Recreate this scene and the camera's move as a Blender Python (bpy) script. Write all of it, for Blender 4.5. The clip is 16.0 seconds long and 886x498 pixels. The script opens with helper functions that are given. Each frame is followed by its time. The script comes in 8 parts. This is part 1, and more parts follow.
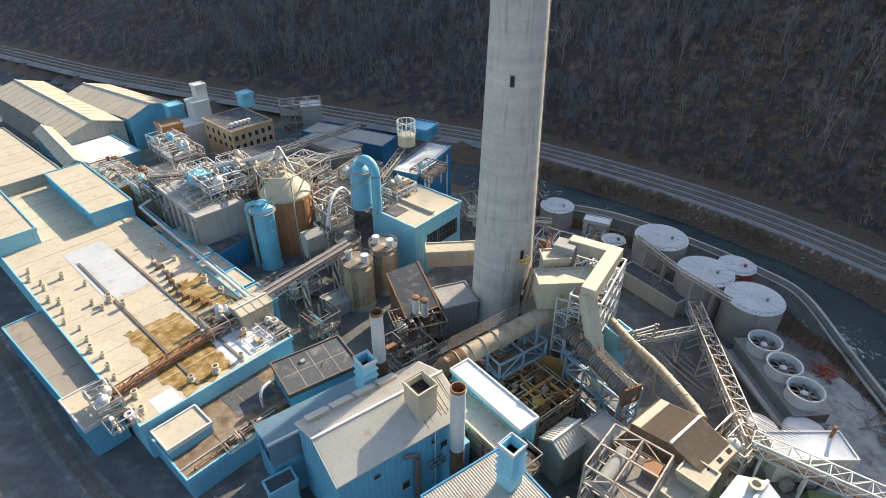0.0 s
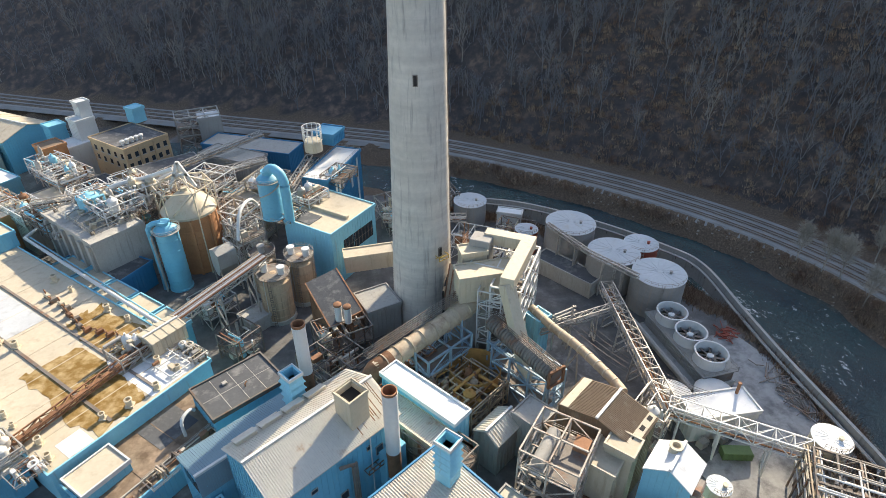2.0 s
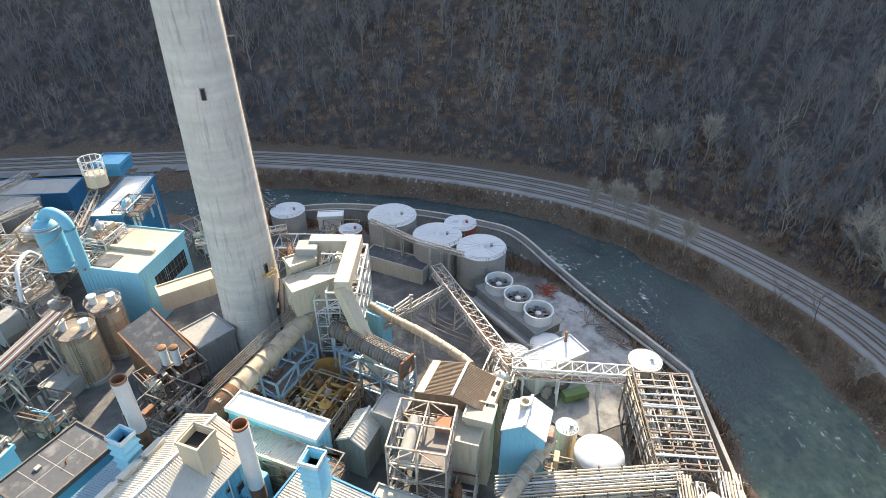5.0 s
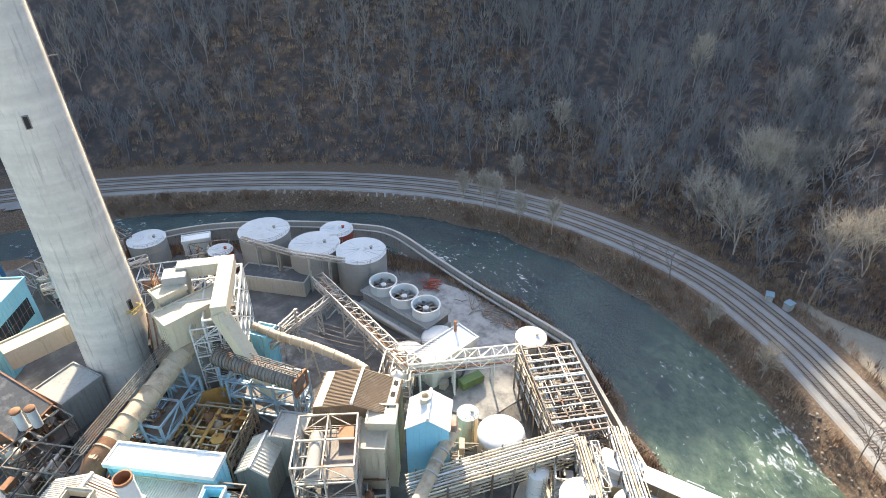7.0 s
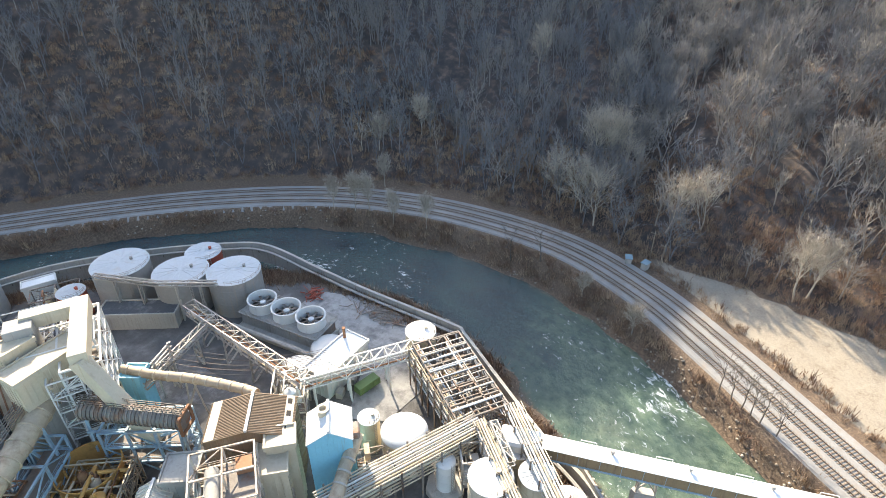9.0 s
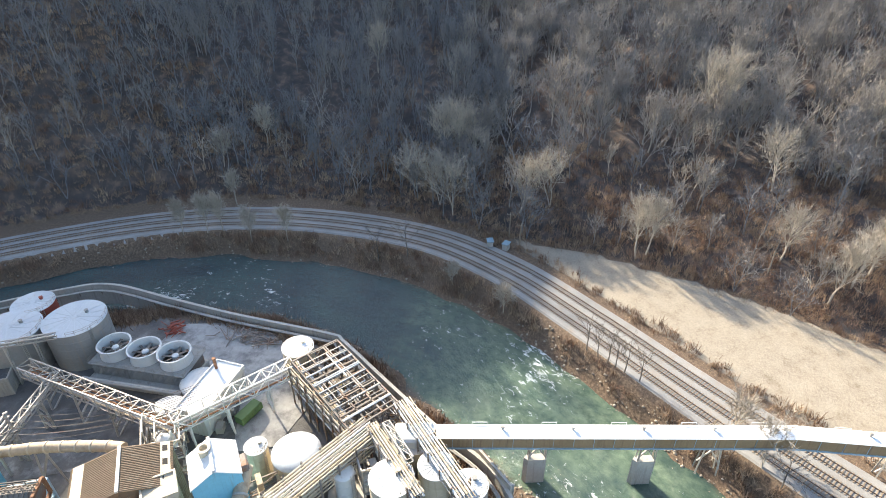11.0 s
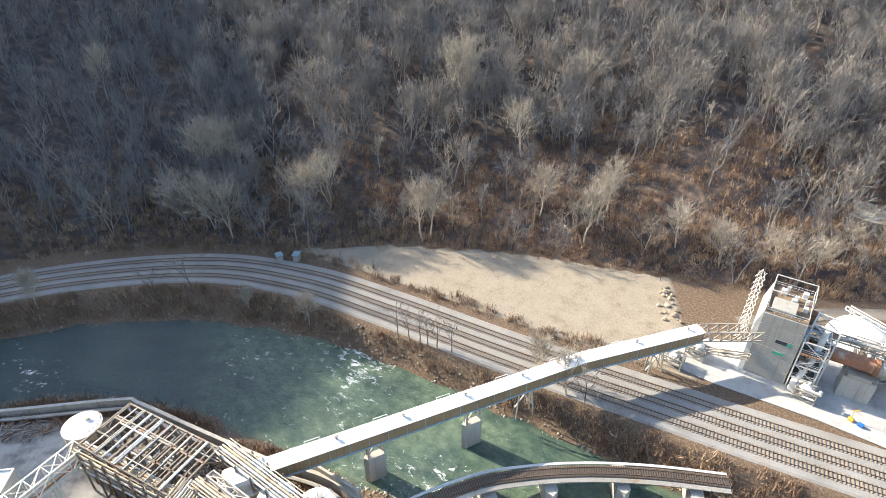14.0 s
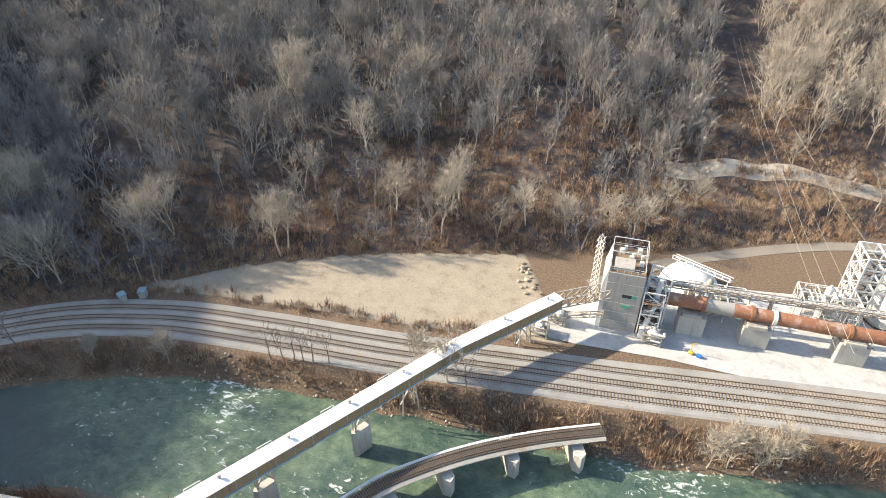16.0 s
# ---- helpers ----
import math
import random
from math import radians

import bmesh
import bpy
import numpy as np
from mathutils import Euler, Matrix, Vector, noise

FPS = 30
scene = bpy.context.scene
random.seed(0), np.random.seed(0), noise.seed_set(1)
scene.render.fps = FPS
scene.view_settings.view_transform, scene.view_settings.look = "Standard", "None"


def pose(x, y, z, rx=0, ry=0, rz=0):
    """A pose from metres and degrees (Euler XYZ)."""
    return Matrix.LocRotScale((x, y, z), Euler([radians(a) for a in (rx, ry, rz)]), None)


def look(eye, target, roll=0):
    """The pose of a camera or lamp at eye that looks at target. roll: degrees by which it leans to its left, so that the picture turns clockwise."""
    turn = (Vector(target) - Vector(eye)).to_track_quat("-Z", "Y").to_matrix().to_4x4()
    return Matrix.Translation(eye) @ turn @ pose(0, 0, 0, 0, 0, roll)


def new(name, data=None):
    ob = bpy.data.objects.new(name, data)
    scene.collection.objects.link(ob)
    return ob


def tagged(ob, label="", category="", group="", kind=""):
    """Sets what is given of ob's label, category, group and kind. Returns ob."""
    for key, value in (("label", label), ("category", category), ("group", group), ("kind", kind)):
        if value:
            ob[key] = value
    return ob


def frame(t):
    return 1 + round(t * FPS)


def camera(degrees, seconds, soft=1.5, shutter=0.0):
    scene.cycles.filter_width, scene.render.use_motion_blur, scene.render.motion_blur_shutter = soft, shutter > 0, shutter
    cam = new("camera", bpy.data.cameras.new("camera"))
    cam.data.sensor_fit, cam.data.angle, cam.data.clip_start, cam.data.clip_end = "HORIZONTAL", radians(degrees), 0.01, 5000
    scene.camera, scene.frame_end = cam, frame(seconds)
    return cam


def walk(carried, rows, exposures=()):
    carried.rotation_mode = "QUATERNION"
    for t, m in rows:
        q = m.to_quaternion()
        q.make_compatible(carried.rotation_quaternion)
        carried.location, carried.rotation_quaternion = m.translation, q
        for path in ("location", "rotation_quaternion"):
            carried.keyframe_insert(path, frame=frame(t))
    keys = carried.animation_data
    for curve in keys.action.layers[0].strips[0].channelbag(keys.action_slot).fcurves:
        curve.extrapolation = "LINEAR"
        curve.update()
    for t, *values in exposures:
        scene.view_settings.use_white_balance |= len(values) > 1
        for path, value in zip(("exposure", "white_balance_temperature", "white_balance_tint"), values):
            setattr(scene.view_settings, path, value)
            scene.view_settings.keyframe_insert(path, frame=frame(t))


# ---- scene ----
# Camera: hovers at one spot and pans to the right, looking down at about 33 degrees.
HOVER = 104.0
cam = camera(74.34, 16.0, soft=0.8)
PAN = [(0.0, 0.0, -33.1), (0.5, -2.18, -33.06), (1.0, -4.5, -33.08), (1.5, -6.94, -33.06), (2.0, -9.55, -33.06),
       (2.5, -12.31, -33.06), (3.0, -15.62, -33.08), (3.5, -19.15, -33.08), (4.0, -22.63, -33.09), (6.5, -39.89, -33.11),
       (7.0, -43.48, -33.07), (7.5, -47.12, -33.1), (8.0, -50.58, -33.11), (8.5, -54.05, -33.12), (11.0, -73.17, -33.08),
       (11.5, -77.24, -33.07), (12.0, -81.22, -33.02), (12.5, -85.22, -33.01), (13.0, -89.23, -33.01), (13.5, -93.26, -32.96),
       (14.0, -97.23, -32.95), (14.5, -101.19, -32.93), (15.0, -105.06, -32.93), (15.5, -109.09, -32.92), (16.0, -113.24, -32.9)]
walk(cam, [(t, pose(0, 0, HOVER, 90 + p, 0, y)) for t, y, p in PAN], exposures=[(0.0, 0.86, 6800, 10), (3.5, 1.26, 6950, 10), (7.5, 1.83, 7050, 10), (11.0, 1.67, 6750, 9), (13.5, 1.52, 6700, 9), (16.0, 1.37, 6950, 9)])

# Daylight: low winter sun from ahead and to the right of the first view.
SUN_HEADING, SUN_HEIGHT = 53.0, 29.5
world = bpy.data.worlds.new("world")
scene.world = world
world.use_nodes = True
sky = world.node_tree.nodes.new("ShaderNodeTexSky")
sky.sky_type = "NISHITA"
sky.sun_disc = False
sky.sun_elevation = radians(SUN_HEIGHT)
sky.sun_rotation = radians(90 - SUN_HEADING)
sky.air_density, sky.dust_density, sky.ozone_density = 1.0, 1.3, 1.2
world.node_tree.links.new(sky.outputs[0], world.node_tree.nodes["Background"].inputs[0])
world.node_tree.nodes["Background"].inputs[1].default_value = 0.15
sun_data = bpy.data.lights.new("sun", "SUN")
sun_data.energy, sun_data.angle, sun_data.color = 4.65, radians(0.53), (1.0, 0.90, 0.745)
sun = new("sun", sun_data)
toward = Vector((math.cos(radians(SUN_HEADING)) * math.cos(radians(SUN_HEIGHT)), math.sin(radians(SUN_HEADING)) * math.cos(radians(SUN_HEIGHT)), math.sin(radians(SUN_HEIGHT))))
sun.matrix_world = look(toward * 400, (0, 0, 0))


# ---- materials ----
def material(name, base, rough=0.8, metal=0.0, vary=0.25, grain=1.5, patch=0.12, stain=None, stain_amount=0.4, streak=False,
             bump=0.3, per_object=0.0, wave=0.0):
    """A weathered surface: base colour with large patches, fine grain, stains (streaked down the walls if asked) and relief."""
    m = bpy.data.materials.new(name)
    m.use_nodes = True
    nt = m.node_tree
    N, L = nt.nodes, nt.links
    bsdf = N["Principled BSDF"]
    geo = N.new("ShaderNodeNewGeometry")
    big, fine = N.new("ShaderNodeTexNoise"), N.new("ShaderNodeTexNoise")
    big.inputs["Scale"].default_value, big.inputs["Detail"].default_value = patch, 5
    fine.inputs["Scale"].default_value, fine.inputs["Detail"].default_value = grain, 6
    fine.inputs["Roughness"].default_value = 0.7
    L.new(geo.outputs["Position"], big.inputs["Vector"])
    L.new(geo.outputs["Position"], fine.inputs["Vector"])
    both = N.new("ShaderNodeMath")
    both.operation = "ADD"
    L.new(big.outputs["Fac"], both.inputs[0])
    L.new(fine.outputs["Fac"], both.inputs[1])
    span = N.new("ShaderNodeMapRange")
    span.inputs["From Min"].default_value, span.inputs["From Max"].default_value = 0.6, 1.4
    span.inputs["To Min"].default_value, span.inputs["To Max"].default_value = 1 - vary, 1 + vary
    L.new(both.outputs[0], span.inputs["Value"])
    bright = N.new("ShaderNodeVectorMath")
    bright.operation = "SCALE"
    bright.inputs[0].default_value = base
    L.new(span.outputs[0], bright.inputs["Scale"])
    colour = bright.outputs[0]
    if stain:
        st = N.new("ShaderNodeTexNoise")
        st.inputs["Scale"].default_value, st.inputs["Detail"].default_value = 0.35, 7
        st.inputs["Roughness"].default_value = 0.65
        mp = N.new("ShaderNodeMapping")
        mp.inputs["Scale"].default_value = (3.0, 3.0, 0.25) if streak else (1, 1, 1)
        mp.inputs["Location"].default_value = (7.3, 2.1, 4.4)
        L.new(geo.outputs["Position"], mp.inputs["Vector"])
        L.new(mp.outputs[0], st.inputs["Vector"])
        rm = N.new("ShaderNodeMapRange")
        rm.inputs["From Min"].default_value, rm.inputs["From Max"].default_value = 0.72 - 0.45 * stain_amount, 0.86 - 0.3 * stain_amount
        L.new(st.outputs["Fac"], rm.inputs["Value"])
        mx = N.new("ShaderNodeMix")
        mx.data_type = "RGBA"
        L.new(rm.outputs[0], mx.inputs["Factor"])
        L.new(colour, mx.inputs["A"])
        mx.inputs["B"].default_value = (*stain, 1)
        colour = mx.outputs["Result"]
    if per_object:
        info = N.new("ShaderNodeObjectInfo")
        pr = N.new("ShaderNodeMapRange")
        pr.inputs["To Min"].default_value, pr.inputs["To Max"].default_value = 1 - per_object, 1 + per_object
        L.new(info.outputs["Random"], pr.inputs["Value"])
        sc = N.new("ShaderNodeVectorMath")
        sc.operation = "SCALE"
        L.new(colour, sc.inputs[0])
        L.new(pr.outputs[0], sc.inputs["Scale"])
        colour = sc.outputs[0]
    L.new(colour, bsdf.inputs["Base Color"])
    bsdf.inputs["Roughness"].default_value, bsdf.inputs["Metallic"].default_value = rough, metal
    if bump:
        bp = N.new("ShaderNodeBump")
        bp.inputs["Strength"].default_value, bp.inputs["Distance"].default_value = bump, 0.12
        L.new(fine.outputs["Fac"], bp.inputs["Height"])
        L.new(bp.outputs[0], bsdf.inputs["Normal"])
    return m


RUST, GRIME, DUST = (0.22, 0.09, 0.035), (0.10, 0.095, 0.085), (0.42, 0.36, 0.27)
M_blue = material("blue_siding", (0.15, 0.43, 0.56), 0.55, stain=(0.20, 0.42, 0.50), stain_amount=0.35, streak=True, vary=0.12)
M_blue_pale = material("pale_blue_siding", (0.23, 0.53, 0.64), 0.55, stain=(0.25, 0.30, 0.30), stain_amount=0.3, streak=True, vary=0.12)
M_blue_dark = material("deep_blue_siding", (0.035, 0.20, 0.36), 0.5, stain=(0.15, 0.25, 0.32), stain_amount=0.3, streak=True, vary=0.15)
M_roof_beige = material("beige_roof_membrane", (0.50, 0.43, 0.32), 0.9, stain=(0.40, 0.33, 0.24), stain_amount=0.45, vary=0.14, grain=0.8)
M_roof_moss = material("mossy_roof_gravel", (0.46, 0.34, 0.17), 0.95, stain=(0.19, 0.105, 0.018), stain_amount=0.9, vary=0.3, grain=0.9)
M_roof_rot = material("brown_ruined_roof", (0.26, 0.19, 0.13), 0.95, stain=(0.12, 0.08, 0.05), stain_amount=0.7, vary=0.35, grain=0.7)
M_roof_white = material("white_roof_sheet", (0.72, 0.72, 0.70), 0.7, stain=(0.50, 0.49, 0.46), stain_amount=0.35, vary=0.1)
M_roof_metal = material("ribbed_metal_roof", (0.62, 0.57, 0.48), 0.5, metal=0.15, stain=(0.42, 0.26, 0.14), stain_amount=0.35, vary=0.12)
M_roof_tar = material("dark_tar_roof", (0.085, 0.087, 0.090), 0.9, stain=(0.22, 0.21, 0.20), stain_amount=0.45, vary=0.25)
M_roof_brown = material("brown_sheet_roof", (0.19, 0.13, 0.08), 0.8, stain=(0.26, 0.21, 0.15), stain_amount=0.4, vary=0.2)
M_white = material("white_paint", (0.60, 0.595, 0.565), 0.5, stain=(0.45, 0.40, 0.34), stain_amount=0.3, streak=True, vary=0.08)
M_cream = material("cream_paint", (0.52, 0.45, 0.33), 0.65, stain=(0.40, 0.32, 0.22), stain_amount=0.4, streak=True, vary=0.12)
M_grey = material("grey_cladding", (0.33, 0.315, 0.285), 0.8, stain=(0.22, 0.20, 0.17), stain_amount=0.4, streak=True, vary=0.15)
M_concrete = material("stained_concrete", (0.403, 0.381, 0.336), 0.9, stain=(0.27, 0.25, 0.22), stain_amount=0.4, streak=True, vary=0.18)
M_silo = material("brown_dusty_silo", (0.429, 0.312, 0.202), 0.85, stain=(0.20, 0.15, 0.10), stain_amount=0.5, streak=True, vary=0.2)
M_brick = material("orange_brick", (0.44, 0.21, 0.095), 0.9, stain=(0.40, 0.30, 0.22), stain_amount=0.35, streak=True, vary=0.25, grain=3)
M_tan_brick = material("tan_brick", (0.476, 0.350, 0.210), 0.9, stain=(0.2, 0.15, 0.1), stain_amount=0.3, vary=0.2, grain=3)
M_steel = material("galvanised_steel", (0.40, 0.37, 0.325), 0.55, metal=0.2, stain=(0.32, 0.24, 0.17), stain_amount=0.4, vary=0.2, per_object=0.25)
M_steel_dark = material("dark_weathered_steel", (0.19, 0.165, 0.14), 0.75, metal=0.2, stain=RUST, stain_amount=0.45, vary=0.3, per_object=0.3)
M_steel_blue = material("blue_grey_steel", (0.30, 0.42, 0.50), 0.6, metal=0.1, stain=(0.25, 0.2, 0.16), stain_amount=0.4, vary=0.2, per_object=0.2)
M_rust = material("rusted_steel", (0.26, 0.13, 0.068), 0.85, metal=0.1, stain=(0.13, 0.06, 0.03), stain_amount=0.5, vary=0.3, per_object=0.2)
M_kiln = material("heat_stained_kiln_shell", (0.30, 0.135, 0.075), 0.75, metal=0.25, stain=(0.46, 0.36, 0.30), stain_amount=0.5, vary=0.3)
M_duct = material("tan_duct_lagging", (0.46, 0.37, 0.26), 0.75, metal=0.1, stain=(0.24, 0.16, 0.10), stain_amount=0.45, vary=0.2)
M_black = material("soot_black", (0.025, 0.022, 0.02), 0.9, vary=0.4)
M_glass = material("dark_window_glass", (0.03, 0.04, 0.05), 0.12, vary=0.3, bump=0)
M_tank = material("pale_tank_steel", (0.31, 0.295, 0.27), 0.6, metal=0.1, stain=(0.36, 0.30, 0.24), stain_amount=0.4, streak=True, vary=0.15)
M_tank_roof = material("frosted_tank_roof", (0.50, 0.53, 0.54), 0.6, stain=(0.45, 0.42, 0.38), stain_amount=0.35, vary=0.12)
M_red = material("red_oxide_paint", (0.32, 0.07, 0.04), 0.7, stain=(0.3, 0.2, 0.15), stain_amount=0.3, vary=0.2)
M_green = material("faded_green_paint", (0.13, 0.20, 0.075), 0.7, vary=0.2)
M_teal = material("green_sign_paint", (0.01, 0.36, 0.22), 0.5, vary=0.1)
M_yellow = material("safety_yellow_paint", (0.48, 0.32, 0.05), 0.5, vary=0.15)
M_rubble = material("rubble_stone", (0.33, 0.27, 0.20), 0.95, vary=0.35, per_object=0.35)
M_ballast = material("grey_track_ballast", (0.245, 0.238, 0.225), 0.95, stain=(0.24, 0.205, 0.17), stain_amount=0.45, vary=0.3, grain=4)
M_tie = material("weathered_sleeper_wood", (0.235, 0.185, 0.135), 0.9, vary=0.3)
M_rail = material("brown_rail_steel", (0.17, 0.12, 0.09), 0.5, metal=0.5, vary=0.3)
M_yard = material("dusty_yard", (0.16, 0.15, 0.14), 0.95, stain=(0.34, 0.33, 0.32), stain_amount=0.5, vary=0.3, grain=0.9)
M_lime = material("pale_lime_dust_paving", (0.35, 0.34, 0.32), 0.9, stain=(0.17, 0.165, 0.16), stain_amount=0.55, vary=0.25, grain=0.8)
M_road = material("pale_gravel_track", (0.20, 0.175, 0.145), 0.95, vary=0.2)
M_bark = material("grey_brown_bark", (0.13, 0.115, 0.10), 0.95, vary=0.25)
M_bark_pale = material("pale_sycamore_bark", (0.37, 0.325, 0.265), 0.9, stain=(0.25, 0.2, 0.15), vary=0.25)
M_brush = material("dry_reddish_brush", (0.20, 0.115, 0.065), 0.95, vary=0.45, grain=2)
M_straw = material("dry_straw_scrub", (0.34, 0.25, 0.14), 0.95, vary=0.4, grain=2)
M_roof_tan = material("smooth_tan_roof", (0.30, 0.25, 0.19), 0.6, stain=(0.22, 0.17, 0.12), stain_amount=0.4, vary=0.12)
M_roof_bluegrey = material("blue_grey_ribbed_roof", (0.20, 0.30, 0.35), 0.5, metal=0.15, stain=(0.25, 0.28, 0.28), stain_amount=0.35, vary=0.12)
M_roof_pale = material("pale_grey_roof_sheet", (0.46, 0.47, 0.47), 0.8, stain=(0.33, 0.33, 0.32), stain_amount=0.4, vary=0.12)
M_lime_white = material("white_lime_dust", (0.40, 0.40, 0.39), 0.9, stain=(0.30, 0.29, 0.27), stain_amount=0.5, vary=0.15, grain=0.8)
M_gravel = material("pale_track_gravel", (0.44, 0.38, 0.30), 0.95, stain=(0.28, 0.22, 0.16), stain_amount=0.4, vary=0.25, grain=2)
M_gold = material("golden_bark_dust", (0.47, 0.25, 0.075), 0.9, stain=(0.20, 0.11, 0.04), stain_amount=0.45, vary=0.25)
M_frame = material("pale_rusting_frame_paint", (0.45, 0.39, 0.32), 0.7, stain=(0.25, 0.13, 0.07), stain_amount=0.5, vary=0.25, per_object=0.25)
M_gallery = material("tan_gallery_sheet", (0.27, 0.19, 0.105), 0.7, stain=(0.16, 0.10, 0.06), stain_amount=0.4, streak=True, vary=0.15)
M_plastic_blue = material("bright_blue_plastic", (0.02, 0.14, 0.45), 0.4, vary=0.1)


# ---- builders ----
def part(name, bm, mat, parent, label=""):
    """Links a bmesh as one mesh object under a thing or a part."""
    me = bpy.data.meshes.new(name)
    bm.normal_update()
    bm.to_mesh(me)
    bm.free()
    me.materials.append(mat)
    ob = new(name, me)
    if parent is not None:
        ob.parent = parent
    if label:
        ob["label"] = label
    return ob


def thing(name, label, category, at=(0, 0, 0), turn=0.0, group="", kind=""):
    ob = new(name)
    ob.empty_display_size = 1.0
    ob.matrix_world = pose(*at, 0, 0, turn)
    return tagged(ob, label, category, group, kind)


def smooth(ob, angle=40):
    me = ob.data
    me.polygons.foreach_set("use_smooth", [True] * len(me.polygons))
    me.set_sharp_from_angle(angle=radians(angle))
    return ob


def box(bm, x0, x1, y0, y1, z0, z1, bevel=0.0):
    v = [bm.verts.new((x, y, z)) for z in (z0, z1) for x, y in ((x0, y0), (x1, y0), (x1, y1), (x0, y1))]
    for f in ((3, 2, 1, 0), (4, 5, 6, 7), (0, 1, 5, 4), (1, 2, 6, 5), (2, 3, 7, 6), (3, 0, 4, 7)):
        bm.faces.new([v[i] for i in f])
    if bevel:
        bmesh.ops.bevel(bm, geom=bm.edges[:], offset=bevel, segments=1, affect="EDGES")
    return bm


def abox(*a, **k):
    return box(bmesh.new(), *a, **k)


def prism(points, z0, z1):
    """A body over a ring of points; z0 and z1 are numbers or one height a point."""
    bm = bmesh.new()
    n = len(points)
    lo = z0 if isinstance(z0, (list, tuple)) else [z0] * n
    hi = z1 if isinstance(z1, (list, tuple)) else [z1] * n
    a = [bm.verts.new((p[0], p[1], z)) for p, z in zip(points, lo)]
    b = [bm.verts.new((p[0], p[1], z)) for p, z in zip(points, hi)]
    bm.faces.new(a[::-1])
    bm.faces.new(b)
    for i in range(n):
        bm.faces.new((a[i], a[(i + 1) % n], b[(i + 1) % n], b[i]))
    return bm


def profile(pairs, x0, x1):
    """A body whose section is the ring of (y, z) pairs, drawn along x."""
    bm = bmesh.new()
    a = [bm.verts.new((x0, y, z)) for y, z in pairs]
    b = [bm.verts.new((x1, y, z)) for y, z in pairs]
    bm.faces.new(a)
    bm.faces.new(b[::-1])
    n = len(pairs)
    for i in range(n):
        bm.faces.new((a[i], b[i], b[(i + 1) % n], a[(i + 1) % n]))
    bmesh.ops.recalc_face_normals(bm, faces=bm.faces)
    return bm


def lathe(rings, sides=32, cx=0.0, cy=0.0, bm=None, caps=True):
    """A turned body from (radius, height) rings, bottom to top."""
    bm = bm or bmesh.new()
    rows = []
    for r, z in rings:
        rows.append([bm.verts.new((cx + r * math.cos(2 * math.pi * i / sides), cy + r * math.sin(2 * math.pi * i / sides), z)) for i in range(sides)])
    for lo, hi in zip(rows, rows[1:]):
        for i in range(sides):
            bm.faces.new((lo[i], lo[(i + 1) % sides], hi[(i + 1) % sides], hi[i]))
    if caps:
        bm.faces.new(rows[0][::-1])
        bm.faces.new(rows[-1])
    return bm


def beam(bm, p, q, w=0.3, h=None):
    """A square bar from p to q."""
    p, q = Vector(p), Vector(q)
    d = q - p
    if d.length < 1e-6:
        return bm
    h = h or w
    turn = d.to_track_quat("Z", "Y").to_matrix()
    ends = []
    for c in (p, q):
        ends.append([bm.verts.new(c + turn @ Vector((sx * w / 2, sy * h / 2, 0))) for sx, sy in ((-1, -1), (1, -1), (1, 1), (-1, 1))])
    a, b = ends
    bm.faces.new(a[::-1])
    bm.faces.new(b)
    for i in range(4):
        bm.faces.new((a[i], a[(i + 1) % 4], b[(i + 1) % 4], b[i]))
    return bm


def bars(pairs, w=0.3):
    bm = bmesh.new()
    for p, q in pairs:
        beam(bm, p, q, w)
    return bm


def tube(points, r, sides=10, bm=None):
    """A pipe through the points, with mitred bends."""
    bm = bm or bmesh.new()
    pts = [Vector(p) for p in points]
    rows = []
    for i, p in enumerate(pts):
        d = ((pts[i] - pts[i - 1]).normalized() if i else Vector()) + ((pts[i + 1] - pts[i]).normalized() if i < len(pts) - 1 else Vector())
        d = d.normalized() if d.length > 1e-6 else Vector((0, 0, 1))
        side = d.cross(Vector((0, 0, 1)))
        side = side.normalized() if side.length > 0.05 else Vector((1, 0, 0))
        up = side.cross(d).normalized()
        rows.append([bm.verts.new(p + (side * math.cos(2 * math.pi * j / sides) + up * math.sin(2 * math.pi * j / sides)) * r) for j in range(sides)])
    for lo, hi in zip(rows, rows[1:]):
        for j in range(sides):
            bm.faces.new((lo[j], lo[(j + 1) % sides], hi[(j + 1) % sides], hi[j]))
    bm.faces.new(rows[0][::-1])
    bm.faces.new(rows[-1])
    bmesh.ops.recalc_face_normals(bm, faces=bm.faces)
    return bm


def rail_bars(ring, z, height=1.1, gap=2.2, closed=True, w=0.07):
    """Posts and two rails along a ring of points: a guard rail."""
    out = []
    n = len(ring)
    for i in range(n if closed else n - 1):
        p, q = Vector((*ring[i], z)), Vector((*ring[(i + 1) % n], z))
        k = max(1, int((q - p).length / gap))
        for j in range(k + 1):
            c = p.lerp(q, j / k)
            out.append((c, c + Vector((0, 0, height))))
        for f in (0.55, 1.0):
            out.append((p + Vector((0, 0, height * f)), q + Vector((0, 0, height * f))))
    return bars(out, w)


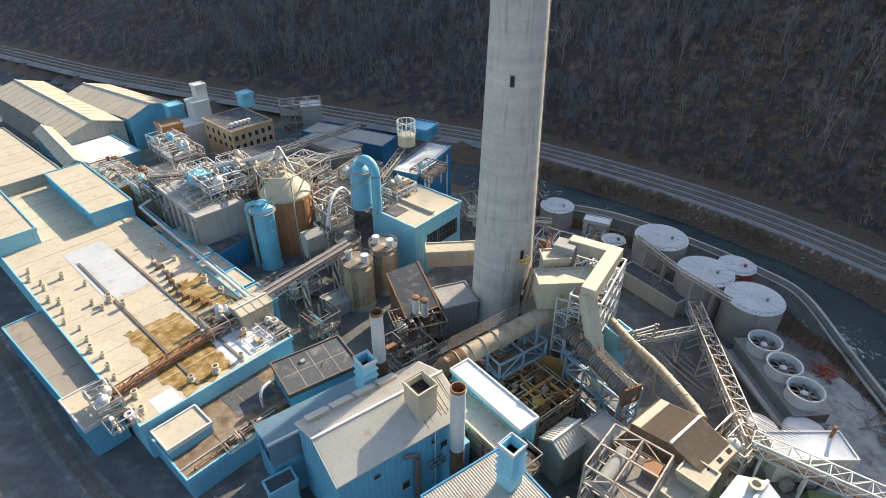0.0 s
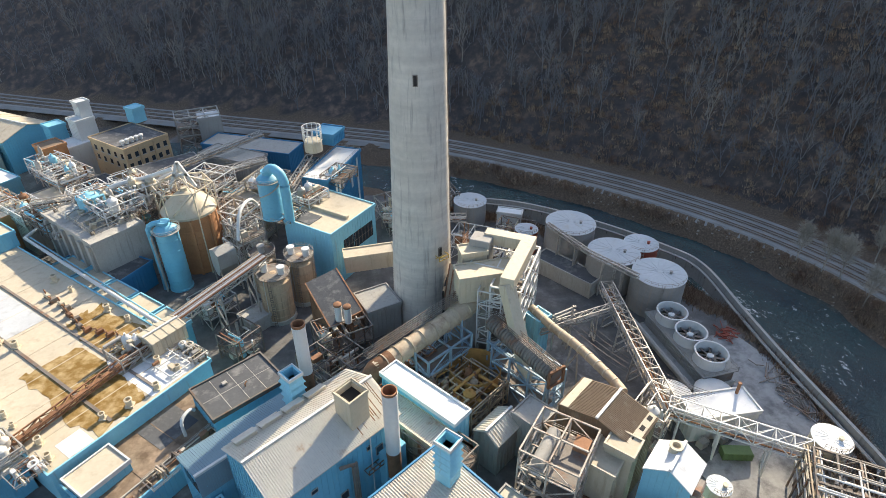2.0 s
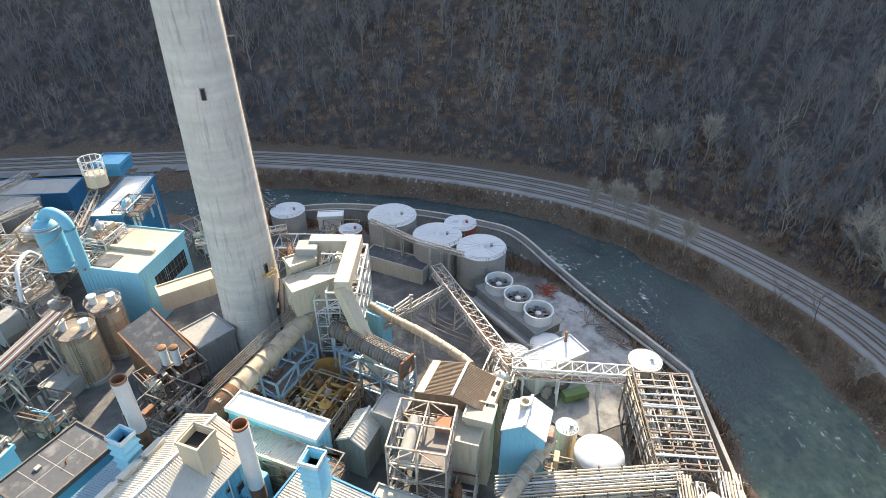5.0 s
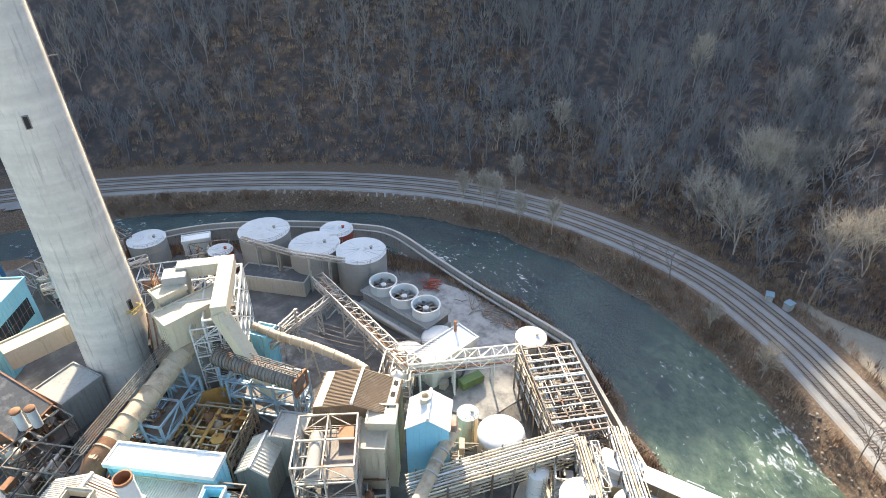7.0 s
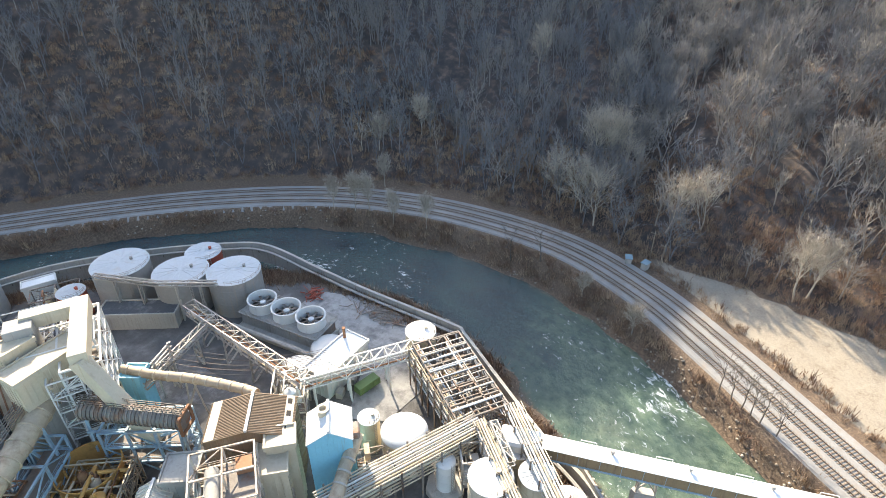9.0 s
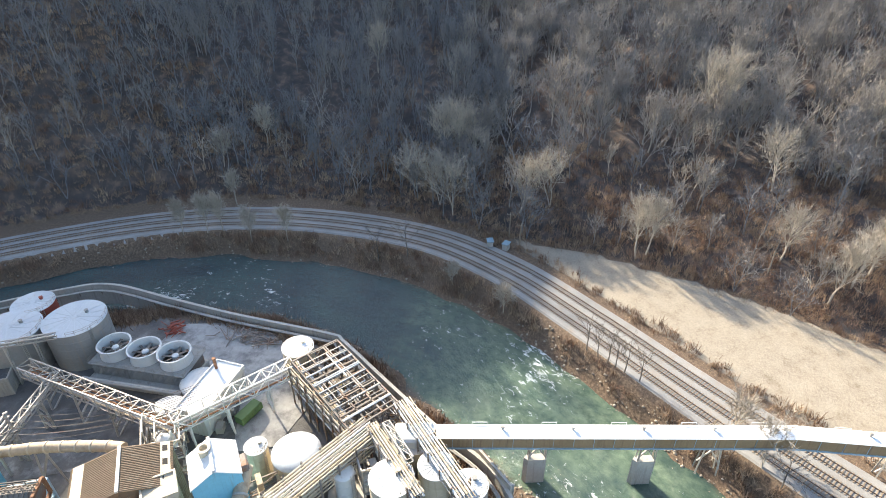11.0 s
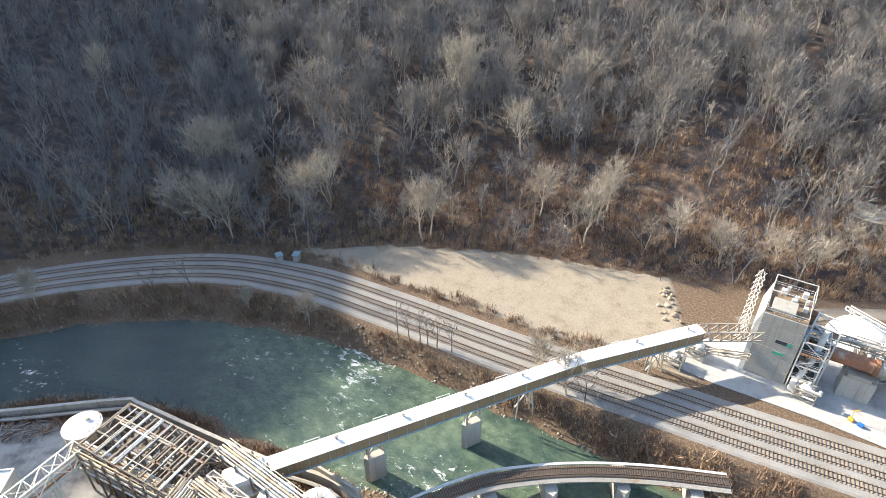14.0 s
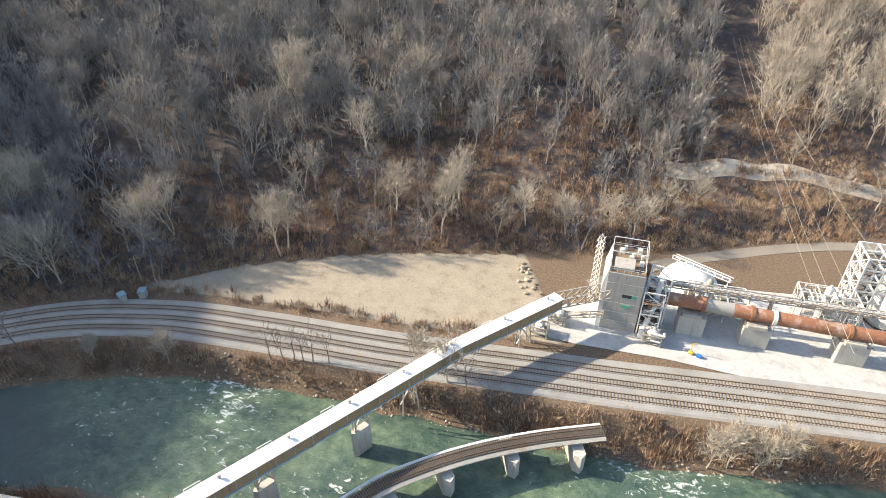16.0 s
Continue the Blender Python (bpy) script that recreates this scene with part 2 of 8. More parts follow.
def spline(points, step):
    """Evenly spaced points on a smooth curve through the given ones."""
    P = [Vector(p) for p in points]
    P = [2 * P[0] - P[1]] + P + [2 * P[-1] - P[-2]]
    dense = []
    for i in range(1, len(P) - 2):
        for k in range(40):
            t = k / 40
            dense.append(0.5 * (2 * P[i] + (P[i + 1] - P[i - 1]) * t + (2 * P[i - 1] - 5 * P[i] + 4 * P[i + 1] - P[i + 2]) * t * t + (3 * P[i] - P[i - 1] - 3 * P[i + 1] + P[i + 2]) * t ** 3))
    dense.append(P[-2])
    out, run = [dense[0]], 0.0
    for a, b in zip(dense, dense[1:]):
        d = (b - a).length
        while run + d >= step:
            a = a.lerp(b, (step - run) / d)
            out.append(a)
            d, run = (b - a).length, 0.0
        run += d
    return out


# ---- the land: valley floor, river bed, railway bench and hills, one sheet ----
RAIL_LINE = [(-420, 470), (-301, 407), (-197, 349), (-65, 290), (17, 254), (45, 238), (82, 210), (114.5, 179.5), (142, 142), (156.5, 101), (158, 56), (147, 24),
             (130, -2), (108.5, -31), (86, -64), (75, -80), (50, -118), (0, -192), (-60, -280)]
RIVER_LINE = [(-420, 425), (-250, 352), (-100, 280), (0, 232), (45, 206), (80, 178), (108, 148), (123, 115), (127, 85), (125, 60), (117, 37), (104, 15),
              (90, -6), (75, -26), (60, -43), (46, -64), (30, -92), (0, -140), (-40, -230)]
RIVER_HALF = [12, 12, 12, 12, 13, 14, 15, 15, 15.5, 16, 18, 19, 18, 17, 17, 16, 16, 16, 16]
HILL_FOOT = [(-520, 520), (-400, 472), (-200, 364), (-60, 304), (20, 269), (60, 247), (122, 194), (152, 156), (168.5, 116), (171, 70), (166, 31), (164, 2), (160, -16),
             (154, -42), (143, -67), (135, -86), (126, -105), (117, -127), (110, -153), (92, -205), (40, -300), (-40, -420)]
WATER_Z = -6.0


def near_line(X, Y, line, extra=None):
    """Distance to a line, the side of it (positive to its left) and what extra holds there."""
    best, side, val = np.full(X.shape, 1e9), np.zeros(X.shape), np.zeros(X.shape)
    for i in range(len(line) - 1):
        ax, ay, bx, by = *line[i][:2], *line[i + 1][:2]
        dx, dy = bx - ax, by - ay
        t = np.clip(((X - ax) * dx + (Y - ay) * dy) / (dx * dx + dy * dy), 0, 1)
        d = np.hypot(X - ax - t * dx, Y - ay - t * dy)
        m = d < best
        best = np.where(m, d, best)
        side = np.where(m, np.sign(dx * (Y - ay) - dy * (X - ax)), side)
        if extra is not None:
            val = np.where(m, extra[i] + t * (extra[i + 1] - extra[i]), val)
    return best, side, val


def soft(x):
    x = np.clip(x, 0, 1)
    return x * x * (3 - 2 * x)


rail_mid = [tuple(p) for p in spline([(*p, 0) for p in RAIL_LINE], 4.0)]
foot_mid = [tuple(p) for p in spline([(*p, 0) for p in HILL_FOOT], 8.0)]


def rough_noise(X, Y, s, seed):
    """Cheap smooth noise from a few turned waves."""
    r = np.random.RandomState(seed)
    out = np.zeros(X.shape)
    for k in range(7):
        a, ph, f = r.uniform(0, 6.28), r.uniform(0, 6.28), r.uniform(0.6, 1.7) / s
        out += np.sin((X * math.cos(a) + Y * math.sin(a)) * f * 6.28 + ph + 1.3 * np.sin((X * math.sin(a) - Y * math.cos(a)) * f * 4.1))
    return out / 4.0


def land(X, Y):
    """Height of the land, and how much of it is field, river bank and hill."""
    X, Y = np.asarray(X, float), np.asarray(Y, float)
    dr, _, half = near_line(X, Y, RIVER_LINE, RIVER_HALF)
    dl, lside, _ = near_line(X, Y, rail_mid)
    df, fside, _ = near_line(X, Y, foot_mid)
    edge = dr - half + 1.6 * rough_noise(X, Y, 22, 3)
    z = -8.0 + 2.6 * soft((edge + 6) / 7) + 5.4 * soft((edge - 0.5) / 8.0)
    hill = np.where(fside > 0, df, 0.0)
    steep = 0.36 + 0.34 * soft((Y - 0.45 * X - 26) / 95) + 0.28 * soft((Y - 0.55 * X - 55) / 60) * soft((X - 20) / 110)
    rise = hill * steep
    rise = 330 * np.tanh(rise / 330) * soft(hill / 14)
    rise += np.where(hill > 0, soft(hill / 50) * (5.5 * rough_noise(X, Y, 110, 5) + 2.0 * rough_noise(X, Y, 37, 6)), 0)
    z = z + rise + np.where((edge > 8) & (fside < 0), 0.10 * rough_noise(X, Y, 14, 9), 0)
    z = np.where(fside < 0, z * (1 - soft((13.5 - dl) / 4.5)), z)
    plant = np.where(lside < 0, 1.0, 0.0)
    bank = (1 - soft((edge - 9) / 5)) * soft((edge + 6.0) / 2)
    field = np.where((lside > 0) & (fside < 0), soft((dl - 10) / 3), 0) * soft((40 - Y) / 30) * soft((Y + 0.3 * (X - 122) + 86) / 6)
    bank = np.where(lside > 0, 1 - field, bank)
    return z, field, bank, soft(hill / 4), edge, plant


def land_z(x, y):
    return float(land(np.array([x]), np.array([y]))[0][0])


gx = np.concatenate([np.arange(-2400, -700, 140), np.arange(-700, 20, 12), np.arange(20, 200, 2.2), np.arange(200, 700, 9), np.arange(700, 2500, 140)])
gy = np.concatenate([np.arange(-2400, -400, 140), np.arange(-400, -260, 10), np.arange(-260, 260, 2.4), np.arange(260, 760, 9), np.arange(760, 2500, 140)])
GX, GY = np.meshgrid(gx, gy)
LZ, FIELD, BANK, HILL, EDGE, PLANT = land(GX, GY)
me = bpy.data.meshes.new("ground")
ny, nx = GX.shape
idx = np.arange(ny * nx).reshape(ny, nx)
quads = np.stack([idx[:-1, :-1], idx[:-1, 1:], idx[1:, 1:], idx[1:, :-1]], -1).reshape(-1, 4)
me.vertices.add(ny * nx)
me.vertices.foreach_set("co", np.stack([GX, GY, LZ], -1).ravel())
me.loops.add(quads.size)
me.loops.foreach_set("vertex_index", quads.ravel().astype(np.int32))
me.polygons.add(len(quads))
me.polygons.foreach_set("loop_start", np.arange(0, quads.size, 4, dtype=np.int32))
me.update(calc_edges=True)
for key, arr in (("field", FIELD), ("bank", BANK), ("hill", HILL)):
    at = me.attributes.new(key, "FLOAT", "POINT")
    at.data.foreach_set("value", arr.ravel().astype(np.float32))
me.polygons.foreach_set("use_smooth", [True] * len(quads))


def ground_material():
    m = bpy.data.materials.new("valley_ground")
    m.use_nodes = True
    N, L = m.node_tree.nodes, m.node_tree.links
    geo = N.new("ShaderNodeNewGeometry")

    def tex(scale, detail=6, rough=0.65):
        n = N.new("ShaderNodeTexNoise")
        n.inputs["Scale"].default_value, n.inputs["Detail"].default_value, n.inputs["Roughness"].default_value = scale, detail, rough
        L.new(geo.outputs["Position"], n.inputs["Vector"])
        return n

    def ramp(src, *stops):
        r = N.new("ShaderNodeValToRGB")
        while len(r.color_ramp.elements) < len(stops):
            r.color_ramp.elements.new(0.5)
        for e, (p, c) in zip(r.color_ramp.elements, stops):
            e.position, e.color = p, (*c, 1)
        L.new(src, r.inputs[0])
        return r.outputs[0]

    def mix(fac, a, b):
        x = N.new("ShaderNodeMix")
        x.data_type = "RGBA"
        L.new(fac, x.inputs["Factor"])
        L.new(a, x.inputs["A"])
        L.new(b, x.inputs["B"])
        return x.outputs["Result"]

    def zone(key, wobble):
        a = N.new("ShaderNodeAttribute")
        a.attribute_name = key
        s = N.new("ShaderNodeMath")
        s.operation = "ADD"
        L.new(a.outputs["Fac"], s.inputs[0])
        w = N.new("ShaderNodeMapRange")
        w.inputs["To Min"].default_value, w.inputs["To Max"].default_value = -wobble, wobble
        L.new(wide.outputs["Fac"], w.inputs["Value"])
        L.new(w.outputs[0], s.inputs[1])
        r = N.new("ShaderNodeMapRange")
        r.inputs["From Min"].default_value, r.inputs["From Max"].default_value = 0.35, 0.65
        L.new(s.outputs[0], r.inputs["Value"])
        return r.outputs[0]

    fine, mid, wide = tex(1.6, 8, 0.75), tex(0.22, 6), tex(0.05, 5)
    yard = ramp(mid.outputs["Fac"], (0.32, (0.095, 0.091, 0.086)), (0.55, (0.15, 0.143, 0.135)), (0.78, (0.27, 0.262, 0.25)))
    litter = ramp(mid.outputs["Fac"], (0.30, (0.038, 0.035, 0.036)), (0.5, (0.070, 0.056, 0.050)), (0.72, (0.21, 0.138, 0.095)))
    scrub = ramp(fine.outputs["Fac"], (0.30, (0.060, 0.042, 0.030)), (0.5, (0.125, 0.085, 0.056)), (0.72, (0.27, 0.195, 0.125)))
    grass = ramp(fine.outputs["Fac"], (0.30, (0.165, 0.135, 0.10)), (0.5, (0.27, 0.23, 0.175)), (0.75, (0.41, 0.355, 0.285)))
    grass2 = ramp(mid.outputs["Fac"], (0.33, (0.13, 0.098, 0.064)), (0.44, (0.265, 0.225, 0.172)), (0.62, (0.345, 0.30, 0.232)))
    half = N.new("ShaderNodeMix")
    half.data_type = "RGBA"
    half.inputs["Factor"].default_value = 0.45
    L.new(grass, half.inputs["A"])
    L.new(grass2, half.inputs["B"])
    c = mix(zone("field", 0.2), yard, half.outputs["Result"])
    c = mix(zone("bank", 0.35), c, scrub)
    c = mix(zone("hill", 0.25), c, litter)
    bsdf = N["Principled BSDF"]
    L.new(c, bsdf.inputs["Base Color"])
    bsdf.inputs["Roughness"].default_value = 0.95
    bp = N.new("ShaderNodeBump")
    bp.inputs["Strength"].default_value, bp.inputs["Distance"].default_value = 0.6, 0.4
    L.new(fine.outputs["Fac"], bp.inputs["Height"])
    L.new(bp.outputs[0], bsdf.inputs["Normal"])
    return m


me.materials.append(ground_material())
tagged(new("ground", me), "valley floor and leaf-littered hillsides in winter", "ground", kind="structure")


def water_material():
    """Deep green-blue water: mottled bed and painted sunlit green in the shallows, ripples and broken white riffles
    drawn out along the flow.
    """
    m = bpy.data.materials.new("green_river_water")
    m.use_nodes = True
    N, L = m.node_tree.nodes, m.node_tree.links
    bsdf = N["Principled BSDF"]

    def attr(key):
        n = N.new("ShaderNodeAttribute")
        n.attribute_name = key
        return n.outputs["Fac"]

    def math_node(op, a, b):
        n = N.new("ShaderNodeMath")
        n.operation = op
        for k, v in enumerate((a, b)):
            if isinstance(v, (int, float)):
                n.inputs[k].default_value = v
            else:
                L.new(v, n.inputs[k])
        return n.outputs[0]

    def span(src, lo, hi, to_lo=0.0, to_hi=1.0):
        n = N.new("ShaderNodeMapRange")
        n.inputs["From Min"].default_value, n.inputs["From Max"].default_value = lo, hi
        n.inputs["To Min"].default_value, n.inputs["To Max"].default_value = to_lo, to_hi
        L.new(src, n.inputs["Value"])
        return n.outputs[0]

    def mix(fac, a, b):
        n = N.new("ShaderNodeMix")
        n.data_type = "RGBA"
        L.new(fac, n.inputs["Factor"])
        for key, v in (("A", a), ("B", b)):
            if isinstance(v, tuple):
                n.inputs[key].default_value = (*v, 1)
            else:
                L.new(v, n.inputs[key])
        return n.outputs["Result"]

    flow = N.new("ShaderNodeCombineXYZ")
    L.new(attr("along"), flow.inputs[0])
    L.new(attr("across"), flow.inputs[1])

    def tex(scale, stretch, detail, rough=0.6, twist=0.0):
        mp = N.new("ShaderNodeMapping")
        mp.inputs["Scale"].default_value = (stretch, 1, 1)
        L.new(flow.outputs[0], mp.inputs["Vector"])
        n = N.new("ShaderNodeTexNoise")
        n.inputs["Scale"].default_value, n.inputs["Detail"].default_value = scale, detail
        n.inputs["Roughness"].default_value, n.inputs["Distortion"].default_value = rough, twist
        L.new(mp.outputs[0], n.inputs["Vector"])
        return n.outputs["Fac"]

    deep, bed = tex(0.07, 0.5, 5), tex(0.35, 0.8, 7, 0.7)
    ripple, cap = tex(0.9, 0.7, 9, 0.72, 0.6), tex(0.62, 0.6, 9, 0.72, 1.0)
    body = mix(span(deep, 0.35, 0.7), (0.008, 0.034, 0.044), (0.024, 0.068, 0.064))
    # Lighter green of the sunlit reach, put into the colour with the bed.
    sunlit_shoal = mix(span(bed, 0.35, 0.68), (0.055, 0.092, 0.060), (0.19, 0.245, 0.155))
    body = mix(math_node("MULTIPLY", attr("sunlit_shallow"), span(deep, 0.3, 0.62, 0.25, 0.95)), body, sunlit_shoal)
    stony = mix(span(bed, 0.4, 0.62), (0.040, 0.036, 0.027), (0.115, 0.095, 0.066))
    body = mix(span(math_node("ADD", attr("rim"), math_node("MULTIPLY", bed, 0.9)), 1.0, 1.35), body, stony)
    white = span(math_node("ADD", math_node("MULTIPLY", attr("foam"), 0.15), cap), 0.705, 0.80)
    body = mix(white, body, (0.60, 0.65, 0.64))
    L.new(body, bsdf.inputs["Base Color"])
    L.new(span(white, 0, 1, 0.10, 0.7), bsdf.inputs["Roughness"])
    bp = N.new("ShaderNodeBump")
    bp.inputs["Strength"].default_value, bp.inputs["Distance"].default_value = 0.75, 0.5
    L.new(math_node("ADD", ripple, math_node("MULTIPLY", cap, 0.8)), bp.inputs["Height"])
    L.new(bp.outputs[0], bsdf.inputs["Normal"])
    return m


def river():
    """A flat sheet along the river's line; rapids, sunlit shoals and the stony rim are marked on it."""
    line = spline([(x, y, h) for (x, y), h in zip(RIVER_LINE, RIVER_HALF)], 3.0)
    bm = bmesh.new()
    rows, marks = [], {key: [] for key in ("foam", "sunlit_shallow", "rim", "along", "across")}
    for i, p in enumerate(line):
        a, b = line[max(i - 1, 0)], line[min(i + 1, len(line) - 1)]
        d = Vector((b.x - a.x, b.y - a.y, 0)).normalized()
        n = Vector((-d.y, d.x, 0))
        row = []
        for k in range(13):
            f = (k / 6 - 1) * (p.z + 4.5)
            q = Vector((p.x, p.y, WATER_Z)) + n * f
            row.append(bm.verts.new(q))
            rapid = 0.42 + 0.42 * math.sin(q.y / 15 + 0.6 * math.sin(q.x / 9)) + (0.3 if q.y < 14 else 0) + 0.7 * noise.noise(q * 0.05)
            marks["foam"].append(min(max(rapid, 0), 1.25))
            # Rises southward where sun reaches the water, to paint its lit green.
            marks["sunlit_shallow"].append(min(max((58 - q.y) / 40, 0), 1))
            marks["rim"].append(min(max((abs(f) - p.z + 5.5) / 6, 0), 1))
            marks["along"].append(3.0 * i)
            marks["across"].append(f)
        rows.append(row)
    for lo, hi in zip(rows, rows[1:]):
        for k in range(12):
            bm.faces.new((lo[k], hi[k], hi[k + 1], lo[k + 1]))
    bmesh.ops.recalc_face_normals(bm, faces=bm.faces)
    if bm.faces[:1] and bm.faces[:1][0].normal.z < 0:
        bmesh.ops.reverse_faces(bm, faces=bm.faces)
    ob = part("water", bm, water_material(), None)
    for key, values in marks.items():
        ob.data.attributes.new(key, "FLOAT", "POINT").data.foreach_set("value", values)
    tagged(ob, "low green river, paler in its sunlit reach, with white riffles", "river", kind="structure")


river()


# ---- railway ----
def strip(line, offs, name, mat):
    """A ribbon along a line with the section offs of (sideways, height)."""
    bm = bmesh.new()
    rows = []
    for i, p in enumerate(line):
        a, b = line[max(i - 1, 0)], line[min(i + 1, len(line) - 1)]
        d = (b - a).normalized()
        n = Vector((-d.y, d.x, 0)).normalized()
        rows.append([bm.verts.new(p + n * o + Vector((0, 0, h))) for o, h in offs])
    k = len(offs)
    for lo, hi in zip(rows, rows[1:]):
        for j in range(k):
            bm.faces.new((lo[j], hi[j], hi[(j + 1) % k], lo[(j + 1) % k]))
    bm.faces.new(rows[0])
    bm.faces.new(rows[-1][::-1])
    bmesh.ops.recalc_face_normals(bm, faces=bm.faces)
    return bm


SLEEPER = bpy.data.meshes.new("sleeper")
_bm = box(bmesh.new(), -1.3, 1.3, -0.13, 0.13, -0.1, 0.1)
_bm.to_mesh(SLEEPER)
_bm.free()
SLEEPER.materials.append(M_tie)
DARK_SLEEPER = SLEEPER.copy()
DARK_SLEEPER.materials[0] = material("tarred_bridge_timber", (0.085, 0.062, 0.045), 0.9, vary=0.3)


def track(line, off, lift, label, name="railway_track", ties=True):
    root = thing(name, label, "railway track", group="railway tracks")
    for s in (-0.75, 0.75):
        part("rail", strip(line, [(off + s - 0.06, lift + 0.1), (off + s + 0.06, lift + 0.1), (off + s + 0.06, lift + 0.27), (off + s - 0.06, lift + 0.27)], "rail", M_rail), M_rail, root)
    bm = bmesh.new()
    run, near = 0.0, []
    for a, b in zip(line, line[1:]):
        d = (b - a)
        ln = d.length
        d.normalize()
        n = Vector((-d.y, d.x, 0)).normalized()
        while run < ln:
            c = a + d * run + n * off + Vector((0, 0, lift + 0.06))
            if -72 < c.y < 0 and len(near) < 215 and c.x > 0:
                near.append((c, math.degrees(math.atan2(n.y, n.x))))
            else:
                beam(bm, c - n * 1.3, c + n * 1.3, 0.26, 0.2)
            run += 0.78
        run -= ln
    tagged(part("sleeper_bed", bm, M_tie, root), kind="stuff")
    for c, turn in near:
        s = new("sleeper", SLEEPER)
        s.parent = root
        s.matrix_basis = pose(*c, 0, 0, turn)
    return root


rail_pts = [Vector((*p[:2], 0.0)) for p in spline([(*p, 0) for p in RAIL_LINE], 4.0)]
near_rail = [p for p in rail_pts if p.y > -240 and p.x > -330]
tagged(part("ballast", strip(near_rail, [(-9.5, -0.9), (9.5, -0.9), (7.6, 0.28), (-7.2, 0.28)], "ballast", M_ballast), M_ballast, None), "grey stone railway ballast", "ballast", kind="structure")
for off in (-4.3, 0.0, 4.3):
    track(near_rail, off, 0.28, "rusty railway track on grey ballast")
spur = [Vector((*p[:2], 0.0)) for p in spline([(-190, 177, 0), (-114, 112, 0), (-82, 82, 0), (-55, 60, 0), (-30, 38, 0)], 4.0)]
tagged(part("ballast", strip(spur, [(-3.5, -0.5), (3.5, -0.5), (2.4, 0.1), (-2.4, 0.1)], "b", M_yard), M_yard, None), "dark cinder ballast beside the mill", "ballast", kind="structure")
track(spur, 0, 0.1, "dark siding track along the mill wall", "siding_track")


def rail_bridge():
    line = [Vector((*p[:2], 0.6)) for p in spline([(38, 30, 0), (52, 20, 0), (65, 3, 0), (71.2, -14.3, 0), (72.2, -26.7, 0), (71.4, -39.3, 0), (69.0, -52.5, 0), (65.2, -66.5, 0)], 2.0)]
    root = thing("railway_bridge", "curved steel railway bridge with a white walkway on stone piers", "bridge")
    part("girder", strip(line, [(-1.35, -1.5), (1.35, -1.5), (1.35, 0), (-1.35, 0)], "g", M_steel_dark), M_steel_dark, root)
    part("walkway", strip(line, [(1.65, -0.05), (2.25, -0.05), (2.25, 0.1), (1.65, 0.1)], "w", M_roof_pale), M_roof_pale, root, "pale grating walkway")
    part("edge_beam", strip(line, [(-2.3, -0.5), (-1.45, -0.2), (-1.45, -0.05), (-2.3, -0.3)], "e", M_steel), M_steel, root)
    for s in (-0.75, 0.75):
        part("rail", strip(line, [(s - 0.06, 0.15), (s + 0.06, 0.15), (s + 0.06, 0.32), (s - 0.06, 0.32)], "r", M_rail), M_rail, root)
    for i in range(len(line) - 1):
        a, b = line[i], line[i + 1]
        d = (b - a).normalized()
        n = Vector((-d.y, d.x, 0))
        for k in range(4):
            c = a.lerp(b, k / 4) + Vector((0, 0, 0.1))
            s = new("sleeper", DARK_SLEEPER)
            s.parent = root
            s.matrix_basis = pose(*c, 0, 0, math.degrees(math.atan2(n.y, n.x)))
        part("bracket", bars([(a - n * 2.3 + Vector((0, 0, -0.4)), a - n * 2.5 + Vector((0, 0, 0.5)))], 0.1), M_steel, root)
    for x, y, h in ((71.6, -18, 98), (72.1, -31, 88), (70.6, -46, 80), (66, -60, 72)):
        pr = part("pier", prism([(-1.3, -3.2), (1.3, -3.2), (1.3, 3.2), (0, 4.4), (-1.3, 3.2)], -9.5, -0.9), M_concrete, root, "stone pier with a cutwater")
        pr.matrix_basis = pose(x, y, 0, 0, 0, h)
    return root


rail_bridge()


